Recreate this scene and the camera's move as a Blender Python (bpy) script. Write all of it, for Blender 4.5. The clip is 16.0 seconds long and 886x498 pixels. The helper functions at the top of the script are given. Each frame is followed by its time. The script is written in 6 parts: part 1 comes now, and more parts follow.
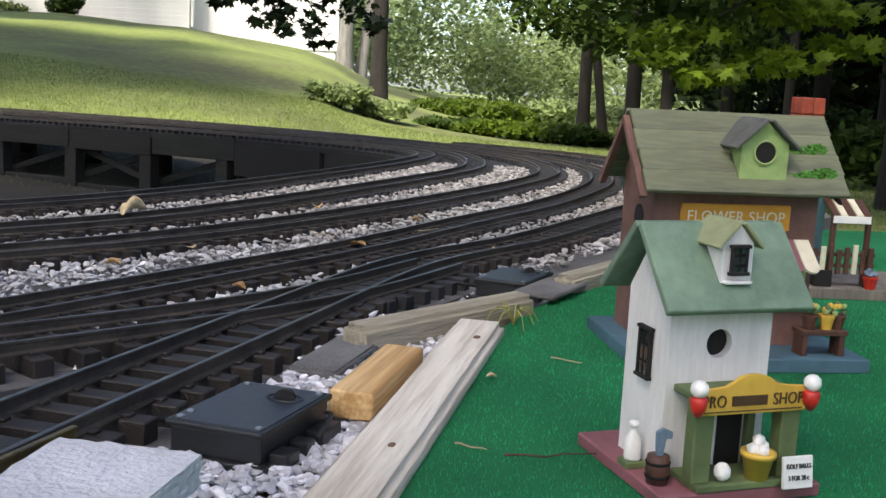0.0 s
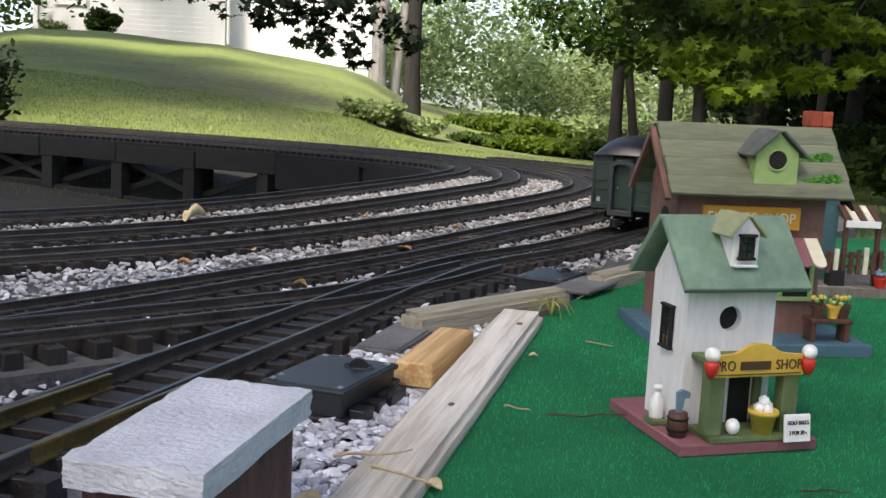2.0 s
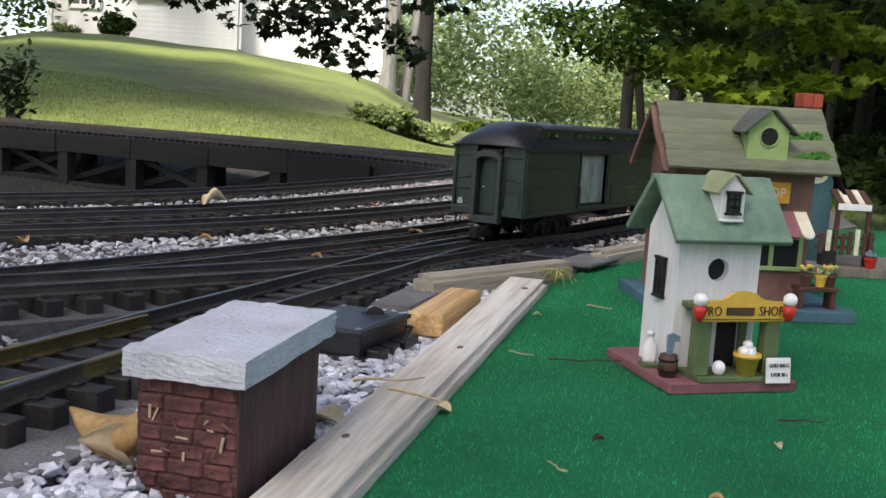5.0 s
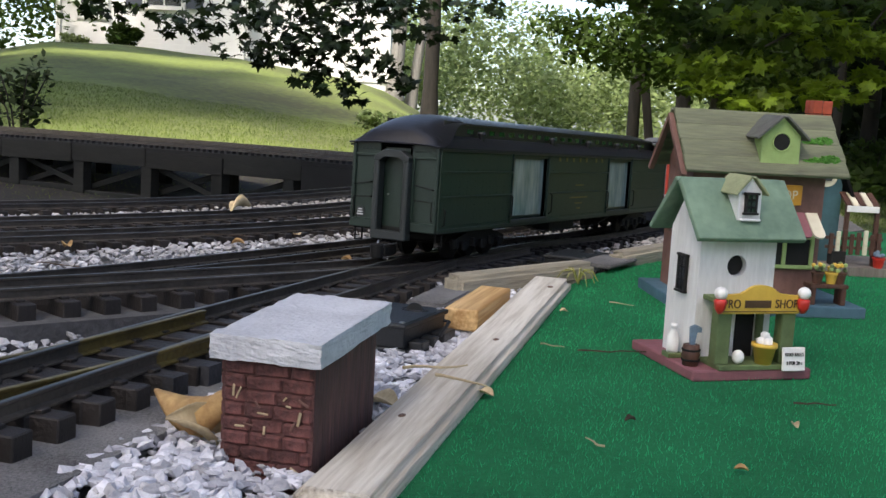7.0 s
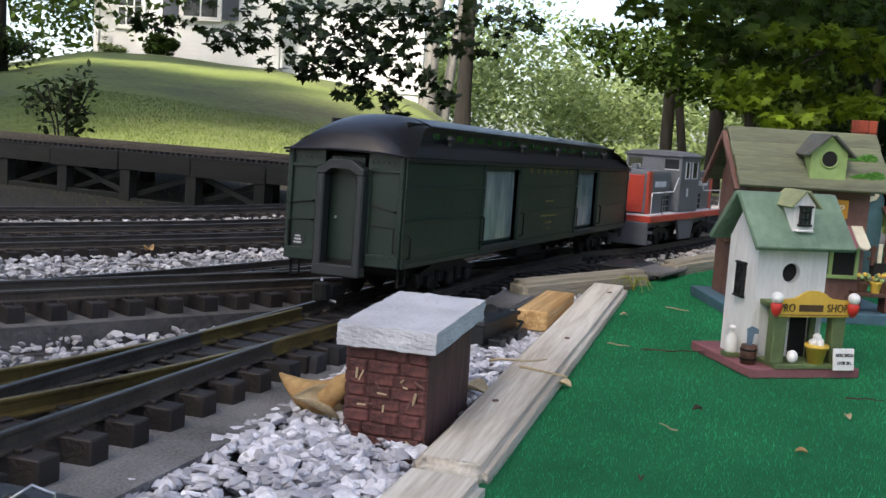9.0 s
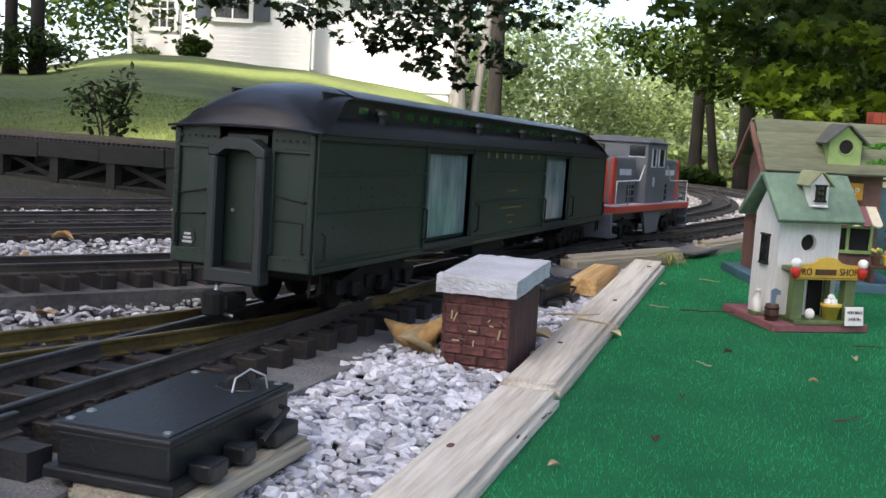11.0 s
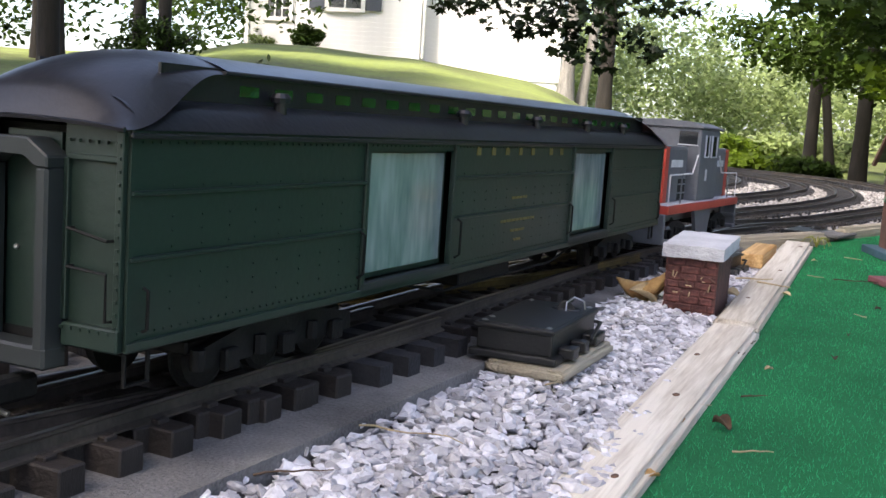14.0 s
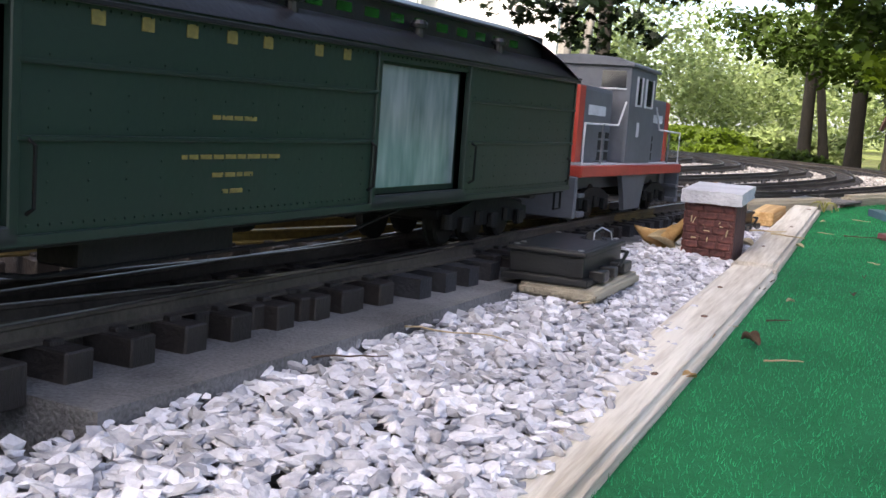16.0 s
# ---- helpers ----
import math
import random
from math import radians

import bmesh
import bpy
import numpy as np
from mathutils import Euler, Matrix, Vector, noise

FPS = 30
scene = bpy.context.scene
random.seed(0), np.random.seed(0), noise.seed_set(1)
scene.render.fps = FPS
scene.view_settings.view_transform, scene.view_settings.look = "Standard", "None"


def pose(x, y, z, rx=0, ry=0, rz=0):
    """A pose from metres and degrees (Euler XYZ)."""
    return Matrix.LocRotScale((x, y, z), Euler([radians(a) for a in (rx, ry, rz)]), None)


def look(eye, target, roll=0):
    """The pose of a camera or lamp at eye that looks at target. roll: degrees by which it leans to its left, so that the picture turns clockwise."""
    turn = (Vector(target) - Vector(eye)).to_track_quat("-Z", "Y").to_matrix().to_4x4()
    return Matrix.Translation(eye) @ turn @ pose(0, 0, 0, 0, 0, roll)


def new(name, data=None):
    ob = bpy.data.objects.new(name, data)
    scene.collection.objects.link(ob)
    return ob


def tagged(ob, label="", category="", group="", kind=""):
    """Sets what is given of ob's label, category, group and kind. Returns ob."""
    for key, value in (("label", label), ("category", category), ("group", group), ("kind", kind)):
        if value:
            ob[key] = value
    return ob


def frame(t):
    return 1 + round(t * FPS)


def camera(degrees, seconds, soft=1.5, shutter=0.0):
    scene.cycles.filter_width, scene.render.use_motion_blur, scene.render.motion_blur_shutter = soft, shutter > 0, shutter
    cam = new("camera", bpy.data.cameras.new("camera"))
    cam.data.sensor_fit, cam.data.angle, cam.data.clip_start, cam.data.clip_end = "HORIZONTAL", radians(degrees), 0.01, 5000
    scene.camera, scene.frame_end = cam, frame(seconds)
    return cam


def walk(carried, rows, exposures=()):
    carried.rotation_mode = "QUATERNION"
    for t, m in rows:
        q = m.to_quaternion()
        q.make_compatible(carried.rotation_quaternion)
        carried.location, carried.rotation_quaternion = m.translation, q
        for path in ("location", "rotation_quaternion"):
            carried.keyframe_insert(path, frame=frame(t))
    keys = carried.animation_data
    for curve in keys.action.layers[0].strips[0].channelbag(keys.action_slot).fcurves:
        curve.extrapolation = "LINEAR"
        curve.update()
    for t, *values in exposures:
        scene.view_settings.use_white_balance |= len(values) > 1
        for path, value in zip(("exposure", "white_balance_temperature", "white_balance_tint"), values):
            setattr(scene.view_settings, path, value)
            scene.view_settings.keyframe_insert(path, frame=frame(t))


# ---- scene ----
cam = camera(44.8, 16.0)
PATH = [
    (0, (-0.022, 0.037, 0.173), (-0.051, 2.016, -0.115), 2.8),
    (0.5, (-0.023, 0.024, 0.172), (-0.088, 2.004, -0.101), 1.1),
    (1, (-0.024, 0.005, 0.169), (-0.123, 1.985, -0.097), 1.2),
    (1.5, (-0.029, -0.028, 0.171), (-0.125, 1.952, -0.093), 1.9),
    (2, (-0.031, -0.049, 0.171), (-0.119, 1.932, -0.09), 2.8),
    (2.5, (-0.02, -0.053, 0.172), (-0.117, 1.928, -0.087), 2.8),
    (3, (-0.018, -0.06, 0.168), (-0.095, 1.923, -0.08), 3.9),
    (3.5, (-0.036, -0.098, 0.166), (-0.093, 1.883, -0.105), 5.4),
    (4, (-0.026, -0.091, 0.157), (-0.108, 1.892, -0.092), 4.5),
    (6.5, (-0.039, -0.132, 0.145), (-0.151, 1.85, -0.098), 3.2),
    (7, (-0.044, -0.145, 0.147), (-0.161, 1.838, -0.086), 3.2),
    (7.5, (-0.053, -0.163, 0.15), (-0.189, 1.821, -0.063), 3.9),
    (8, (-0.059, -0.183, 0.154), (-0.211, 1.8, -0.057), 3.8),
    (8.5, (-0.066, -0.195, 0.152), (-0.217, 1.789, -0.052), 3.5),
    (9, (-0.071, -0.207, 0.148), (-0.243, 1.774, -0.067), 3.7),
    (9.5, (-0.076, -0.222, 0.145), (-0.259, 1.759, -0.064), 3.7),
    (11.8, (-0.109, -0.383, 0.14), (-0.37, 1.584, -0.104), 2.6),
    (12, (-0.123, -0.395, 0.144), (-0.399, 1.569, -0.113), 2.3),
    (12.5, (-0.129, -0.456, 0.155), (-0.526, 1.486, -0.114), 2.7),
    (13, (-0.136, -0.511, 0.162), (-0.545, 1.433, -0.071), 2.5),
    (13.5, (-0.145, -0.538, 0.154), (-0.556, 1.404, -0.092), 3.5),
    (14, (-0.152, -0.566, 0.149), (-0.56, 1.375, -0.104), 3.7),
    (14.5, (-0.152, -0.571, 0.142), (-0.542, 1.37, -0.139), 4.1),
    (15, (-0.161, -0.585, 0.132), (-0.544, 1.357, -0.155), 4.2),
    (15.5, (-0.166, -0.584, 0.112), (-0.569, 1.358, -0.143), 2.9),
    (16, (-0.168, -0.588, 0.11), (-0.562, 1.356, -0.15), 4.1),
]
# shade under trees: warmer white balance; the camera opens up as the dark car fills its view
EXPOSURE, KELVIN, TINT = 1.67, 7150, 11
walk(cam, [(t, look(eye, target, roll)) for t, eye, target, roll in PATH],
     exposures=[(0.0, EXPOSURE, KELVIN, TINT), (8.0, EXPOSURE - 0.06, KELVIN, TINT), (9.5, EXPOSURE + 0.03, KELVIN, TINT), (13.0, EXPOSURE + 0.4, KELVIN + 100, TINT + 3), (16.0, EXPOSURE + 0.55, KELVIN + 300, TINT + 5)])

# ---- world, sun, exposure ----
SUN_ELEV, SUN_AZ = radians(50), radians(-155)
world = bpy.data.worlds.new("sky")
scene.world = world
world.use_nodes = True
wn = world.node_tree
sky = wn.nodes.new("ShaderNodeTexSky")
sky.sky_type, sky.sun_disc = "NISHITA", False
sky.sun_elevation, sky.sun_rotation = SUN_ELEV, SUN_AZ
sky.air_density, sky.dust_density, sky.ozone_density = 0.7, 2.0, 1.0
wn.nodes["Background"].inputs["Strength"].default_value = 0.15
wn.links.new(sky.outputs[0], wn.nodes["Background"].inputs["Color"])
sun = new("sun", bpy.data.lights.new("sun", "SUN"))
sun.data.energy, sun.data.angle, sun.data.color = 2.6, radians(11), (1.0, 0.965, 0.9)
sun.matrix_world = look((math.sin(SUN_AZ) * 30, math.cos(SUN_AZ) * 30, math.tan(SUN_ELEV) * 30), (0, 0, 0))



# ---- materials ----
def material(name, color, color2=None, rough=0.8, metal=0.0, scale=20.0, fine=None, bump=0.0, bump_scale=None,
             vary=0.0, island=False, stretch=(1, 1, 1), spec=0.5, transmit=0.0, contrast=0.25, coords="Object"):
    """Two-scale noise between two colours, with fine relief and a random shift from piece to piece."""
    m = bpy.data.materials.new(name)
    m.use_nodes = True
    nt = m.node_tree
    bsdf = nt.nodes["Principled BSDF"]
    color2 = color2 or tuple(c * 0.65 for c in color)
    co = nt.nodes.new("ShaderNodeTexCoord")
    mp = nt.nodes.new("ShaderNodeMapping")
    mp.inputs["Scale"].default_value = stretch
    nt.links.new(co.outputs[coords], mp.inputs[0])

    def tex(sc, detail):
        n = nt.nodes.new("ShaderNodeTexNoise")
        n.inputs["Scale"].default_value, n.inputs["Detail"].default_value = sc, detail
        nt.links.new(mp.outputs[0], n.inputs["Vector"])
        return n

    big, small = tex(scale, 5), tex(fine or scale * 7, 3)
    mid = nt.nodes.new("ShaderNodeMath")
    mid.operation = "MULTIPLY_ADD"
    nt.links.new(small.outputs[0], mid.inputs[0])
    mid.inputs[1].default_value = 0.5
    nt.links.new(big.outputs[0], mid.inputs[2])
    rng = nt.nodes.new("ShaderNodeMapRange")
    rng.inputs["From Min"].default_value, rng.inputs["From Max"].default_value = 0.75 - contrast, 0.75 + contrast
    nt.links.new(mid.outputs[0], rng.inputs[0])
    mix = nt.nodes.new("ShaderNodeMix")
    mix.data_type = "RGBA"
    mix.inputs["A"].default_value, mix.inputs["B"].default_value = (*color2, 1), (*color, 1)
    nt.links.new(rng.outputs[0], mix.inputs["Factor"])
    out = mix.outputs["Result"]
    if vary:
        if island:
            src = nt.nodes.new("ShaderNodeNewGeometry").outputs["Random Per Island"]
        else:
            src = nt.nodes.new("ShaderNodeObjectInfo").outputs["Random"]
        r2 = nt.nodes.new("ShaderNodeMapRange")
        r2.inputs["To Min"].default_value, r2.inputs["To Max"].default_value = 1 - vary, 1 + vary
        nt.links.new(src, r2.inputs[0])
        hsv = nt.nodes.new("ShaderNodeHueSaturation")
        nt.links.new(r2.outputs[0], hsv.inputs["Value"])
        nt.links.new(out, hsv.inputs["Color"])
        out = hsv.outputs[0]
    nt.links.new(out, bsdf.inputs["Base Color"])
    bsdf.inputs["Roughness"].default_value, bsdf.inputs["Metallic"].default_value = rough, metal
    bsdf.inputs["Specular IOR Level"].default_value = spec
    if bump:
        bt = tex(bump_scale or (fine or scale * 7), 4)
        b = nt.nodes.new("ShaderNodeBump")
        b.inputs["Strength"].default_value, b.inputs["Distance"].default_value = min(1.0, bump), 0.002 * max(1.0, bump)
        nt.links.new(bt.outputs[0], b.inputs["Height"])
        nt.links.new(b.outputs[0], bsdf.inputs["Normal"])
    if transmit:
        tr = nt.nodes.new("ShaderNodeBsdfTranslucent")
        nt.links.new(out, tr.inputs["Color"])
        ms = nt.nodes.new("ShaderNodeMixShader")
        ms.inputs[0].default_value = transmit
        nt.links.new(bsdf.outputs[0], ms.inputs[1])
        nt.links.new(tr.outputs[0], ms.inputs[2])
        nt.links.new(ms.outputs[0], nt.nodes["Material Output"].inputs["Surface"])
    return m


M = {
    # lawn: its bright and brownish patches stand for dappled sun and shade
    "lawn": material("lawn", (0.2, 0.26, 0.055), (0.075, 0.08, 0.032), 0.95, scale=0.45, fine=14, bump=1, bump_scale=60, contrast=0.2, coords="Object"),
    "grass": material("grass", (0.185, 0.25, 0.055), (0.1, 0.14, 0.04), 0.9, scale=0.6, vary=0.35, island=True, transmit=0.3),
    # soil, lowered to near black for the shade under the trestle
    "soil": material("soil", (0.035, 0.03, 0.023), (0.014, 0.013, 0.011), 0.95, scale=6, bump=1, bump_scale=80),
    "ballast": material("ballast", (0.12, 0.117, 0.115), (0.05, 0.048, 0.05), 0.95, scale=14, fine=160, bump=1, bump_scale=220),
    "stone": material("stone", (0.66, 0.655, 0.68), (0.34, 0.34, 0.375), 0.75, scale=60, fine=400, bump=0.6, vary=0.42, island=True),
    "stone_dirty": material("stone_dirty", (0.52, 0.515, 0.535), (0.24, 0.237, 0.247), 0.85, scale=30, fine=300, bump=0.5, vary=0.35, island=True),
    "rail": material("rail", (0.1, 0.085, 0.07), (0.035, 0.03, 0.027), 0.55, 0.3, scale=40, fine=300, bump=0.2),
    "brass_rail": material("brass_rail", (0.24, 0.18, 0.06), (0.09, 0.065, 0.03), 0.45, 0.7, scale=25, fine=300, bump=0.2),
    "railhead": material("railhead", (0.13, 0.12, 0.115), (0.06, 0.055, 0.055), 0.38, 0.9, scale=30, fine=200),
    "tie": material("tie", (0.024, 0.019, 0.017), (0.009, 0.0075, 0.0075), 0.6, scale=50, fine=500, bump=0.4, vary=0.3, stretch=(1, 4, 1)),
    "tie_far": material("tie_far", (0.026, 0.027, 0.032), (0.01, 0.01, 0.012), 0.75, scale=50, fine=500, bump=0.4, vary=0.3, island=True),
    "roadbed": material("roadbed", (0.24, 0.236, 0.232), (0.075, 0.073, 0.073), 0.95, scale=18, fine=700, bump=1, bump_scale=600, contrast=0.22),
    "turf": material("turf", (0.014, 0.21, 0.08), (0.008, 0.115, 0.045), 0.95, scale=9, fine=350, bump=1, bump_scale=900, spec=0.2),
    "turf_blade": material("turf_blade", (0.028, 0.42, 0.165), (0.014, 0.21, 0.085), 0.95, scale=9, vary=0.45, island=True, spec=0.1, transmit=0.15),
    "board": material("board", (0.7, 0.66, 0.575), (0.42, 0.37, 0.295), 0.8, scale=9, fine=60, bump=0.7, bump_scale=45, stretch=(9, 0.45, 9), vary=0.08, contrast=0.16),
    "board_old": material("board_old", (0.42, 0.38, 0.29), (0.2, 0.175, 0.13), 0.9, scale=9, fine=60, bump=0.8, bump_scale=70, stretch=(9, 0.6, 9)),
    "pine": material("pine", (0.7, 0.47, 0.22), (0.42, 0.23, 0.08), 0.6, scale=13, fine=50, bump=0.3, stretch=(9, 0.4, 9), contrast=0.16),
    "knot": material("knot", (0.17, 0.09, 0.05), (0.07, 0.04, 0.025), 0.8, scale=150),
    "black_plastic": material("black_plastic", (0.014, 0.0155, 0.018), (0.007, 0.008, 0.009), 0.42, scale=20, fine=600, bump=0.15),
    "black_iron": material("black_iron", (0.008, 0.008, 0.008), (0.004, 0.004, 0.004), 0.65, 0.0, scale=60, bump=0.2, spec=0.25),
    "steel": material("steel", (0.6, 0.6, 0.58), (0.35, 0.34, 0.33), 0.3, 0.95, scale=80),
    "concrete": material("concrete", (0.62, 0.63, 0.66), (0.43, 0.44, 0.47), 0.9, scale=40, fine=400, bump=0.8),
    "brick_red": material("brick_red", (0.18, 0.06, 0.052), (0.05, 0.02, 0.019), 0.85, scale=70, fine=350, bump=1, bump_scale=260, vary=0.25, contrast=0.18),
    "brick_side": material("brick_side", (0.13, 0.06, 0.05), (0.045, 0.028, 0.025), 0.9, scale=30, fine=120, bump=1, bump_scale=90, stretch=(4, 4, 0.5)),
    "stone_far": material("stone_far", (0.4, 0.385, 0.375), (0.17, 0.162, 0.16), 0.9, scale=30, fine=300, bump=0.5, vary=0.4, island=True),
    "mortar": material("mortar", (0.12, 0.05, 0.046), (0.06, 0.027, 0.025), 0.95, scale=120, bump=0.5),
    "wood_grey": material("wood_grey", (0.22, 0.19, 0.16), (0.1, 0.085, 0.075), 0.9, scale=12, fine=80, bump=0.7, stretch=(6, 6, 0.6)),
    "white_paint": material("white_paint", (0.8, 0.79, 0.78), (0.62, 0.61, 0.6), 0.6, scale=30, fine=140, bump=0.35, bump_scale=120, stretch=(3, 3, 0.6)),
    "gloss_white": material("gloss_white", (0.85, 0.84, 0.82), (0.72, 0.7, 0.68), 0.35, scale=60),
    "roof_green": material("roof_green", (0.185, 0.275, 0.19), (0.1, 0.165, 0.115), 0.7, scale=26, fine=160, contrast=0.18, bump=0.5, bump_scale=90),
    "roof_moss": material("roof_moss", (0.215, 0.235, 0.135), (0.1, 0.102, 0.07), 0.85, scale=16, fine=110, bump=0.8, bump_scale=90, vary=0.12, stretch=(0.5, 3, 3)),
    "roof_pale": material("roof_pale", (0.33, 0.35, 0.19), (0.2, 0.22, 0.12), 0.75, scale=40, fine=200, bump=0.4),
    "roof_slate": material("roof_slate", (0.13, 0.135, 0.115), (0.06, 0.06, 0.052), 0.7, scale=30, fine=150, bump=0.5),
    "roof_black": material("roof_black", (0.008, 0.008, 0.009), (0.004, 0.004, 0.004), 0.9, scale=40, bump=0.3, spec=0.15),
    "moss": material("moss", (0.1, 0.31, 0.04), (0.05, 0.17, 0.025), 0.95, scale=60, fine=400, bump=1),
    "green_pale": material("green_pale", (0.34, 0.46, 0.17), (0.24, 0.34, 0.12), 0.7, scale=25, fine=160, bump=0.3),
    "green_post": material("green_post", (0.14, 0.19, 0.075), (0.07, 0.1, 0.04), 0.7, scale=30, fine=160, bump=0.4),
    "maroon": material("maroon", (0.27, 0.1, 0.115), (0.16, 0.06, 0.07), 0.7, scale=20, fine=120, bump=0.4),
    "blue_slab": material("blue_slab", (0.07, 0.15, 0.2), (0.04, 0.085, 0.115), 0.6, scale=14, fine=90, bump=0.3),
    "mauve": material("mauve", (0.2, 0.1, 0.078), (0.11, 0.055, 0.045), 0.75, scale=25, fine=150, bump=0.4),
    "yellow": material("yellow", (0.72, 0.47, 0.075), (0.54, 0.33, 0.05), 0.55, scale=30, fine=150, bump=0.2),
    "orange_sign": material("orange_sign", (0.62, 0.29, 0.025), (0.45, 0.2, 0.02), 0.55, scale=30, fine=150, bump=0.2),
    "ink": material("ink", (0.09, 0.045, 0.018), (0.05, 0.025, 0.01), 0.6, scale=200),
    "ink_dark": material("ink_dark", (0.05, 0.05, 0.055), (0.03, 0.03, 0.03), 0.6, scale=200),
    "cream": material("cream", (0.72, 0.68, 0.52), (0.55, 0.5, 0.37), 0.6, scale=40, fine=150),
    "red": material("red", (0.6, 0.035, 0.025), (0.42, 0.02, 0.015), 0.35, scale=40),
    "red_brick": material("red_brick", (0.42, 0.075, 0.035), (0.26, 0.045, 0.02), 0.75, scale=40, fine=250, bump=0.4, vary=0.12),
    "dark": material("dark", (0.012, 0.011, 0.01), (0.005, 0.005, 0.005), 0.9, scale=60),
    "brown": material("brown", (0.1, 0.04, 0.024), (0.05, 0.02, 0.013), 0.6, scale=50, fine=200, bump=0.3, stretch=(3, 3, 0.5)),
    "blue_grey": material("blue_grey", (0.17, 0.25, 0.34), (0.1, 0.15, 0.21), 0.6, scale=60),
    "teal": material("teal", (0.045, 0.12, 0.14), (0.025, 0.07, 0.085), 0.7, scale=30, fine=150, bump=0.3),
    "car_green": material("car_green", (0.011, 0.027, 0.02), (0.008, 0.02, 0.015), 0.42, scale=9, fine=300, bump=0.08),
    "car_roof": material("car_roof", (0.018, 0.018, 0.022), (0.011, 0.011, 0.014), 0.33, scale=9, fine=300, bump=0.08, spec=0.4),
    "car_grey": material("car_grey", (0.022, 0.028, 0.029), (0.014, 0.018, 0.019), 0.5, scale=15),
    "gold": material("gold", (0.26, 0.195, 0.05), (0.12, 0.095, 0.03), 0.5, scale=100),
    "loco_grey": material("loco_grey", (0.125, 0.135, 0.155), (0.085, 0.092, 0.107), 0.5, scale=20, fine=200, bump=0.1),
    "loco_red": material("loco_red", (0.5, 0.06, 0.04), (0.36, 0.045, 0.03), 0.45, scale=30),
    "trestle": material("trestle", (0.015, 0.016, 0.014), (0.005, 0.0055, 0.005), 0.9, scale=7, fine=50, bump=0.6, stretch=(1, 1, 5), vary=0.25),
    "trestle_dark": material("trestle_dark", (0.009, 0.0095, 0.01), (0.004, 0.004, 0.0045), 0.9, scale=7, fine=50, bump=0.6),
    "siding": material("siding", (0.82, 0.82, 0.83), (0.74, 0.74, 0.75), 0.5, scale=1.0, fine=8),
    "house_trim": material("house_trim", (0.8, 0.8, 0.8), (0.7, 0.7, 0.7), 0.5, scale=3),
    "shingle": material("shingle", (0.16, 0.155, 0.15), (0.08, 0.08, 0.08), 0.9, scale=4, fine=40, bump=1),
    "shutter": material("shutter", (0.06, 0.075, 0.1), (0.04, 0.05, 0.07), 0.6, scale=5),
    "bark": material("bark", (0.024, 0.02, 0.017), (0.009, 0.008, 0.007), 0.95, scale=6, fine=40, bump=1, bump_scale=25, stretch=(4, 4, 0.6)),
    "bark_pale": material("bark_pale", (0.26, 0.25, 0.24), (0.12, 0.115, 0.11), 0.95, scale=5, fine=40, bump=1, bump_scale=25, stretch=(4, 4, 0.6)),
    # near-black foliage: the deep shade of the woods is put into the leaf colour
    "leaf_shaded": material("leaf_shaded", (0.011, 0.023, 0.004), (0.004, 0.009, 0.002), 0.75, spec=0.2, scale=1.2, vary=0.45, island=True, transmit=0.3),
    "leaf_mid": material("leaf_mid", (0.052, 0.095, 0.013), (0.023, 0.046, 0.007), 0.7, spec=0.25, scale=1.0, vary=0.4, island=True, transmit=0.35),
    "leaf_bright": material("leaf_bright", (0.115, 0.18, 0.012), (0.055, 0.095, 0.008), 0.6, spec=0.3, scale=2, vary=0.3, island=True, transmit=0.5),
    # pale shrubs; on the far woods this paleness stands for haze
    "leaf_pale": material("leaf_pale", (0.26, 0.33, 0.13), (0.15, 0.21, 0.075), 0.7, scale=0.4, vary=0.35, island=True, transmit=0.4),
    "leaf_bright_one": material("leaf_bright_one", (0.15, 0.225, 0.015), (0.08, 0.125, 0.01), 0.6, spec=0.3, scale=2, vary=0.4, transmit=0.5),
    # single leaves of the hanging bough, also darkened for shade
    "leaf_shaded_one": material("leaf_shaded_one", (0.024, 0.052, 0.011), (0.011, 0.025, 0.007), 0.5, scale=2, vary=0.45, transmit=0.35),
    "dry_leaf": material("dry_leaf", (0.5, 0.33, 0.14), (0.28, 0.15, 0.06), 0.8, scale=90, fine=400, bump=0.5, vary=0.25, transmit=0.2),
    "dry_pale": material("dry_pale", (0.55, 0.45, 0.28), (0.34, 0.26, 0.15), 0.85, scale=90, vary=0.25),
    "twig": material("twig", (0.12, 0.075, 0.045), (0.05, 0.03, 0.02), 0.9, scale=90, vary=0.3),
    "green_dry": material("green_dry", (0.35, 0.36, 0.1), (0.25, 0.22, 0.06), 0.8, scale=60),
}


def glass_mat():
    m = bpy.data.materials.new("glass")
    m.use_nodes = True
    b = m.node_tree.nodes["Principled BSDF"]
    b.inputs["Base Color"].default_value = (0.5, 0.56, 0.55, 1)
    b.inputs["Roughness"].default_value = 0.12
    b.inputs["Specular IOR Level"].default_value = 1.0
    return m


def frosted(name, color, color2):
    m = material(name, color, color2, 0.1, scale=25, fine=90, spec=1.0, contrast=0.3)
    return m


M["glass"] = glass_mat()
# pale vertical streaks in the base colour stand for reflected light
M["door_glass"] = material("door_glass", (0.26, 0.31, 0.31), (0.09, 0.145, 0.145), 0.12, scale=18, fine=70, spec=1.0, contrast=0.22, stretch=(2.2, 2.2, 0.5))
# green film and the light shining through it, both put into the pane colour
M["green_lit_glass"] = frosted("green_lit_glass", (0.012, 0.12, 0.02), (0.005, 0.02, 0.006))
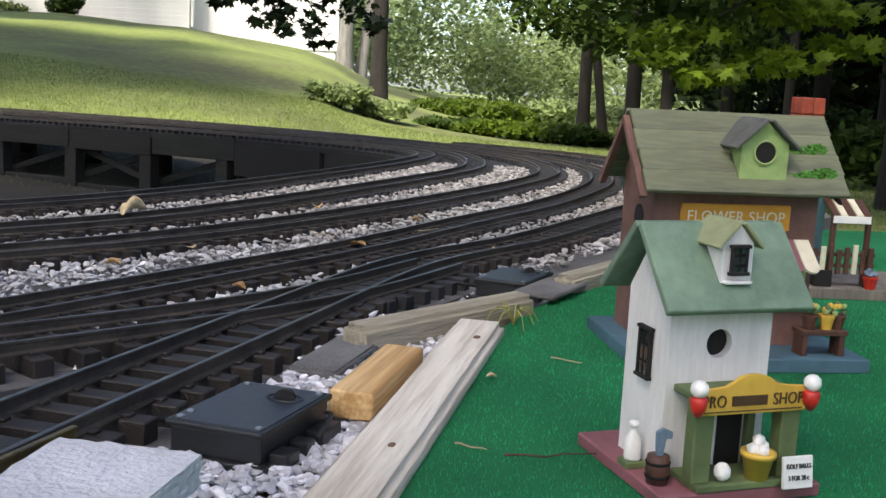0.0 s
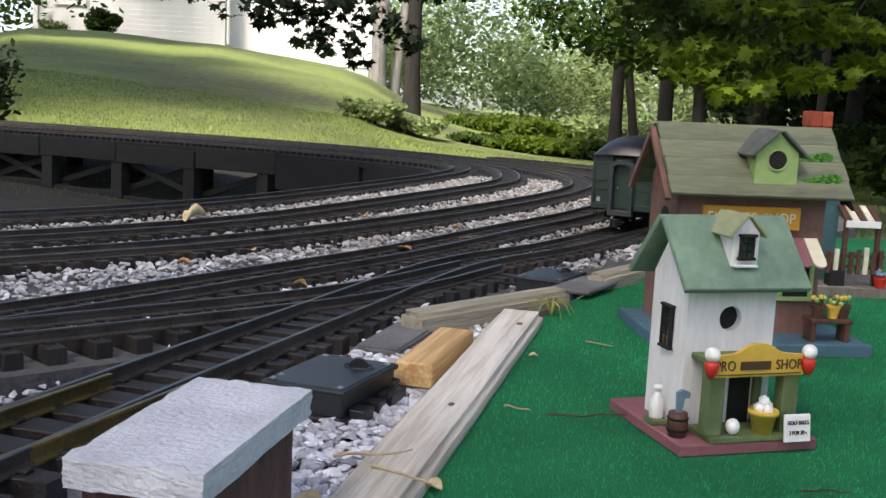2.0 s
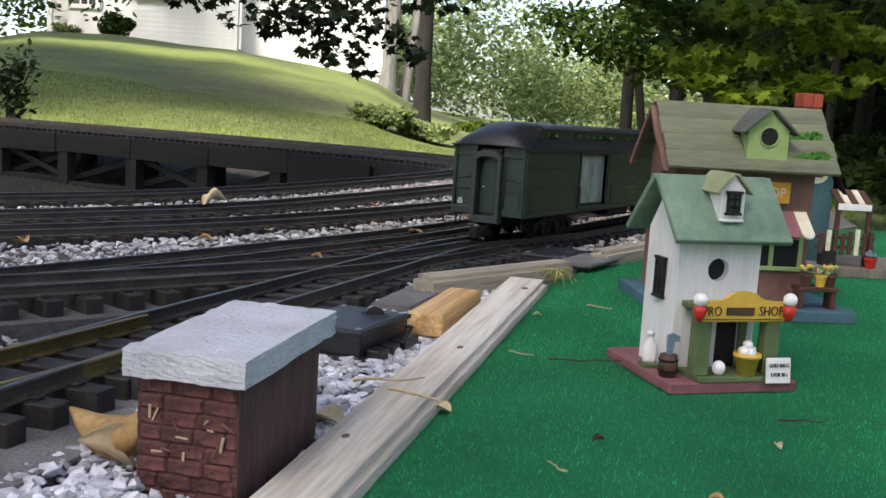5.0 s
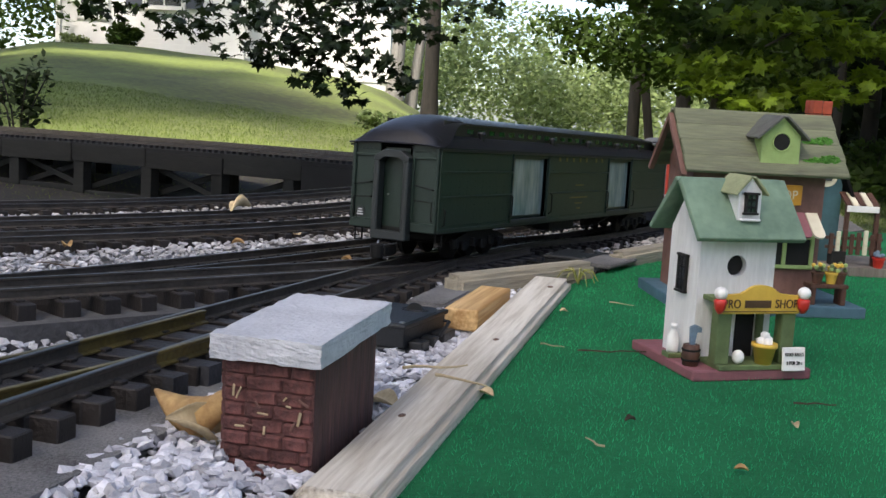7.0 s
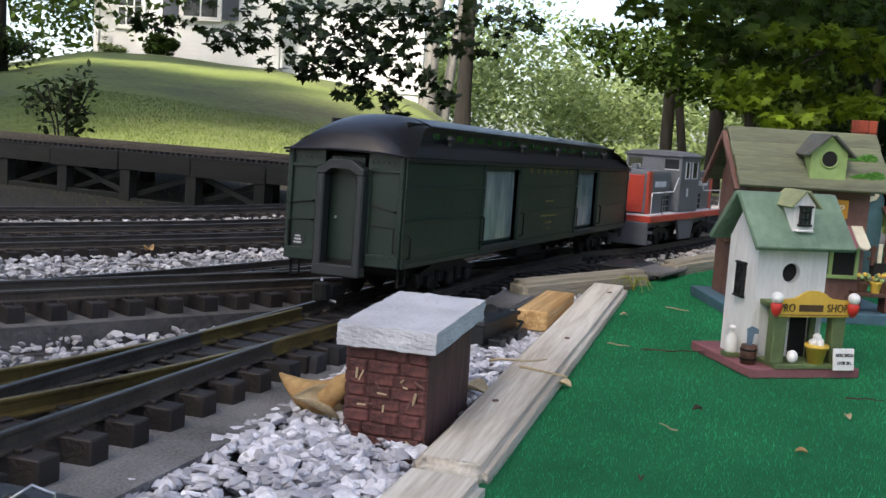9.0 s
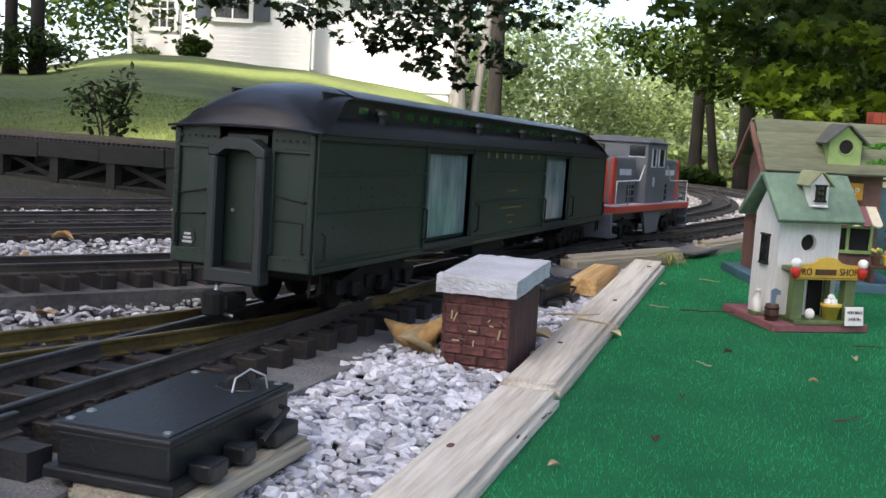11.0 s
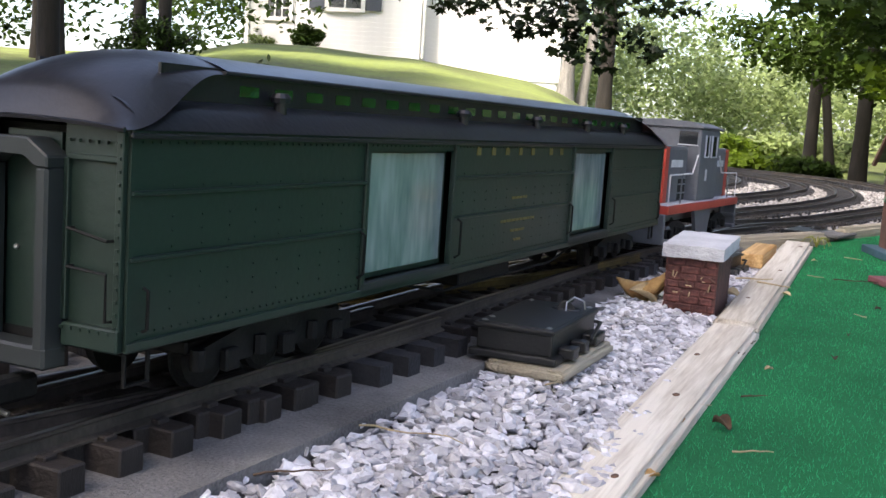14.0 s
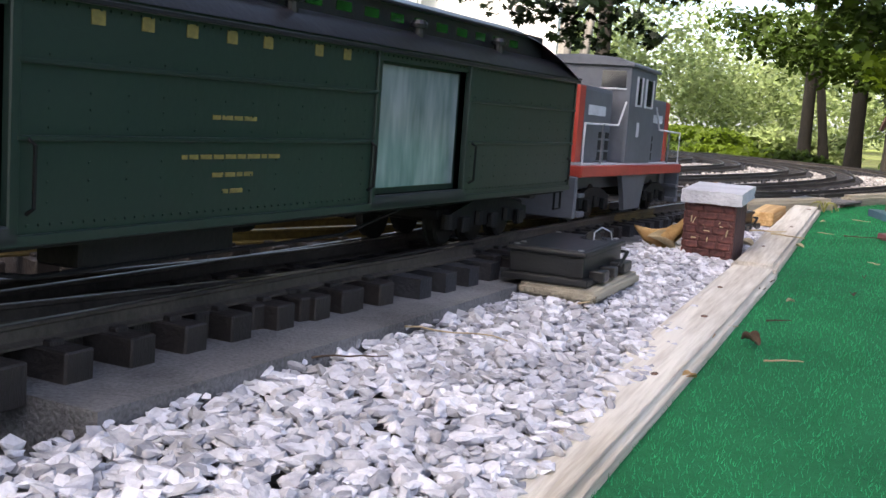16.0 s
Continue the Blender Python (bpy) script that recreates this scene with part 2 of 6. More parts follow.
M["dark_glass"] = frosted("dark_glass", (0.03, 0.035, 0.04), (0.015, 0.017, 0.02))


# ---- building helpers ----
def part(name, bm, mat, parent=None, label="", smooth=False, at=None):
    me = bpy.data.meshes.new(name)
    bmesh.ops.recalc_face_normals(bm, faces=bm.faces)
    bm.to_mesh(me)
    bm.free()
    if smooth:
        me.polygons.foreach_set("use_smooth", [True] * len(me.polygons))
    me.materials.append(M[mat] if isinstance(mat, str) else mat)
    ob = new(name, me)
    if parent:
        ob.parent = parent
    if at is not None:
        ob.matrix_basis = at
    if label:
        ob["label"] = label
    return ob


def thing(name, m, label, category, group="", kind=""):
    ob = new(name)
    ob.empty_display_size = 0.02
    ob.matrix_basis = m
    return tagged(ob, label, category, group, kind)


def box(sx, sy, sz, m=None, bevel=0.0, bm=None, seg=1):
    """A box that stands on its origin, with worn edges."""
    tmp = bmesh.new()
    bmesh.ops.create_cube(tmp, size=1, matrix=Matrix.Translation((0, 0, sz / 2)) @ Matrix.Diagonal((sx, sy, sz, 1)))
    if bevel:
        bmesh.ops.bevel(tmp, geom=tmp.edges[:], offset=bevel, segments=seg, affect="EDGES", profile=0.6)
    if m:
        tmp.transform(m)
    if bm is None:
        return tmp
    me = bpy.data.meshes.new("tmp")
    tmp.to_mesh(me)
    tmp.free()
    bm.from_mesh(me)
    bpy.data.meshes.remove(me)
    return bm


def cyl(r, h, m=None, r2=None, n=16, bm=None):
    tmp = bmesh.new()
    bmesh.ops.create_cone(tmp, cap_ends=True, segments=n, radius1=r, radius2=r if r2 is None else r2, depth=h,
                          matrix=Matrix.Translation((0, 0, h / 2)))
    if m:
        tmp.transform(m)
    if bm is None:
        return tmp
    me = bpy.data.meshes.new("tmp")
    tmp.to_mesh(me)
    tmp.free()
    bm.from_mesh(me)
    bpy.data.meshes.remove(me)
    return bm


def ball(r, m=None, squash=(1, 1, 1), sub=2):
    bm = bmesh.new()
    bmesh.ops.create_icosphere(bm, subdivisions=sub, radius=r, matrix=Matrix.Diagonal((*squash, 1)))
    if m:
        bm.transform(m)
    return bm


def lathe(profile, n=20):
    """A turned shape from (radius, height) pairs."""
    bm = bmesh.new()
    rings = [[bm.verts.new((max(r, 1e-5) * math.cos(2 * math.pi * i / n), max(r, 1e-5) * math.sin(2 * math.pi * i / n), z)) for i in range(n)] for r, z in profile]
    for a, b in zip(rings, rings[1:]):
        for i in range(n):
            bm.faces.new((a[i], a[(i + 1) % n], b[(i + 1) % n], b[i]))
    bm.faces.new(rings[0][::-1])
    bm.faces.new(rings[-1])
    return bm


def prism(outline, depth, m=None, bevel=0.0):
    """A flat outline in x and z, drawn out along y from 0 to depth."""
    bm = bmesh.new()
    a = [bm.verts.new((x, 0, z)) for x, z in outline]
    b = [bm.verts.new((x, depth, z)) for x, z in outline]
    bm.faces.new(a)
    bm.faces.new(b[::-1])
    n = len(outline)
    for i in range(n):
        bm.faces.new((a[i], b[i], b[(i + 1) % n], a[(i + 1) % n]))
    if bevel:
        bmesh.ops.bevel(bm, geom=bm.edges[:], offset=bevel, segments=1, affect="EDGES")
    if m:
        bm.transform(m)
    return bm


def tube(points, r, n=6, bm=None, r_end=None):
    """A round bar along points."""
    bm = bm or bmesh.new()
    pts = [Vector(p) for p in points]
    rings = []
    for i, p in enumerate(pts):
        d = (pts[min(i + 1, len(pts) - 1)] - pts[max(i - 1, 0)]).normalized()
        u = d.cross(Vector((0.31, 0.2, 0.93))).normalized()
        v = d.cross(u)
        rr = r if r_end is None else r + (r_end - r) * i / (len(pts) - 1)
        rings.append([bm.verts.new(p + (u * math.cos(2 * math.pi * k / n) + v * math.sin(2 * math.pi * k / n)) * rr) for k in range(n)])
    for a, b in zip(rings, rings[1:]):
        for k in range(n):
            bm.faces.new((a[k], a[(k + 1) % n], b[(k + 1) % n], b[k]))
    bm.faces.new(rings[0][::-1])
    bm.faces.new(rings[-1])
    return bm


def text_part(words, size, mat, parent, m, depth=0.0004, squeeze=1.0):
    """Raised letters."""
    cu = bpy.data.curves.new("lettering", "FONT")
    cu.body, cu.size, cu.extrude, cu.align_x, cu.align_y = words, size, depth, "CENTER", "CENTER"
    cu.space_character = 1.05
    tmp = bpy.data.objects.new("tmp", cu)
    scene.collection.objects.link(tmp)
    me = bpy.data.meshes.new_from_object(tmp)
    bpy.data.objects.remove(tmp)
    me.transform(Matrix.Diagonal((squeeze, 1, 1, 1)))
    me.materials.clear()
    me.materials.append(M[mat])
    ob = new("lettering", me)
    ob.parent, ob.matrix_basis = parent, m
    return ob


def spline(points, step=0.02):
    """A smooth line through points in the plan, as evenly spaced points."""
    p = [np.array(q, float) for q in points]
    p = [2 * p[0] - p[1]] + p + [2 * p[-1] - p[-2]]
    out = []
    for i in range(1, len(p) - 2):
        n = max(4, int(np.linalg.norm(p[i + 1] - p[i]) / 0.01))
        for k in range(n):
            u = k / n
            out.append(0.5 * (2 * p[i] + (p[i + 1] - p[i - 1]) * u + (2 * p[i - 1] - 5 * p[i] + 4 * p[i + 1] - p[i + 2]) * u * u
                              + (3 * p[i] - p[i - 1] - 3 * p[i + 1] + p[i + 2]) * u ** 3))
    out.append(p[-2])
    out = np.array(out)
    for _ in range(30):
        out[1:-1] = (out[:-2] + 2 * out[1:-1] + out[2:]) / 4
    d = np.r_[0, np.cumsum(np.linalg.norm(np.diff(out, axis=0), axis=1))]
    s = np.arange(0, d[-1], step)
    return np.c_[np.interp(s, d, out[:, 0]), np.interp(s, d, out[:, 1])]


def heading(line):
    t = np.gradient(line, axis=0)
    return t / np.linalg.norm(t, axis=1)[:, None]


SLOPE = math.degrees(math.atan(0.025))


def on_turf(x, y, turn=0.0, h=0.0):
    """A pose on the gently sloping artificial turf."""
    return pose(x, y, 0.025 * y + h, SLOPE, 0, 0) @ pose(0, 0, 0, 0, 0, turn)


# ---- ground ----
EYE_AT = (-0.06, -0.1)


def smooth_step(a, b, v):
    u = np.clip((v - a) / (b - a), 0, 1)
    return u * u * (3 - 2 * u)


def ground_z(x, y):
    """The lawn: a hollow behind the trestle, then a bank that climbs to the house."""
    x, y = np.asarray(x, float), np.asarray(y, float)
    d = np.hypot(x - EYE_AT[0], y - EYE_AT[1])
    az = np.degrees(np.arctan2(x - EYE_AT[0], np.maximum(y - EYE_AT[1], 1e-3)))
    az = np.where(y < 0, np.where(x < 0, -90, 90), az)
    top = np.interp(az, [-90, -33.8, -27.8, -23.8, -20.4, -16.8, -14.5, -8.5, -6.9, -4.7, -1.4, 2.4, 6.5, 20, 60], [1.1, 0.84, 0.9, 1.28, 1.29, 1.2, 1.2, 0.9, 0.72, 0.28, 0.0, -0.2, -0.27, -0.3, -0.3])
    z = -0.26 + (top + 0.26) * smooth_step(3.0, 24.0, d) ** 0.75
    z = z + 0.2 * smooth_step(26, 60, d)
    z = z + 0.03 * np.sin(x * 1.3 + 0.7) * np.sin(y * 0.9) * smooth_step(3, 8, d)
    return z


def axis(lo, hi, fine_lo, fine_hi, step, growth=1.12):
    mid = list(np.arange(fine_lo, fine_hi, step))
    up, s = [fine_hi], step
    while up[-1] < hi:
        s *= growth
        up.append(up[-1] + s)
    dn, s = [fine_lo], step
    while dn[-1] > lo:
        s *= growth
        dn.append(dn[-1] - s)
    return np.array(dn[1:][::-1] + mid + up)


gx, gy = axis(-1500, 1500, -10, 8, 0.25), axis(-1500, 1500, -2, 26, 0.25)
GX, GY = np.meshgrid(gx, gy)
GZ = ground_z(GX, GY)


def grid_mesh(name, X, Y, Z, mat):
    ny, nx = X.shape
    idx = np.arange(ny * nx).reshape(ny, nx)
    quads = np.stack([idx[:-1, :-1], idx[:-1, 1:], idx[1:, 1:], idx[1:, :-1]], -1).reshape(-1, 4)
    me = bpy.data.meshes.new(name)
    me.from_pydata(np.stack([X, Y, Z], -1).reshape(-1, 3).tolist(), [], quads.tolist())
    me.polygons.foreach_set("use_smooth", [True] * len(me.polygons))
    me.materials.append(M[mat])
    return new(name, me)


tagged(grid_mesh("ground", GX, GY, GZ, "lawn"), "sloping mown lawn, dappled sun and shade mixed into its colour", "lawn", kind="structure")

# bare soil in the hollow, the trestle's shade put into its dark colour
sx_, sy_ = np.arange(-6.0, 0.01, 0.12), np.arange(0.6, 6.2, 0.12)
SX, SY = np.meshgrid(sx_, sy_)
tagged(grid_mesh("soil", SX, SY, ground_z(SX, SY) + 0.012 - 0.2 * smooth_step(4.6, 5.6, SY + 0.28 * SX), "soil"), "bare soil and leaf litter in the hollow, darkened for shade", "soil", kind="structure")

# ---- the tracks in the plan ----
T5 = spline([(-0.6168, -1.15), (-0.4718, -0.62), (-0.3879, -0.3), (-0.3357, -0.1), (-0.2893, 0.1), (-0.2555, 0.25), (-0.2328, 0.36), (-0.2018, 0.49), (-0.1659, 0.63), (-0.125, 0.79), (-0.0865, 0.95), (-0.0414, 1.08), (0.0448, 1.25), (0.1166, 1.4), (0.2251, 1.65), (0.3498, 1.95), (0.46, 2.3), (0.48, 2.7), (0.42, 3.05), (0.26, 3.35), (-0.05, 3.65)], 0.005)
T4 = spline([(-0.85, -0.05), (-0.62, 0.3), (-0.47, 0.55), (-0.36, 0.72), (-0.25, 0.92), (-0.129, 1.15), (-0.016, 1.417), (0.109, 1.701), (0.227, 2.065), (0.278, 2.34), (0.294, 2.668), (0.22, 3.0), (0.05, 3.3), (-0.2, 3.6), (-0.7, 4.05), (-1.5, 4.5), (-3.0, 5.1), (-4.7, 5.5)], 0.01)
T3 = spline([(-1.1, 0.2), (-0.85, 0.55), (-0.6, 0.83), (-0.43, 1.02), (-0.312, 1.18), (-0.16, 1.471), (-0.015, 1.81), (0.114, 2.172), (0.172, 2.44), (0.168, 2.728), (0.1, 3.0), (-0.05, 3.25), (-0.32, 3.55), (-0.8, 3.95), (-1.6, 4.35), (-3.0, 4.9), (-4.7, 5.3)], 0.01)
T2 = spline([(-1.2, 0.35), (-0.92, 0.7), (-0.68, 0.95), (-0.49, 1.17), (-0.354, 1.391), (-0.192, 1.824), (-0.035, 2.311), (0.007, 2.554), (-0.005, 2.85), (-0.08, 3.1), (-0.28, 3.38), (-0.75, 3.78), (-1.5, 4.15), (-3.0, 4.7), (-4.7, 5.1)], 0.01)
T1 = spline([(-1.35, 0.6), (-1.0, 0.92), (-0.75, 1.16), (-0.57, 1.38), (-0.43, 1.659), (-0.309, 2.024), (-0.19, 2.438), (-0.126, 2.75), (-0.13, 2.95), (-0.22, 3.12), (-0.5, 3.34), (-1.0, 3.64), (-1.8, 3.98), (-3.0, 4.4), (-4.7, 4.8)], 0.01)
D1 = spline([(-0.04, 1.02), (-0.1, 0.87), (-0.165, 0.76), (-0.25, 0.66), (-0.335, 0.565), (-0.46, 0.43), (-0.75, 0.12)], 0.01)
D2 = spline([(-0.2, 0.473), (-0.241, 0.332), (-0.284, 0.225), (-0.342, 0.125), (-0.4, 0.027), (-0.482, -0.111), (-0.69, -0.458)], 0.01)
D3 = spline([(-0.297, 0.03), (-0.329, -0.09), (-0.366, -0.182), (-0.415, -0.283), (-0.488, -0.421), (-0.653, -0.722)], 0.01)
RAIL_TOP, GAUGE = 0.0125, 0.045


def lift(y):
    """How far the main track's bed rises towards the garden's front."""
    return np.interp(y, [-0.3, 0.1, 0.25, 0.36, 0.49, 0.63, 0.8, 1.0, 1.25], [0.0215, 0.0205, 0.019, 0.017, 0.0155, 0.0135, 0.011, 0.007, 0.0])



RAIL_H = 0.0078
TIE_H = 0.0108


def offset(line, o):
    t = heading(line)
    return line + np.c_[t[:, 1], -t[:, 0]] * o


def rail_bm(line, bm=None, raised=False):
    """A rail with foot, web and head along a line in the plan."""
    prof = [(-0.0034, 0), (0.0034, 0), (0.0034, 0.0009), (0.0008, 0.0019), (0.0008, 0.0056), (0.0017, 0.0064), (0.0017, 0.0075), (0.0011, RAIL_H), (-0.0011, RAIL_H), (-0.0017, 0.0075), (-0.0017, 0.0064), (-0.0008, 0.0056), (-0.0008, 0.0019), (-0.0034, 0.0009)]
    bm = bm or bmesh.new()
    t = heading(line)
    z0 = RAIL_TOP - RAIL_H
    up = lift(line[:, 1]) if raised else np.zeros(len(line))
    rings = [[bm.verts.new((p[0] + d[1] * o, p[1] - d[0] * o, z0 + h + float(e))) for o, h in prof] for p, d, e in zip(line, t, up)]
    n = len(prof)
    for a, b in zip(rings, rings[1:]):
        for k in range(n):
            f = bm.faces.new((a[k], a[(k + 1) % n], b[(k + 1) % n], b[k]))
            f.material_index = 1 if k in (6, 7, 8) else 0
    bm.faces.new(rings[0][::-1])
    bm.faces.new(rings[-1])
    return bm


def tie_data():
    """One sleeper with its four moulded rail chairs."""
    bm = box(0.079, 0.0122, TIE_H + 0.003, Matrix.Translation((0, 0, -0.003)), 0.0007)
    for s in (-1, 1):
        for o in (-0.0052, 0.0052):
            box(0.0042, 0.006, 0.0022, Matrix.Translation((s * GAUGE / 2 + o, 0, TIE_H - 0.0004)), 0.0005, bm)
    me = bpy.data.meshes.new("tie")
    bmesh.ops.recalc_face_normals(bm, faces=bm.faces)
    bm.to_mesh(me)
    bm.free()
    me.materials.append(M["tie"])
    return me


TIE = tie_data()
LONG_TIE = TIE.copy()
LONG_TIE.transform(Matrix.Diagonal((1.45, 1, 1, 1)))
TIE_Z = RAIL_TOP - RAIL_H - TIE_H


def track(line, label, rail_mat="rail", near=(), tie_step=0.028, raised=False):
    """A track: two rails and its sleepers; those in the near stretch are pieces of their own."""
    tr = thing("railway_track", Matrix(), label, "railway track", "garden railway tracks")
    d = heading(line)
    for o in (-GAUGE / 2, GAUGE / 2):
        part("rail", rail_bm(offset(line, o)[::2] if len(line) > 300 else offset(line, o), None, raised), rail_mat, tr).data.materials.append(M["railhead" if rail_mat == "rail" else rail_mat])
    s = np.r_[0, np.cumsum(np.linalg.norm(np.diff(line, axis=0), axis=1))]
    rest = bmesh.new()
    k = 0
    for q in np.arange(0.01, s[-1], tie_step):
        x, y = np.interp(q, s, line[:, 0]), np.interp(q, s, line[:, 1])
        dx, dy = np.interp(q, s, d[:, 0]), np.interp(q, s, d[:, 1])
        m = pose(x, y, TIE_Z + (float(lift(y)) if raised else 0.0), 0, 0, math.degrees(math.atan2(-dx, dy)) + random.uniform(-1.5, 1.5))
        if near and near[0] < y < near[1] and k < 75:
            ob = new("tie", TIE)
            ob.parent, ob.matrix_basis = tr, m
            k += 1
        else:
            box(0.086, 0.012, TIE_H + 0.003, m @ Matrix.Translation((0, 0, -0.003)), 0, rest)
    if len(rest.faces):
        tagged(part("tie_rest", rest, "tie_far", tr), kind="stuff")
    else:
        rest.free()
    return tr


near_track = track(T5, "weathered brown main track with turnouts beside a gravel border", near=(-0.45, 1.4), raised=True)
track(T4, "dark garden railway track curving over gravel", near=(0.2, 1.4))
track(T3, "dark garden railway track curving over gravel", near=(0.5, 1.6))
track(T2, "dark garden railway track curving over gravel", near=(0.8, 1.6))
track(T1, "dark garden railway track at the bed's outer edge", near=(1.0, 1.6))
track(D1, "diverging turnout track with brown sleepers", near=(0.1, 0.75), raised=True)
track(D2, "diverging turnout track with tarnished brass rails", "brass_rail", near=(-0.5, 0.34), raised=True)
track(D3, "diverging turnout track with brown sleepers", near=(-0.7, -0.08), raised=True)


# ---- the ballasted yard ----
def poly_sheet(name, outline, z, mat, label, category, thick=0.3, slope=0.0, parent=None):
    bm = bmesh.new()
    top = [bm.verts.new((x, y, z + slope * y)) for x, y in outline]
    low = [bm.verts.new((x, y, z + slope * y - thick)) for x, y in outline]
    bm.faces.new(top)
    bm.faces.new(low[::-1])
    n = len(outline)
    for i in range(n):
        bm.faces.new((top[i], low[i], low[(i + 1) % n], top[(i + 1) % n]))
    bmesh.ops.triangulate(bm, faces=[f for f in bm.faces if len(f.verts) > 4])
    return tagged(part(name, bm, mat, parent), label, category, kind="structure")


edge1 = [tuple(p) for p in offset(T1, -0.075)[::12] if p[1] < 2.95]
bed = edge1 + [(-0.05, 3.1), (0.6, 3.3), (0.75, 2.6), (0.62, 1.9), (0.35, 1.5), (0.16, 1.2), (0.09, 1.0), (0.06, 0.9), (0.0, 0.72), (-0.03, 0.5), (-0.12, 0.2), (-0.2, -0.1), (-0.45, -1.3), (-1.8, -1.3)]
poly_sheet("gravel_bed", bed, -0.0075, "ballast", "dusty grey gravel bed under the tracks", "gravel")
turf_out = [(-0.26, -0.6), (-0.199, -0.3), (-0.127, 0.05), (-0.089, 0.24), (-0.038, 0.5), (0.007, 0.735), (0.03, 0.8), (0.08, 0.9), (0.135, 1.02), (0.3, 1.3), (1.6, 1.5), (2.0, 0.3), (1.2, -1.2), (-0.4, -1.2)]
poly_sheet("artificial_turf", turf_out, 0.0, "turf", "bright green artificial turf with fallen litter", "turf", 0.25, 0.025)


# ---- timber trestle behind the tracks ----
def strip(line_a, line_b, z_top, z_low, raised=False):
    """A solid band between two lines in the plan."""
    bm = bmesh.new()
    n = min(len(line_a), len(line_b))
    rows = [[bm.verts.new((*a, z_top)), bm.verts.new((*b, z_top)), bm.verts.new((*b, z_low)), bm.verts.new((*a, z_low))] for a, b in zip(line_a[:n], line_b[:n])]
    if raised:
        for v in bm.verts:
            v.co.z += float(lift(v.co.y))
    for p, q in zip(rows, rows[1:]):
        for k in range(4):
            bm.faces.new((p[k], p[(k + 1) % 4], q[(k + 1) % 4], q[k]))
    bm.faces.new(rows[0][::-1])
    bm.faces.new(rows[-1])
    return bm


def resample(line, n):
    s = np.r_[0, np.cumsum(np.linalg.norm(np.diff(line, axis=0), axis=1))]
    q = np.linspace(0, s[-1], n)
    return np.c_[np.interp(q, s, line[:, 0]), np.interp(q, s, line[:, 1])]


trestle = thing("trestle", Matrix(), "dark weathered timber trestle carrying the curved tracks", "trestle")
back1 = T1[np.argmax(T1[:, 0]):]
back4 = T4[np.argmax(T4[:, 0]):]
inner, outer = resample(offset(back1, -0.075), 60), resample(offset(back4, 0.09), 60)
part("deck", strip(inner, outer, -0.0045, -0.022), "trestle_dark", trestle)
IN = offset(back1, -0.072)
sIN = np.r_[0, np.cumsum(np.linalg.norm(np.diff(IN, axis=0), axis=1))]


def at_in(s, o=0.0):
    h = heading(IN)
    return (np.interp(s, sIN, IN[:, 0]) + o * np.interp(s, sIN, h[:, 1]), np.interp(s, sIN, IN[:, 1]) - o * np.interp(s, sIN, h[:, 0]),
            math.degrees(math.atan2(np.interp(s, sIN, h[:, 1]), np.interp(s, sIN, h[:, 0]))))


s, k = 0.1, 0
while s < sIN[-1] - 0.5:
    ln = 0.36
    x, y, a = at_in(s + ln / 2)
    ob = part("fascia_board", box(ln - 0.004, 0.02, 0.1 if s < 0.62 else 0.06 + 0.006 * (k % 3), None, 0.002), "trestle_dark" if s < 0.62 else "trestle", trestle)
    ob.matrix_basis = pose(x, y, (-0.112 if s < 0.62 else -0.074) - 0.005 * (k % 2), 0, 0.4 * (k % 3 - 1), a)
    s += ln
    k += 1
for i, s in enumerate(np.arange(0.55, sIN[-1] - 0.2, 0.33)):
    for o in (0.02, 0.5):
        x, y, a = at_in(s, o)
        zt, zb = -0.06, float(ground_z(x, y)) - 0.06
        part("post", box(0.05, 0.045, zt - zb, Matrix.Translation((0, 0, 0)), 0.002), "trestle", trestle, at=pose(x, y, zb, 0, 0, a))
    x, y, a = at_in(s + 0.165, 0.05)
    for sgn in (-1, 1):
        if i % 2 == 0 or sgn > 0:
            part("brace", box(0.36, 0.012, 0.02, Matrix.Translation((0, 0, -0.01)), 0.001), "trestle", trestle, at=pose(x, y + 0.01 * sgn, -0.125, 0, 0, a) @ pose(0, 0, 0, 0, sgn * 17, 0))
    x, y, a = at_in(s + 0.165, 0.02)
    part("sill", box(0.34, 0.03, 0.03, None, 0.002), "trestle", trestle, at=pose(x, y, float(ground_z(x, y)) + 0.0, 0, 0, a))

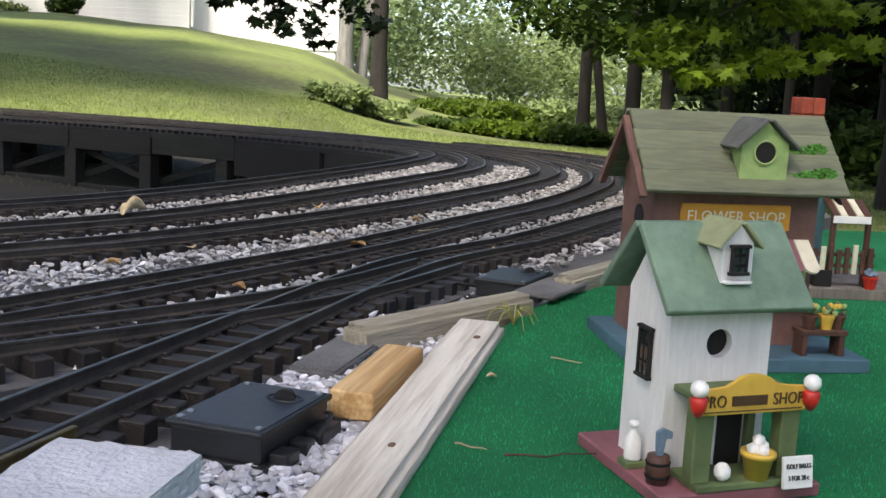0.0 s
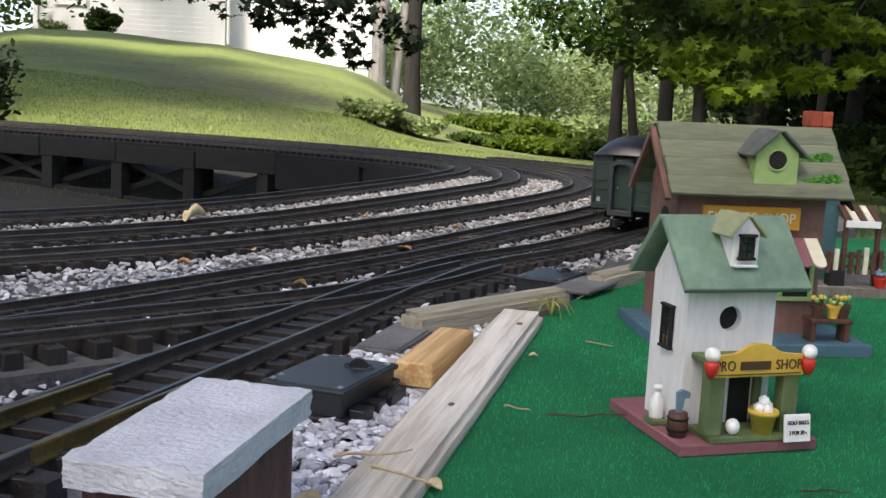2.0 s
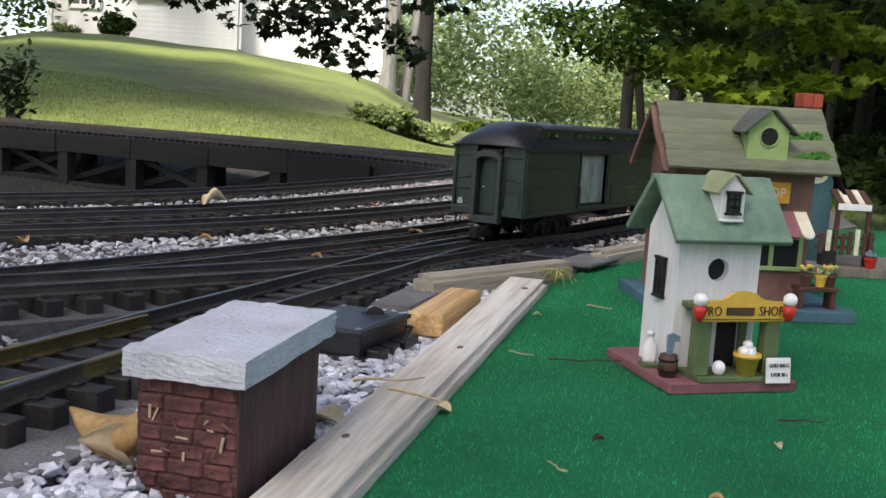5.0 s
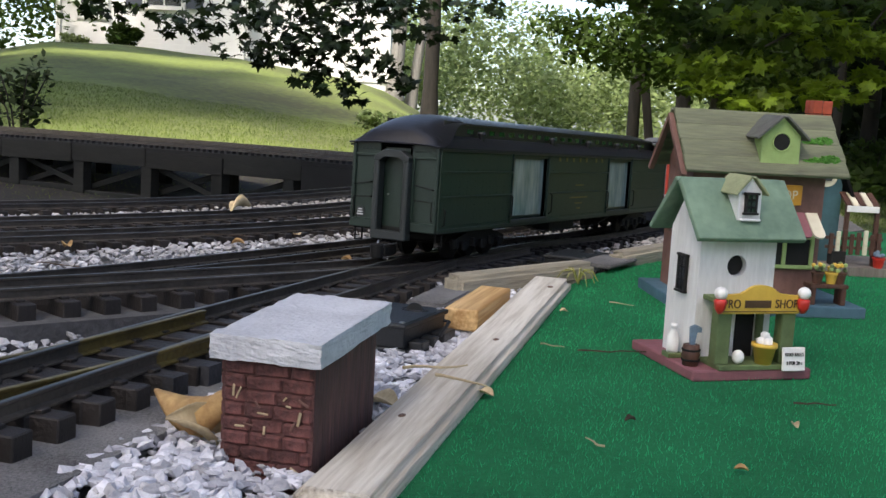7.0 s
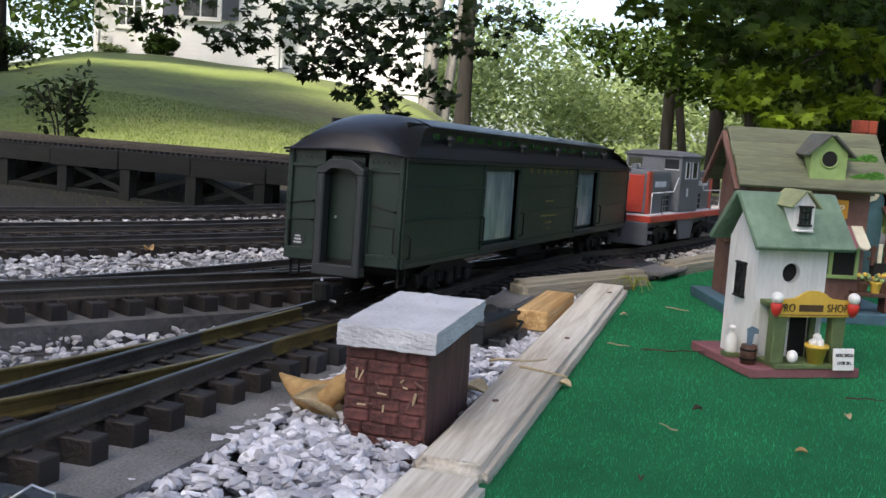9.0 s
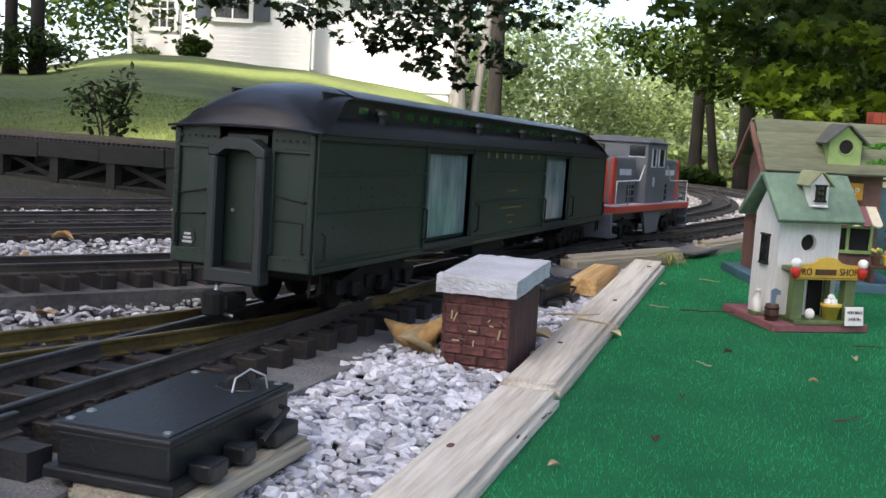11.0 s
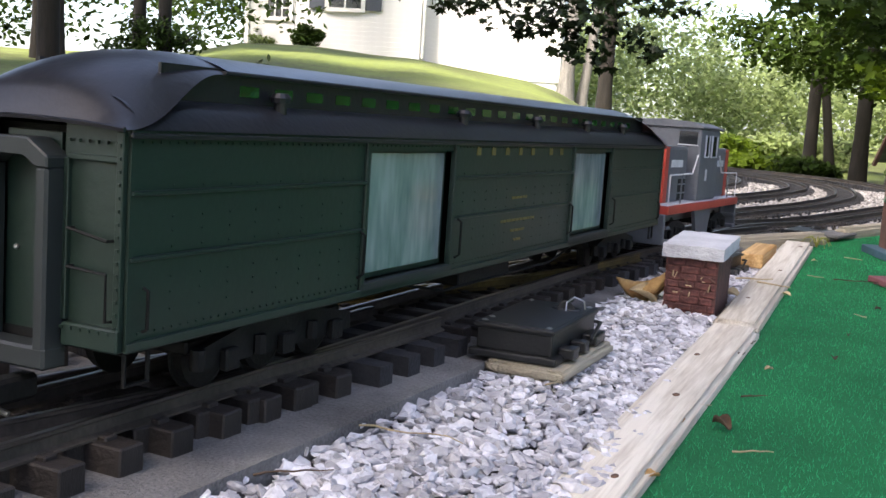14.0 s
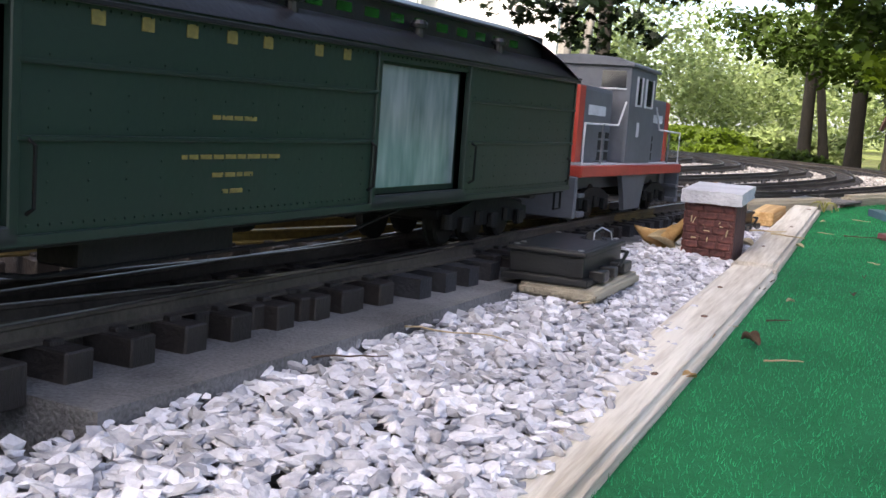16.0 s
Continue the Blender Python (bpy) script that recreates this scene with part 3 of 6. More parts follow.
# ---- border of the turf ----


def plank(name, a, b, w, h, z, mat, label, category, knots=(), bevel=0.003):
    """A plank laid from a to b in the plan, with its dark knots."""
    a, b = Vector((*a, 0)), Vector((*b, 0))
    d = b - a
    turn = math.degrees(math.atan2(-d.x, d.y))
    th = thing(name, on_turf(a.x, a.y, turn, z), label, category)
    bm = box(w, d.length, h, Matrix.Translation((0, d.length / 2, 0)))
    bmesh.ops.subdivide_edges(bm, edges=[e for e in bm.edges if abs(e.verts[0].co.y - e.verts[1].co.y) > 0.01], cuts=max(2, int(d.length / 0.05)))
    rng = random.Random(name + label)
    for v in bm.verts:
        v.co.x += rng.uniform(-1, 1) * min(0.0002, w * 0.006)
        v.co.z += rng.uniform(-1, 1) * min(0.00015, h * 0.01)
    bmesh.ops.bevel(bm, geom=[e for e in bm.edges if e.is_boundary is False and e.calc_face_angle(0) > 0.8], offset=min(bevel + 0.0012, h * 0.28), segments=4, affect="EDGES")
    pl = part("plank", bm, mat, th, "", True)
    pl.modifiers.new("normals", "WEIGHTED_NORMAL")
    for kx, ky, kr in knots:
        part("knot", lathe([(kr, 0), (kr, 0.0006), (kr * 0.6, 0.0009)], 9), "knot", th, at=pose(kx, ky, h - 0.0004) @ Matrix.Diagonal((0.55, 1, 1, 1)))
    return th


plank("border_board", (-0.2355, -0.44), (-0.1005, 0.216), 0.035, 0.013, -0.006, "board", "pale weathered timber edging board along the turf", "board", ((-0.005, 0.19, 0.003), (0.006, 0.32, 0.003), (0.002, 0.46, 0.0035), (-0.006, 0.56, 0.003)))
plank("border_board", (-0.1, 0.222), (-0.005, 0.732), 0.033, 0.0135, -0.005, "board", "bleached timber edging board with a rounded end", "board", ((-0.004, 0.1, 0.003), (0.004, 0.27, 0.003), (0.006, 0.47, 0.004)))
plank("retaining_beam", (-0.085, 0.675), (0.028, 0.8), 0.022, 0.026, -0.012, "board_old", "grey weathered timber beam holding the gravel", "beam")
plank("retaining_beam", (0.06, 0.87), (0.33, 1.26), 0.02, 0.03, -0.016, "board_old", "grey weathered timber beam holding the gravel", "beam")
blk = thing("wood_block", on_turf(-0.06, 0.583, -12.8, 0.001), "fresh-cut pale pine block lying on gravel", "wood block")
part("block", box(0.0228, 0.094, 0.0145, None, 0.0022, seg=3), "pine", blk)
slab = plank("slate_strip", (-0.1, 0.615), (-0.08, 0.69), 0.03, 0.006, -0.003, "roadbed", "flat grey slate piece on the gravel", "slate")


# ---- switch machine boxes ----
def switch_box(m, label, wire=False, W=0.049, D=0.072):
    """A turnout motor: a flanged base, a housing, a screwed lid with its half-round signal boss, and cable lugs."""
    th = thing("switch_machine", m, label, "switch machine", "switch machines")
    part("base", box(W + 0.004, D + 0.002, 0.0042, None, 0.001, seg=2), "black_plastic", th)
    part("housing", box(W - 0.003, D - 0.004, 0.0122, None, 0.0012, seg=2), "black_plastic", th, at=pose(0, 0, 0.004))
    part("lid", box(W, D, 0.0028, None, 0.001, seg=2), "black_plastic", th, at=pose(0, 0, 0.016))
    part("lid_rim", box(W - 0.004, D - 0.004, 0.0006, None, 0.0002), "black_plastic", th, at=pose(0, 0, 0.0186))
    for sx, sy in ((-1, -1), (1, -1), (-1, 1), (1, 1), (-1, -0.72)):
        part("screw", lathe([(0.0019, 0), (0.0019, 0.0005), (0.0011, 0.0009)], 10), "steel", th, at=pose(sx * (W / 2 - 0.0045), sy * (D / 2 - 0.0055), 0.019))
    boss = [(0.0052 * math.cos(q), 0.0052 * math.sin(q)) for q in np.linspace(0, math.pi, 11)]
    part("signal_boss", prism(boss, 0.0035, None, 0.0003), "black_plastic", th, at=pose(0.008, D / 2 - 0.02, 0.0188, 0, 0, 20))
    part("boss_rim", tube([(0.0085 * math.cos(q), 0.006 * math.sin(q), 0) for q in np.linspace(0, 2 * math.pi, 19)], 0.0006, 5), "black_plastic", th, at=pose(0.008, D / 2 - 0.019, 0.0192))
    if wire:
        part("wire_loop", tube([(0.010, 0.018, 0.019), (0.009, 0.022, 0.0235), (0.012, 0.028, 0.0265), (0.017, 0.031, 0.024), (0.018, 0.031, 0.019)], 0.0005, 6), "steel", th)
    for y, ln in ((0.26, 0.02), (-0.06, 0.009), (-0.3, 0.012)):
        part("cable_lug", box(0.009, ln, 0.0062, None, 0.001, seg=2), "black_plastic", th, at=pose(W / 2 + 0.0035, y * D, 0.002))
    part("clamp_bar", tube([(W / 2 + 0.002, 0.32 * D, 0.0135), (W / 2 + 0.006, 0.3 * D, 0.0135), (W / 2 + 0.007, 0.05 * D, 0.007)], 0.0011, 6), "black_plastic", th)
    part("throw_rod", box(0.03, 0.004, 0.0025, None, 0.0005), "black_iron", th, at=pose(-W / 2 - 0.014, 0.0, 0.004))
    return th


switch_box(pose(-0.2205, 0.042, 0.0185, 0, 0, -11), "black plastic switch machine box on a scrap of wood", True, 0.046, 0.09)
plank("scrap_board", (-0.2215, -0.008), (-0.2005, 0.078), 0.046, 0.0075, 0.0105, "board_old", "scrap of yellowish wood under a switch machine", "board")
switch_box(pose(-0.111, 0.505, 0.0105, 0, 0, -18), "black plastic switch machine box on gravel", False, 0.047, 0.069)
switch_box(pose(0.026, 0.927, 0.006, 0, 0, -22), "black plastic switch machine box beside the beam", False, 0.046, 0.072)
plank("slate_tile", (0.035, 0.825), (0.066, 0.885), 0.034, 0.004, 0.004, "roadbed", "thin grey tile bridging two beams", "tile")

# ---- the little brick pillar ----
def rough_chip(seed):
    rg = random.Random(seed)
    return box(rg.uniform(0.0006, 0.0012), 0.0006, rg.uniform(0.0018, 0.006), None, 0.0002)



pil = thing("brick_pillar", on_turf(-0.1255, 0.301, -9.8, -0.007), "small red brick pillar with a rough pale concrete cap", "pillar")
PW, PD, PH = 0.0365, 0.082, 0.0525
part("core", box(PW, PD, PH, None, 0.001), "brick_side", pil)
rng = random.Random(4)
part("mortar", box(PW + 0.0016, 0.0015, PH - 0.001), "mortar", pil, at=pose(0, -PD / 2 - 0.0003, 0))
COURSES = 9
for c in range(COURSES):
    ch = (PH - 0.001) / COURSES
    x = -PW / 2 - rng.uniform(0, 0.008)
    while x < PW / 2:
        w = rng.uniform(0.010, 0.0155)
        a, b = max(x, -PW / 2 - 0.0004), min(x + w, PW / 2 + 0.0004)
        if b - a > 0.002:
            part("brick", box(b - a - 0.0003, 0.0036, ch - 0.0002, None, 0.0009), "brick_red", pil, at=pose((a + b) / 2, -PD / 2 - 0.0004 + rng.uniform(-0.0004, 0.0004), 0.0003 + c * ch, rng.uniform(-5, 5), rng.uniform(-1.5, 1.5), rng.uniform(-2, 2)))
        x += w
    for j in range(6):
        part("brick", box(0.003, PD / 6 - 0.0004, ch - 0.0004, None, 0.0006), "brick_red", pil, at=pose(-PW / 2 - 0.0006, -PD / 2 + (j + 0.5) * PD / 6, 0.0003 + c * ch))
# paint flakes and splinters left on the face
for k in range(14):
    part("flake", rough_chip(k), "dry_pale" if k % 3 else "mauve", pil, at=pose(rng.uniform(-0.014, 0.014), -PD / 2 - 0.0026, rng.uniform(0.004, 0.04), 0, rng.uniform(0, 180), 0))


def rough_slab(sx, sy, sz, seed, amount):
    bm = box(sx, sy, sz)
    bmesh.ops.subdivide_edges(bm, edges=bm.edges[:], cuts=14, use_grid_fill=True)
    rg = random.Random(seed)
    for v in bm.verts:
        n = noise.noise_vector(v.co * 160 + Vector((seed, 0, 0)))
        side = abs(abs(v.co.x) - sx / 2) < 1e-5 or abs(abs(v.co.y) - sy / 2) < 1e-5
        v.co += n * amount * (1.0 if side else 0.12) + Vector((rg.uniform(-1, 1), rg.uniform(-1, 1), rg.uniform(-1, 1))) * amount * (0.3 if side else 0.1)
    return bm


part("cap", rough_slab(0.0455, 0.094, 0.0098, 3, 0.0007), "concrete", pil, "rough pale concrete cap", at=pose(0, 0, PH - 0.0002))


# ---- shops ----
def gable_walls(w, d, eave, ridge, name, mat, th, x0, y0, t=0.004):
    """Four walls under a ridge that runs along x: front, back and two gables."""
    part(name, box(w, t, eave, None, 0.0004), mat, th, at=pose(x0 + w / 2, y0 + t / 2, 0))
    part(name, box(w, t, eave, None, 0.0004), mat, th, at=pose(x0 + w / 2, y0 + d - t / 2, 0))
    for x in (x0, x0 + w - t):
        bm = prism([(0, 0), (d - 2 * t - 0.0004, 0), (d - 2 * t - 0.0004, eave), ((d - 2 * t) / 2, ridge), (0, eave)], t)
        part(name, bm, mat, th, at=pose(x + t, y0 + t + 0.0002, 0, 0, 0, 90))


def roof_side(x0, x1, y_e, z_e, y_r, z_r, t):
    """One sloping roof board between eave and ridge."""
    L = math.hypot(y_r - y_e, z_r - z_e)
    a = math.degrees(math.atan2(z_r - z_e, y_r - y_e))
    return box(x1 - x0, L, t, Matrix.Translation((0, L / 2, 0)), t * 0.15), pose((x0 + x1) / 2, y_e, z_e, a, 0, 0)


def window_part(th, w, h, m, cols, rows, mat="dark"):
    win = part("window", box(w, 0.0012, h, None), mat, th, at=m)
    for sx in (-1, 1):
        part("window_frame", box(0.0012, 0.0022, h, None, 0.0002), "dark", win, at=pose(sx * w / 2, -0.0006, 0))
    for z in (0, h - 0.0012):
        part("window_frame", box(w + 0.003, 0.0026, 0.0014, None, 0.0002), "dark", win, at=pose(0, -0.0008, z))
    for i in range(1, cols):
        part("glazing_bar", box(0.0007, 0.0018, h), "black_iron", win, at=pose(-w / 2 + w * i / cols, -0.0004, 0))
    for i in range(1, rows):
        part("glazing_bar", box(w, 0.0018, 0.0007), "black_iron", win, at=pose(0, -0.0004, h * i / rows))
    for i in range(cols):
        for j in range(rows):
            part("pane", box(w / cols - 0.0009, 0.0006, h / rows - 0.0009), "dark_glass", win, at=pose(-w / 2 + w * (i + 0.5) / cols, -0.0008, h * j / rows + 0.0004))
    return win


def bored_wall(w, z0, z1, cx, cz, r, t):
    """A wall panel with a round hole bored through it."""
    bm = bmesh.new()
    corner = [math.atan2(z - cz, x - cx) for x in (-w / 2, w / 2) for z in (z0, z1)]
    angles = sorted(list(np.linspace(-math.pi, math.pi, 33)[:-1]) + corner)
    rings = []
    for a in angles:
        c, s = math.cos(a), math.sin(a)
        reach = min(((w / 2 if c > 0 else -w / 2) - cx) / c if abs(c) > 1e-6 else 9, ((z1 if s > 0 else z0) - cz) / s if abs(s) > 1e-6 else 9)
        rings.append([bm.verts.new((cx + q * c, y, cz + q * s)) for q, y in ((reach, 0), (r, 0), (r, t), (reach, t))])
    for p, q in zip(rings, rings[1:] + rings[:1]):
        for k in range(4):
            bm.faces.new((p[k], p[(k + 1) % 4], q[(k + 1) % 4], q[k]))
    return bm


def golf_shop(m):
    th = thing("birdhouse_shop", m, "white toy birdhouse golf shop with green roof and maroon base", "birdhouse")
    part("base", box(0.076, 0.078, 0.0062, Matrix.Translation((0, 0.039, 0)), 0.0008), "maroon", th, "maroon painted base")
    B = 0.0062
    hx0, hw, hy0, hd, eave, ridge = -0.0275, 0.049, 0.0215, 0.036, 0.081, 0.1095
    body = part("house_body", prism([(0.005, B), (hd, B), (hd, eave), (hd / 2, ridge - 0.003), (0.005, eave + 0.0045)], hw), "white_paint", th)
    body.matrix_basis = pose(hx0 + hw, hy0, 0, 0, 0, 90)
    yr = hy0 + hd / 2
    for s in (-1, 1):
        bm, mm = roof_side(-0.0365, 0.0325, yr + s * 0.0285, 0.0775, yr, ridge, 0.0036)
        if s > 0:
            bm.transform(Matrix.Scale(-1, 4, (0, 1, 0)))
            L = math.hypot(0.0285, ridge - 0.0775)
            mm = pose(-0.002, yr + 0.0285, 0.0775, -math.degrees(math.atan2(ridge - 0.0775, 0.0285)), 0, 0)
        part("roof_panel", bm, "roof_green", th, at=mm)
    # dormer
    dm = part("dormer", prism([(-0.0072, 0), (0.0072, 0), (0.0072, 0.0165), (0, 0.0245), (-0.0072, 0.0165)], 0.02), "white_paint", th, at=pose(-0.002, 0.0165, 0.0895))
    for s in (-1, 1):
        part("dormer_roof", box(0.0142, 0.025, 0.0015, Matrix.Translation((0, 0.0125, 0)), 0.0003), "roof_pale", dm, at=pose(s * 0.0053, -0.0025, 0.0193, 0, s * 47, 0))
    window_part(dm, 0.0064, 0.0125, pose(0, -0.0008, 0.0034), 2, 3)
    part("sill", box(0.0125, 0.004, 0.0012, None, 0.0003), "white_paint", dm, at=pose(0, -0.001, -0.0002))
    # entrance hole with its rim
    part("front_wall", bored_wall(hw, B, eave + 0.0006, -0.0005, 0.0625, 0.0062, 0.005), "white_paint", th, at=pose(hx0 + hw / 2, hy0, 0))
    part("entrance_hole", cyl(0.0064, 0.0006, n=24), "dark", th, at=pose(-0.0035, hy0 + 0.0049, 0.0625, 90, 0, 0))
    window_part(th, 0.0088, 0.0225, pose(hx0 - 0.0008, hy0 + 0.017, 0.044, 0, 0, -90), 2, 3)
    # porch
    part("porch_floor", box(0.047, 0.022, 0.003, None, 0.0004), "green_post", th, at=pose(0.001, 0.0105, B))
    for x in (-0.0195, 0.0215):
        part("post", box(0.0088, 0.0075, 0.034, None, 0.0005), "green_post", th, at=pose(x, 0.006, B + 0.003))
    for x in (-0.0105, 0.0135):
        part("post", box(0.004, 0.003, 0.0335, None, 0.0003), "green_post", th, at=pose(x, 0.0195, B + 0.003))
    part("porch_roof", box(0.049, 0.021, 0.0028, None, 0.0004), "green_post", th, at=pose(0.001, 0.0115, 0.0432))
    part("doorway", box(0.0115, 0.0014, 0.031), "dark", th, at=pose(0.0045, hy0 - 0.0005, B + 0.003))
    arch = [(-0.0255, 0), (0.0255, 0), (0.0255, 0.0105), (0.0125, 0.0112)]
    arch += [(0.0105 * math.cos(a), 0.0112 + 0.0052 * math.sin(a)) for a in np.linspace(0.25, math.pi - 0.25, 12)]
    arch += [(-0.0125, 0.0112), (-0.0255, 0.0105)]
    sg = part("sign_board", prism(arch, 0.0022, None, 0.0004), "yellow", th, "yellow arched sign board", at=pose(0.001, 0.0005, 0.0385))
    text_part("PRO", 0.0072, "ink", sg, pose(-0.0182, -0.0002, 0.0056, 90, 0, 0), squeeze=0.78)
    part("name_bar", box(0.0165, 0.0006, 0.0042), "ink", sg, at=pose(-0.0018, -0.0002, 0.0036))
    text_part("SHOP", 0.0072, "ink", sg, pose(0.0165, -0.0002, 0.0056, 90, 0, 0), squeeze=0.78)
    part("trim_line", box(0.047, 0.0005, 0.0005), "ink", sg, at=pose(0, -0.0001, 0.0012))
    for x in (-0.0258, 0.0272):
        part("ball", ball(0.0038), "gloss_white", th, "white golf ball", True, pose(x, -0.0015, 0.0507))
        part("tee", lathe([(0.0012, 0), (0.003, 0.003), (0.0037, 0.0072), (0.0026, 0.0084)]), "red", th, "red tee cup", True, pose(x, -0.0015, 0.0392))
    # small goods
    pot = part("pot", lathe([(0.0046, 0), (0.0064, 0.0095), (0.0074, 0.0097), (0.0074, 0.0118), (0.006, 0.0118)]), "yellow", th, "yellow bucket of golf balls", True, pose(0.008, 0.0035, B + 0.003))
    for x, y, z in ((-0.0028, 0, 0.0128), (0.0028, 0.0012, 0.013), (0, -0.003, 0.0126), (0.0005, 0.001, 0.0158)):
        part("ball", ball(0.0031, sub=1), "gloss_white", pot, smooth=True, at=pose(x, y, z))
    part("ball", ball(0.0036, squash=(1, 1, 1.15)), "gloss_white", th, smooth=True, at=pose(-0.0085, 0.0035, B + 0.007))
    cd = part("price_card", box(0.0145, 0.0016, 0.0135, None, 0.0003), "gloss_white", th, "white hand-lettered card", at=pose(0.0235, -0.0035, B) @ pose(0, 0, 0, -8, 0, 0))
    text_part("GOLF BALLS", 0.0029, "ink_dark", cd, pose(0, -0.001, 0.0094, 90, 0, 0), squeeze=0.72)
    text_part("3 FOR 20 c", 0.0029, "ink_dark", cd, pose(0, -0.001, 0.0045, 90, 0, 0), squeeze=0.72)
    part("bottle_stand", box(0.009, 0.009, 0.003, None, 0.0004), "green_post", th, at=pose(-0.0335, 0.034, B))
    part("bottle", lathe([(0.0034, 0), (0.0036, 0.001), (0.0036, 0.009), (0.0016, 0.0125), (0.0016, 0.0145), (0.0021, 0.0147), (0.0021, 0.0167), (0.001, 0.017)]), "gloss_white", th, "white milk bottle", True, pose(-0.0335, 0.034, B + 0.003))
    bar = part("barrel", lathe([(0.0044, 0), (0.0052, 0.006), (0.0046, 0.012), (0.003, 0.012)], 14), "brown", th, "brown barrel with golf clubs", True, pose(-0.0325, 0.014, B))
    for z in (0.0028, 0.0085):
        part("hoop", lathe([(0.0052, 0), (0.0054, 0.0006), (0.0052, 0.0012)], 14), "black_iron", bar, at=pose(0, 0, z))
    part("golf_club", prism([(-0.0014, 0), (0.0008, 0), (0.002, 0.009), (0.0048, 0.009), (0.0048, 0.0118), (0.001, 0.0135), (-0.0022, 0.012)], 0.002), "blue_grey", bar, "blue-grey golf club heads", at=pose(0.0005, -0.001, 0.01))
    return th


golf_shop(on_turf(0.0998, 0.4625, 19.5))


MOSS = []


def flower_shop(m):
    th = thing("birdhouse_shop", m, "mauve toy birdhouse flower shop with mossy plank roof", "birdhouse")
    part("base", box(0.146, 0.108, 0.0085, Matrix.Translation((0, 0.054, 0)), 0.0006), "blue_slab", th, "blue painted base slab")
    B = 0.0085
    x0, w, y0, d, eave, ridge = -0.0585, 0.105, 0.034, 0.06, 0.112, 0.149
    yr = y0 + d / 2
    body = part("house_body", prism([(0, B), (d, B), (d, eave), (d / 2, ridge - 0.002), (0, eave)], w), "mauve", th)
    body.matrix_basis = pose(x0 + w, y0, 0, 0, 0, 90)
    # plank roof: four overlapping boards a side
    run, rise = 0.044, ridge - 0.104
    L = math.hypot(run, rise)
    a = math.degrees(math.atan2(rise, run))
    for s in (-1, 1):
        for k in range(4):
            u0 = k * L / 4
            pl = box(0.128, L / 4 + 0.0012, 0.003, Matrix.Translation((0, L / 8, 0)), 0.0005)
            mm = pose(-0.0055, yr + s * run, 0.104, 0, 0, 0 if s < 0 else 180) @ pose(0, 0, 0, a, 0, 0) @ pose(0.0008 * (k % 2), u0, 0.0002, -1.2, 0, 0)
            part("roof_plank", pl, "roof_moss", th, at=mm)
    part("verge_board", prism([(-run, 0.102), (0, ridge - 0.002), (run, 0.102), (run - 0.004, 0.1), (0, ridge - 0.007), (-run + 0.004, 0.1)], 0.004), "mauve", th, at=pose(-0.0685, yr, 0, 0, 0, 90))
    for px, pz, sx in ((0.042, 0.1095, 0.026), (0.0425, 0.123, 0.022)):
        pm = pose(px, yr - run + (pz - 0.104) / rise * run, pz + 0.0048, a, 0, 0)
        MOSS.append((th, pm, sx))
    # dormer
    dm = part("dormer", prism([(-0.015, 0), (0.015, 0), (0.015, 0.0225), (0, 0.036), (-0.015, 0.0225)], 0.03), "green_pale", th, "pale green dormer", at=pose(0.0045, yr - 0.039, 0.112))
    for s in (-1, 1):
        part("dormer_roof", box(0.026, 0.037, 0.002, Matrix.Translation((0, 0.0185, 0)), 0.0004), "roof_slate", dm, at=pose(s * 0.0103, -0.005, 0.0276, 0, s * 42, 0))
    part("entrance_hole", cyl(0.0066, 0.001, n=24), "dark", dm, at=pose(0, -0.0006, 0.0175, -90, 0, 0))
    part("hole_rim", tube([(0.0069 * math.cos(t), 0, 0.0069 * math.sin(t)) for t in np.linspace(0, 2 * math.pi, 25)], 0.0006, 5), "green_pale", dm, at=pose(0, -0.0008, 0.0175))
    # side openings
    part("side_hole", cyl(0.0082, 0.001, n=24), "dark", th, at=pose(x0 - 0.0006, yr - 0.004, 0.084, 0, 90, 0))
    part("side_panel", box(0.0015, 0.012, 0.02), "green_post", th, at=pose(x0 - 0.0008, yr + 0.001, 0.106))
    # sign, awning, window
    sg = part("sign_board", box(0.07, 0.0022, 0.0155, None, 0.0004), "orange_sign", th, "orange sign board", at=pose(-0.0075, y0 - 0.0024, 0.0815))
    text_part("FLOWER SHOP", 0.0098, "cream", sg, pose(0, -0.0013, 0.0076, 90, 0, 0), 0.0003, 0.92)
    tongue = [(0.0048 * math.cos(q), 0.0048 + 0.0048 * math.sin(q)) for q in np.linspace(math.pi, 2 * math.pi, 9)] + [(0.0048, 0.027), (-0.0048, 0.027)]
    for k in range(4):
        part("awning_stripe", prism(tongue, 0.0016), "cream" if k % 2 else "maroon", th, at=pose(0.006 + k * 0.0104, y0 - 0.0225, 0.0595, -52, 0, 0))
    win = part("window", box(0.042, 0.0014, 0.022), "dark", th, at=pose(0.018, y0 - 0.001, 0.034))
    for x in (-0.022, 0, 0.022):
        part("window_frame", box(0.003, 0.003, 0.026, None, 0.0003), "green_pale", win, at=pose(x, -0.001, -0.002))
    for z in (-0.002, 0.0215):
        part("window_frame", box(0.047, 0.003, 0.003, None, 0.0003), "green_pale", win, at=pose(0, -0.0012, z))
    part("door", box(0.02, 0.002, 0.042, None, 0.0004), "green_post", th, at=pose(-0.037, y0 - 0.0012, B))
    # window box of flowers on the side wall
    fb = part("flower_box", box(0.008, 0.018, 0.008, None, 0.0006), "brown", th, "side flower box with orange blossoms", at=pose(x0 - 0.004, yr - 0.006, 0.0545))
    rg = random.Random(8)
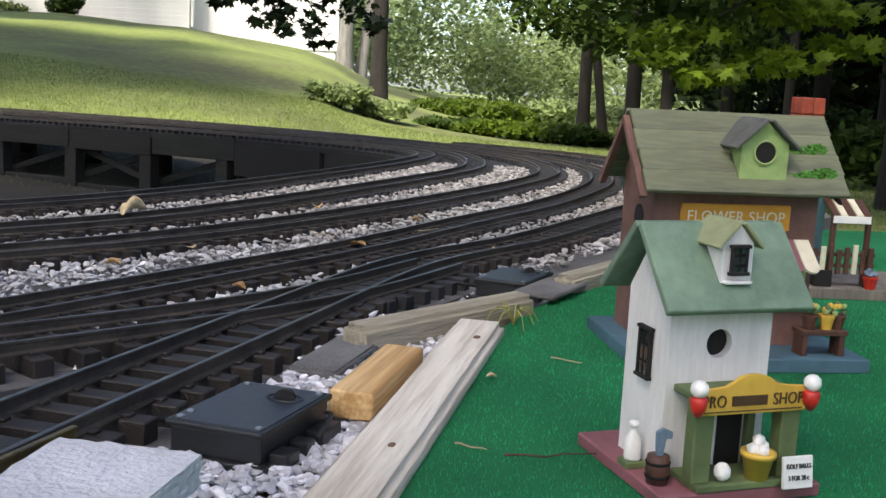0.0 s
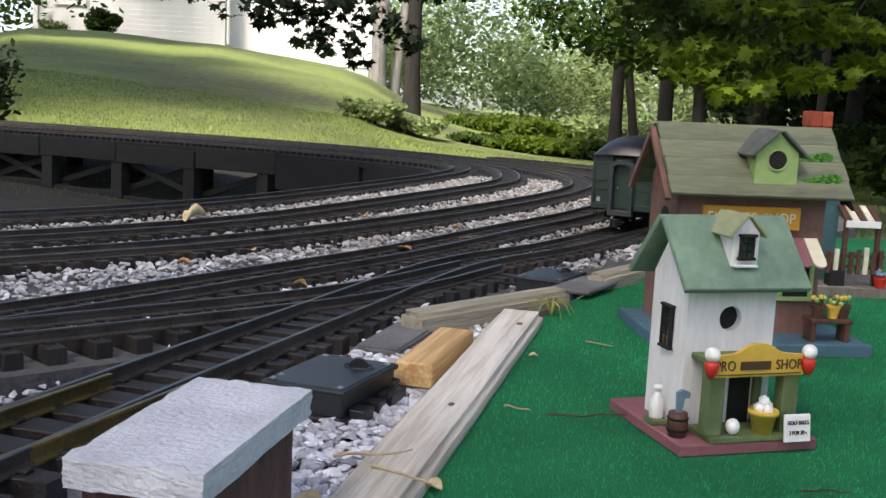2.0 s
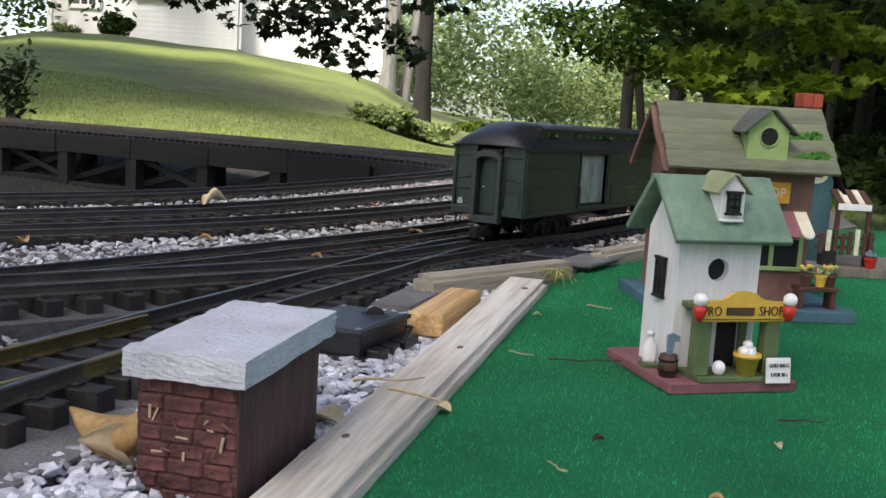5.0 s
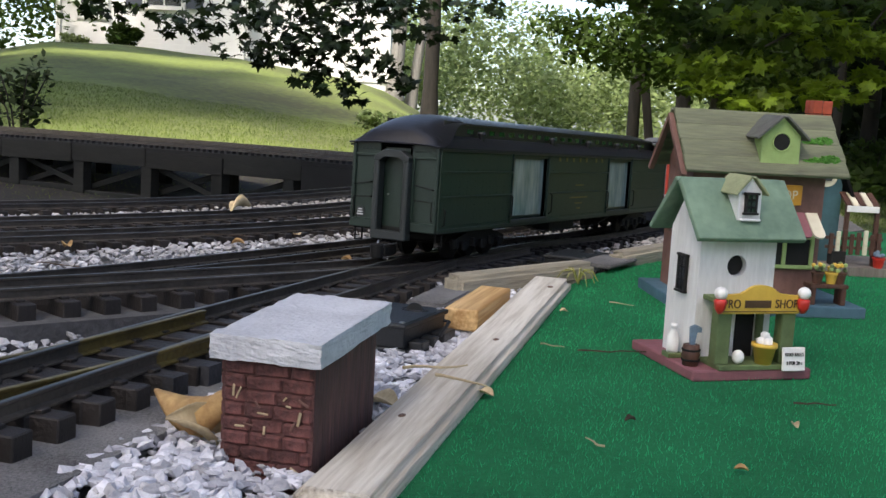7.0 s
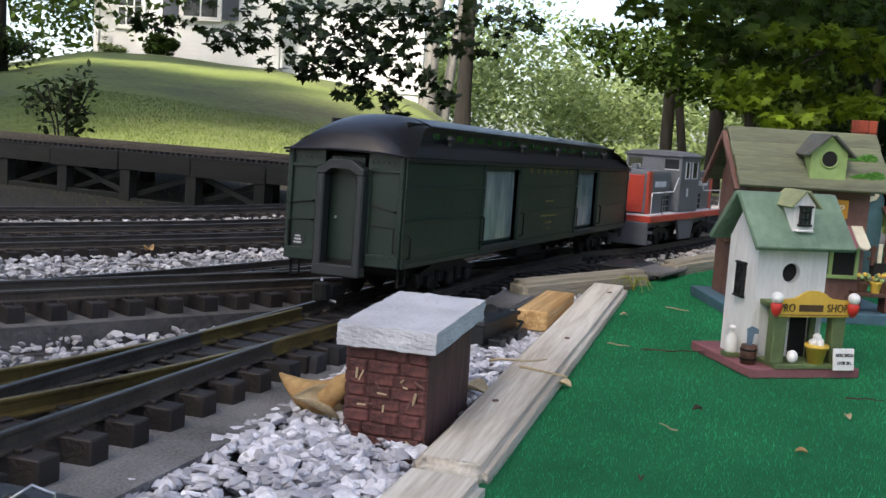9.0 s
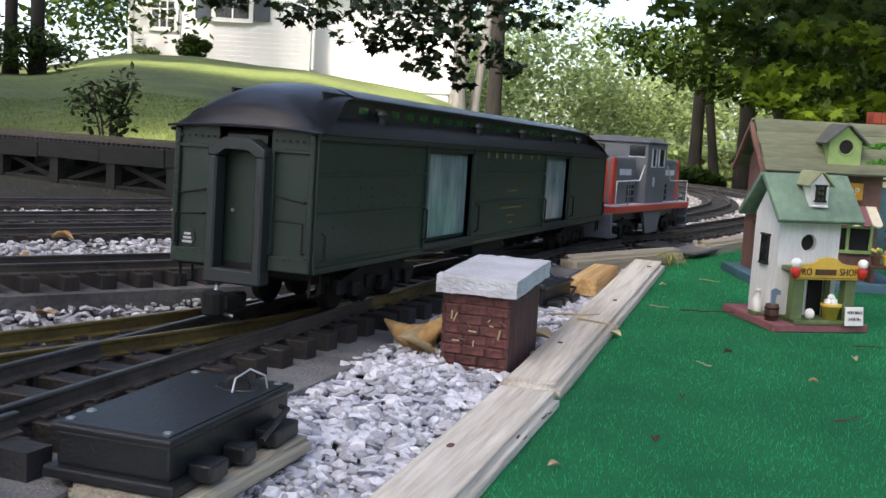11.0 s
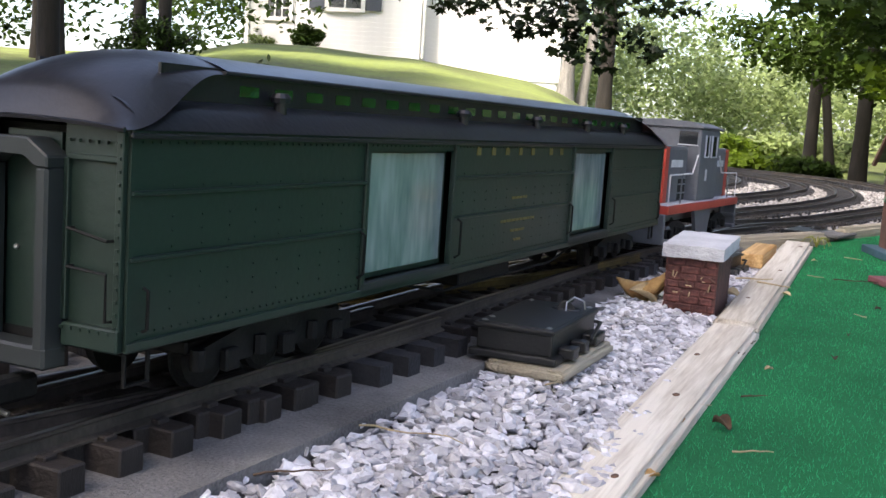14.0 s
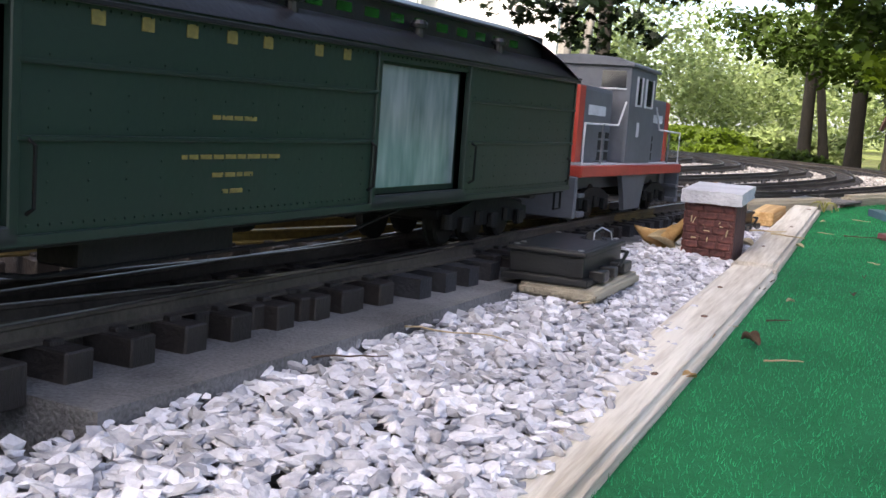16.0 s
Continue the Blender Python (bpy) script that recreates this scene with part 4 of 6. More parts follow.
    for k in range(12):
        part("blossom", ball(0.002, sub=1), "red" if k % 3 else "yellow", fb, at=pose(rg.uniform(-0.004, 0.003), rg.uniform(-0.008, 0.008), 0.009 + rg.uniform(0, 0.004)))
    # bench with potted flowers at the front
    bn = part("bench", box(0.03, 0.014, 0.003, None, 0.0004), "brown", th, "brown plant bench", at=pose(0.046, 0.014, B + 0.013))
    for sx in (-1, 1):
        part("leg", box(0.004, 0.012, 0.013, None, 0.0004), "brown", bn, at=pose(sx * 0.012, 0, -0.013))
    for k, x in enumerate((-0.008, 0.003, 0.01)):
        pt = part("flower_pot", lathe([(0.0032, 0), (0.0045, 0.007), (0.0052, 0.0072), (0.0052, 0.009), (0.003, 0.009)], 12), "yellow" if k % 2 else "brown", th, "tiny pot of flowers", at=pose(0.046 + x, 0.013, B + 0.016))
        for j in range(9):
            part("blossom", ball(0.0019, sub=1), ("green_pale", "yellow", "green_post")[j % 3], pt, at=pose(rg.uniform(-0.004, 0.004), rg.uniform(-0.003, 0.003), 0.0095 + rg.uniform(0, 0.006)))
    # brick chimney
    ch = part("chimney", box(0.0148, 0.0148, 0.0545), "mortar", th, "red brick chimney", at=pose(0.0545, yr + 0.012, 0.108))
    for c in range(5):
        for sx in (-1, 1):
            for sy in (-1, 1):
                part("brick", box(0.0078, 0.0078, 0.0105, None, 0.0006), "red_brick", ch, at=pose(sx * 0.0041, sy * 0.0041, c * 0.011))
    return th


flower_shop(on_turf(0.158, 0.664, 9.5))


def teal_shop(m):
    th = thing("birdhouse_shop", m, "dark teal toy birdhouse with black roof and porch", "birdhouse")
    part("base", box(0.14, 0.09, 0.009, Matrix.Translation((0, 0.045, 0)), 0.0006), "wood_grey", th)
    part("house_body", prism([(-0.0585, 0.009), (-0.0125, 0.009), (-0.0125, 0.085), (-0.0355, 0.138), (-0.0585, 0.085)], 0.05), "teal", th, at=pose(0, 0.035, 0))
    for s in (-1, 1):
        part("roof_panel", box(0.078, 0.066, 0.003, Matrix.Translation((-0.036, 0, 0)), 0.0005), "roof_black", th, at=pose(-0.0355, 0.058, 0.141, 0, 0, 0 if s < 0 else 180) @ pose(0, 0, 0, 0, -66, 0))
    part("oval_sign", cyl(0.011, 0.002, n=20), "cream", th, "small cream oval sign", at=pose(-0.03, 0.0335, 0.09, -90, 0, 0) @ Matrix.Diagonal((1, 0.7, 1, 1)))
    part("name_bar", box(0.011, 0.0006, 0.003), "ink_dark", th, at=pose(-0.03, 0.0312, 0.0885))
    for k in range(5):
        part("awning_stripe", box(0.0058, 0.026, 0.0018, Matrix.Translation((0, 0.013, 0)), 0.0003), "cream" if k % 2 else "brown", th, at=pose(-0.012 + 0.0066 * k, 0.012, 0.066, 25, 0, 0))
    part("awning_edge", box(0.031, 0.002, 0.006, None, 0.0003), "gloss_white", th, at=pose(0.001, 0.0115, 0.061))
    for x in (-0.013, 0.016):
        part("post", box(0.004, 0.004, 0.058, None, 0.0004), "brown", th, at=pose(x, 0.014, 0.009))
    for k in range(8):
        part("fence_slat", box(0.004, 0.0025, 0.02 + 0.002 * (k % 3), None, 0.0004), "cream" if k % 4 == 1 else "brown", th, at=pose(-0.028 + 0.0066 * k, 0.008, 0.02))
    for z in (0.025, 0.034):
        part("fence_rail", box(0.055, 0.002, 0.003, None, 0.0003), "brown", th, at=pose(-0.005, 0.0105, z))
    part("crate", box(0.014, 0.012, 0.014, None, 0.0005), "dark", th, at=pose(-0.02, 0.012, 0.009))
    part("flower_pot", lathe([(0.004, 0), (0.0056, 0.008), (0.0062, 0.0082), (0.0062, 0.01), (0.004, 0.01)], 12), "red", th, "small red pot", at=pose(0.018, 0.004, 0.009))
    for k in range(7):
        part("blossom", ball(0.0022, sub=1), "blue_grey", th, at=pose(0.018 + random.uniform(-0.004, 0.004), 0.004 + random.uniform(-0.004, 0.004), 0.02 + random.uniform(0, 0.004)))
    return th


teal_shop(on_turf(0.2955, 0.9, 4))


# ---- the train ----
CAR_L, CAR_W, SILL, EAVE = 0.728, 0.0865, 0.041, 0.116
S5 = np.r_[0, np.cumsum(np.linalg.norm(np.diff(T5, axis=0), axis=1))]


def along(s):
    return np.array([np.interp(s, S5, T5[:, 0]), np.interp(s, S5, T5[:, 1])])


def ride(s_front, length):
    """The pose of a vehicle whose leading end is at s_front, riding on its two trucks; it faces down the line."""
    a, b = along(s_front + length * 0.15), along(s_front + length * 0.85)
    c = (a + b) / 2
    d = a - b
    za, zb = float(lift(a[1])), float(lift(b[1]))
    tilt = math.degrees(math.atan2(za - zb, math.hypot(d[0], d[1])))
    return pose(c[0], c[1], RAIL_TOP + (za + zb) / 2, 0, 0, math.degrees(math.atan2(-d[0], d[1]))) @ pose(0, 0, 0, tilt, 0, 0)


# in a vehicle: y ahead, z up from the rail head
def bogie(L, th, y, wheels, mat="black_iron", wr=0.0145):
    fr = part("truck", box(0.058, L, 0.006, None, 0.001), mat, th, at=pose(0, y, 0.016))
    for sx in (-1, 1):
        part("side_frame", prism([(-L / 2, 0.004), (L / 2, 0.004), (L / 2, 0.012), (L * 0.2, 0.019), (-L * 0.2, 0.019), (-L / 2, 0.012)], 0.004), mat, fr, at=pose(sx * 0.033 + 0.002, 0, -0.009, 0, 0, 90))
        for k in range(wheels):
            yy = (k - (wheels - 1) / 2) * L / wheels * 1.05
            part("axle_box", box(0.004, 0.009, 0.009, None, 0.0008), mat, fr, at=pose(sx * 0.037, yy, -0.007))
            part("spring", cyl(0.003, 0.008, n=8), mat, fr, at=pose(sx * 0.036, yy + L / wheels / 2, -0.004))
    for k in range(wheels):
        yy = (k - (wheels - 1) / 2) * L / wheels * 1.05
        for sx in (-1, 1):
            part("wheel", lathe([(wr - 0.002, 0), (wr, 0.001), (wr, 0.005), (wr + 0.0012, 0.0052), (wr + 0.0012, 0.0065), (0.004, 0.0065)], 20), "black_iron", fr, smooth=False, at=pose(sx * 0.0255, yy, wr - 0.0160, 0, sx * -90, 0))
        part("axle", cyl(0.002, 0.05, n=8), "black_iron", fr, at=pose(-0.025, yy, wr - 0.0160, 0, 90, 0))
    return fr


def handrail(th, pts, r=0.0007, mat="black_iron"):
    return part("grab_iron", tube(pts, r, 5), mat, th)


def baggage_car():
    th = thing("baggage_car", Matrix(), "dark green heavyweight baggage car with a black clerestory roof", "railway car")
    W, L, sill, eave = CAR_W / 2, CAR_L / 2, SILL - RAIL_TOP, EAVE - RAIL_TOP
    doors = [(0.156, 0.098), (-0.1465, 0.098)]
    H = eave - sill
    for sx in (-1, 1):
        edges = sorted([-L] + [d + e * w / 2 for d, w in doors for e in (-1, 1)] + [L])
        for a, b in zip(edges[0::2], edges[1::2]):
            part("side_panel", box(0.002, b - a, H, None), "car_green", th, at=pose(sx * (W - 0.001), (a + b) / 2, sill))
            for z in (0.03, 0.052):
                part("belt_rail", box(0.0022, b - a - 0.001, 0.0017, None, 0.0004), "car_green", th, at=pose(sx * (W + 0.0006), (a + b) / 2, sill + z))
        part("sill_rail", box(0.002, 2 * L, 0.0035, None, 0.0004), "car_green", th, at=pose(sx * (W + 0.0005), 0, sill - 0.0005))
        part("letter_board", box(0.0016, 2 * L, 0.003, None, 0.0004), "car_green", th, at=pose(sx * (W + 0.0004), 0, eave - 0.004))
        for dy, dw in doors:
            dr = part("sliding_door", box(0.0016, dw - 0.001, H - 0.012), "car_green", th, at=pose(sx * (W - 0.006), dy, sill + 0.006))
            part("door_pane", box(0.001, dw * 0.88, H - 0.018), "door_glass", dr, "door window with a pale reflection painted into its glass", at=pose(sx * 0.0016, 0, 0.003))
            part("door_header", box(0.002, dw, 0.0075), "car_green", th, at=pose(sx * (W - 0.001), dy, eave - 0.0075))
            part("door_step", box(0.004, dw + 0.004, 0.006, None, 0.0006), "car_grey", th, at=pose(sx * (W - 0.0005), dy, sill))
            for e in (-1, 1):
                part("door_post", box(0.0034, 0.004, H - 0.006, None, 0.0005), "car_green", th, at=pose(sx * (W - 0.0002), dy + e * dw / 2, sill + 0.003))
                handrail(th, [(sx * (W + 0.001), dy + e * (dw / 2 + 0.005), sill + 0.009), (sx * (W + 0.004), dy + e * (dw / 2 + 0.005), sill + 0.011), (sx * (W + 0.004), dy + e * (dw / 2 + 0.005), sill + 0.029), (sx * (W + 0.001), dy + e * (dw / 2 + 0.005), sill + 0.031)])
        for e in (-1, 1):
            handrail(th, [(sx * (W + 0.001), e * (L - 0.008), sill + 0.006), (sx * (W + 0.003), e * (L - 0.008), sill + 0.007), (sx * (W + 0.003), e * (L - 0.008), sill + 0.02), (sx * (W + 0.001), e * (L - 0.008), sill + 0.021)])
        # rivets, in rows
        rv = bmesh.new()
        for y in np.arange(-L + 0.006, L - 0.004, 0.0045):
            for z in (0.0055, H - 0.0052):
                bmesh.ops.create_cube(rv, size=0.0008, matrix=Matrix.Translation((sx * (W + 0.0002), y, sill + z)))
        for y in np.arange(-L + 0.012, L - 0.01, 0.0165):
            if all(abs(y - d) > w / 2 + 0.004 for d, w in doors):
                for z in (0.012, 0.018, 0.0235, 0.034, 0.0395, 0.0445, 0.055):
                    bmesh.ops.create_cube(rv, size=0.0007, matrix=Matrix.Translation((sx * (W + 0.0001), y, sill + z)))
        tagged(part("rivets", rv, "car_green", th), kind="stuff")
        # lettering as plain gilt bars
        s_y = 0.005
        for k in range(7):
            part("gilt_letter", box(0.0004, 0.0058, 0.0046), "gold", th, at=pose(sx * (W + 0.0001), s_y - 0.004 * sx + sx * (k - 3 + (0.6 if k > 4 else 0)) * 0.022, eave - 0.0098))
        for dz, ww in ((0.038, 0.026), (0.024, 0.058), (0.0175, 0.024), (0.0115, 0.012)):
            y0, y1, rg = s_y - ww / 2, s_y + ww / 2, random.Random(int(dz * 1e4))
            while y0 < y1 - 0.001:
                lw = min(rg.uniform(0.003, 0.008), y1 - y0)
                part("gilt_line", box(0.0003, lw, 0.0016), "gold", th, at=pose(sx * (W + 0.0001), y0 + lw / 2, sill + dz))
                y0 += lw + 0.0012
    part("floor", box(2 * W - 0.004, 2 * L - 0.004, 0.004), "black_iron", th, at=pose(0, 0, sill - 0.002))
    part("inner_wall", box(0.05, 2 * L - 0.02, H - 0.004), "dark", th, at=pose(0, 0, sill + 0.002))
    # ends with diaphragm
    for e in (-1, 1):
        for sx in (-1, 1):
            part("end_panel", box(0.028, 0.002, H - 0.001), "car_green", th, at=pose(sx * 0.0302, e * (L - 0.001), sill + 0.0005))
            part("end_post", box(0.003, 0.0032, H - 0.004, None, 0.0004), "car_green", th, at=pose(sx * (W - 0.002), e * (L + 0.0006), sill + 0.002))
            part("end_rib", box(0.0235, 0.0028, 0.0022, None, 0.0004), "car_green", th, at=pose(sx * 0.0305, e * (L + 0.0005), eave - 0.0125))
            part("end_rib", box(0.0025, 0.0028, H - 0.02, None, 0.0004), "car_green", th, at=pose(sx * 0.0178, e * (L + 0.0005), sill + 0.008))
            part("end_beam", box(0.0245, 0.004, 0.008, None, 0.0006), "car_green", th, at=pose(sx * 0.0305, e * (L + 0.001), sill - 0.0005))
            part("buffer_frame", box(0.0055, 0.011, 0.064, None, 0.001), "car_grey", th, "grey diaphragm frame", at=pose(sx * 0.0145, e * (L + 0.004), sill - 0.0045))
            handrail(th, [(sx * 0.022, e * (L + 0.0015), sill + 0.04), (sx * 0.022, e * (L + 0.0045), sill + 0.04), (sx * 0.039, e * (L + 0.0045), sill + 0.037), (sx * 0.039, e * (L + 0.0015), sill + 0.037)], 0.0006, "black_iron")
            handrail(th, [(sx * 0.022, e * (L + 0.0015), sill + 0.027), (sx * 0.022, e * (L + 0.0045), sill + 0.027), (sx * 0.039, e * (L + 0.0045), sill + 0.026), (sx * 0.039, e * (L + 0.0045), sill + 0.01), (sx * 0.039, e * (L + 0.0015), sill + 0.01)], 0.0006, "black_iron")
            # corner stirrup step
            part("step", tube([(sx * (W - 0.003), e * (L - 0.004), sill), (sx * (W - 0.003), e * (L - 0.004), sill - 0.013), (sx * (W - 0.003), e * (L - 0.016), sill - 0.013), (sx * (W - 0.003), e * (L - 0.016), sill)], 0.0009, 5), "black_iron", th)
            rv = bmesh.new()
            for z in np.arange(0.004, H - 0.004, 0.0043):
                bmesh.ops.create_cube(rv, size=0.0011, matrix=Matrix.Translation((sx * (W - 0.0018), e * (L + 0.0023), sill + z)))
            for x in np.arange(0.019, 0.043, 0.004):
                bmesh.ops.create_cube(rv, size=0.0011, matrix=Matrix.Translation((sx * x, e * (L + 0.003), sill + 0.006)))
                bmesh.ops.create_cube(rv, size=0.0011, matrix=Matrix.Translation((sx * x, e * (L + 0.0012), eave - 0.006)))
            tagged(part("rivets", rv, "car_green", th), kind="stuff")
        part("end_door", box(0.0245, 0.0016, H - 0.006), "car_green", th, at=pose(0, e * (L - 0.003), sill + 0.002))
        part("door_knob", ball(0.0012, sub=1), "steel", th, at=pose(0.007, e * (L - 0.0015), sill + 0.03))
        top = [(-0.0172, 0), (-0.0172, 0.004), (-0.008, 0.0098), (0.008, 0.0098), (0.0172, 0.004), (0.0172, 0), (0.0117, 0), (0.007, 0.0045), (-0.007, 0.0045), (-0.0117, 0)]
        part("buffer_frame", prism(top, 0.011, None, 0.0006), "car_grey", th, at=pose(0, e * (L + 0.004) - 0.0055, sill + 0.0592))
        part("buffer_plate", box(0.035, 0.011, 0.008, None, 0.001), "car_grey", th, at=pose(0, e * (L + 0.0041), sill - 0.009))
        cp = part("coupler", box(0.008, 0.022, 0.009, None, 0.0014), "black_iron", th, "black knuckle coupler", at=pose(0, e * (L + 0.008), sill - 0.0225))
        part("knuckle", lathe([(0.005, 0), (0.006, 0.001), (0.006, 0.0115), (0.005, 0.0125)], 12), "black_iron", cp, at=pose(0.003, e * 0.012, -0.002))
        part("air_hose", tube([(0.009, e * (L - 0.004), sill - 0.006), (0.01, e * (L + 0.006), sill - 0.011), (0.009, e * (L + 0.011), sill - 0.021), (0.004, e * (L + 0.012), sill - 0.024), (-0.003, e * (L + 0.01), sill - 0.026)], 0.0011, 6), "steel", th, "pale bent air hose")
        part("emblem", cyl(0.005, 0.0005, n=18), "car_grey", th, at=pose(e * 0.0335, e * (L + 0.0002), sill + 0.013, -90 * e, 0, 0))
        for k in range(3):
            part("emblem_bar", box(0.006 - 0.001 * k, 0.0005, 0.0012), "concrete", th, at=pose(e * 0.0335, e * (L + 0.0009), sill + 0.01 + 0.0022 * k))
    # roof: low curved sides, a raised clerestory, and rounded hoods at both ends
    HOOD, RISE, CW = 0.072, 0.029, 0.66

    def sheet(rows, mat_name, name, label=""):
        bm = bmesh.new()
        vs = [[bm.verts.new(p) for p in row] for row in rows]
        for a, c in zip(vs, vs[1:]):
            for k in range(len(a) - 1):
                bm.faces.new((a[k], a[k + 1], c[k + 1], c[k]))
        return part(name, bm, mat_name, th, label, True)

    Wr, Lr, z0 = W + 0.0022, L + 0.005, eave - 0.0012
    xs = np.linspace(-1, 1, 33)
    for e in (-1, 1):
        # the hood spans the whole end and draws in to the clerestory, whose eave it leaves as an arch over the lower roof
        rows = []
        for q in np.linspace(0, 1, 18):
            top = RISE * (0.05 + 0.95 * math.sqrt(max(0.0, 1 - (1 - q) ** 2.3)))
            pull = float(smooth_step(0.12, 1.0, q))
            half = Wr * (1 - pull) + (CW * W + 0.0032) * pull
            edge = 0.0213 * float(smooth_step(0.05, 0.95, q)) ** 0.8
            rows.append([(x * half, e * (Lr - q * HOOD), z0 + edge + (top - edge) * (1 - abs(x) ** 2.4)) for x in xs])
        sheet(rows, "car_roof", "roof_hood", "rounded black roof end")
        part("roof_rim", tube([(x * Wr, e * Lr, z0 + 0.06 * RISE * (1 - abs(x) ** 2.3)) for x in xs], 0.0009, 5), "car_roof", th)
    for sx in (-1, 1):
        rows = []
        for y in np.linspace(-(Lr - 0.01), Lr - 0.01, 3):
            rows.append([(sx * Wr * (1 - u * (1 - CW + 0.03)), y, z0 + 0.0105 * math.sin(min(1.0, u * 1.05) * math.pi / 2)) for u in np.linspace(0, 1, 9)])
        sheet(rows, "car_roof", "lower_roof")
        part("clerestory_wall", box(0.0012, 2 * (Lr - HOOD * 0.5), 0.015), "car_roof", th, at=pose(sx * CW * W, 0, z0 + 0.0085))
    rows = []
    for y in np.linspace(-(Lr - HOOD * 0.99), Lr - HOOD * 0.99, 3):
        rows.append([(x * (CW * W + 0.0032), y, z0 + RISE - 0.0062 * abs(x) ** 2.2) for x in np.linspace(-1, 1, 17)])
    sheet(rows, "car_roof", "clerestory_roof", "black raised clerestory roof")
    for sx in (-1, 1):
        part("clerestory_eave", box(0.0034, 2 * (Lr - HOOD * 0.97), 0.0014, None, 0.0003), "car_roof", th, at=pose(sx * (CW * W + 0.002), 0, z0 + 0.0212))
        part("gutter", box(0.0016, 2 * L + 0.004, 0.0018, None, 0.0004), "car_roof", th, at=pose(sx * (W + 0.0022), 0, eave - 0.004))
        for y in np.arange(-L * 0.78, L * 0.78, 0.0245):
            part("clerestory_window", box(0.0006, 0.013, 0.0042), "green_lit_glass", th, at=pose(sx * (CW * W + 0.0007), y, z0 + 0.0135))
        for y in (0.265, 0.08, -0.04, -0.15, -0.25):
            v = part("roof_vent", cyl(0.0028, 0.009, n=10), "car_roof", th, at=pose(sx * 0.8 * W, y, eave + 0.003))
            part("vent_cap", lathe([(0.0042, 0), (0.0046, 0.002), (0.003, 0.004)], 12), "car_roof", v, at=pose(0, 0, 0.008))
    for y in (0.255, -0.255):
        bogie(0.115, th, y, 3)
    part("tank", cyl(0.007, 0.09, n=16), "black_iron", th, at=pose(0.016, -0.05, sill - 0.009, 90, 0, 0) @ Matrix.Translation((0, 0, -0.055)))
    part("battery_box", box(0.02, 0.08, 0.011, None, 0.001), "black_iron", th, at=pose(-0.024, 0.03, sill - 0.012))
    for sx in (-1, 1):
        part("truss_rod", tube([(sx * 0.034, 0.15, sill - 0.002), (sx * 0.034, 0.09, sill - 0.012), (sx * 0.034, -0.09, sill - 0.012), (sx * 0.034, -0.15, sill - 0.002)], 0.0009, 5), "black_iron", th)
    return th


def locomotive():
    th = thing("diesel_locomotive", Matrix(), "grey and red centre-cab toy diesel locomotive", "locomotive")
    L, D = 0.165, 0.044
    part("running_board", box(0.088, 2 * L, 0.0085, None, 0.0008), "loco_red", th, "red running board", at=pose(0, 0, D - 0.0085))
    part("walkway", box(0.084, 2 * L - 0.004, 0.0012), "concrete", th, at=pose(0, 0, D))
    part("under_frame", box(0.05, 2 * L - 0.02, 0.012, None, 0.0008), "loco_grey", th, at=pose(0, 0, 0.024))
    for sx in (-1, 1):
        sk = part("skirt", prism([(-0.042, 0.03), (0.042, 0.03), (0.03, 0.012), (0.026, 0.0), (-0.026, 0.0), (-0.03, 0.012)], 0.004, None, 0.0005), "loco_grey", th, at=pose(sx * 0.038 + 0.002, 0, 0.0062, 0, 0, 90))
        for y in (-0.008, 0.006):
            part("stencil_bar", box(0.004, 0.0006, 0.008), "concrete", sk, at=pose(y, -0.0004 if sx < 0 else 0.0044, 0.014))
    for e in (-1, 1):
        hd = part("hood", box(0.062, 0.092, 0.058, None, 0.004, seg=2), "loco_grey", th, "grey engine hood", at=pose(0, e * 0.1, D + 0.001))
        for sx in (-1, 1):
            part("red_stripe", box(0.004, 0.014, 0.056, None, 0.0006), "loco_red", hd, "red corner stripe", at=pose(sx * 0.0296, e * 0.039, 0.0006))
            part("name_bar", box(0.0006, 0.045, 0.0075), "concrete", hd, at=pose(sx * 0.0312, e * -0.002, 0.036))
            lv = part("louvre", box(0.0012, 0.03, 0.022, None, 0.0004), "dark", hd, at=pose(sx * 0.0306, e * -0.026, 0.002))
            for k in range(2):
                part("louvre_bar", box(0.0016, 0.03, 0.0016), "loco_grey", lv, at=pose(sx * 0.0004, 0, 0.0065 + 0.009 * k))
            part("louvre_bar", box(0.0016, 0.0016, 0.022), "loco_grey", lv, at=pose(sx * 0.0005, 0, 0))
            part("handrail", tube([(sx * 0.041, e * 0.158, D), (sx * 0.041, e * 0.158, D + 0.03), (sx * 0.041, e * 0.07, D + 0.031), (sx * 0.041, e * 0.052, D + 0.05)], 0.0009, 5), "concrete", th)
            part("handrail_post", tube([(sx * 0.041, e * 0.112, D), (sx * 0.041, e * 0.112, D + 0.031)], 0.0009, 5), "loco_grey", th)
            part("step", box(0.017, 0.016, 0.004, None, 0.0006), "loco_grey", th, at=pose(sx * 0.035, e * (L - 0.008), 0.007))
            part("step", box(0.017, 0.014, 0.003, None, 0.0006), "loco_grey", th, at=pose(sx * 0.035, e * (L - 0.007), 0.021))
            part("step_side", box(0.003, 0.018, 0.032, None, 0.0006), "loco_grey", th, at=pose(sx * 0.027, e * (L - 0.009), 0.006))
        part("hood_front", box(0.05, 0.002, 0.05, None, 0.001), "loco_red", th, "red hood front", at=pose(0, e * 0.1468, D + 0.003))
        part("headlight", cyl(0.005, 0.004, n=14), "glass", th, at=pose(0, e * 0.148, D + 0.048, -90 * e, 0, 0))
        part("exhaust_stack", cyl(0.005, 0.008, n=12), "loco_grey", th, at=pose(0.012, e * 0.085, D + 0.058))
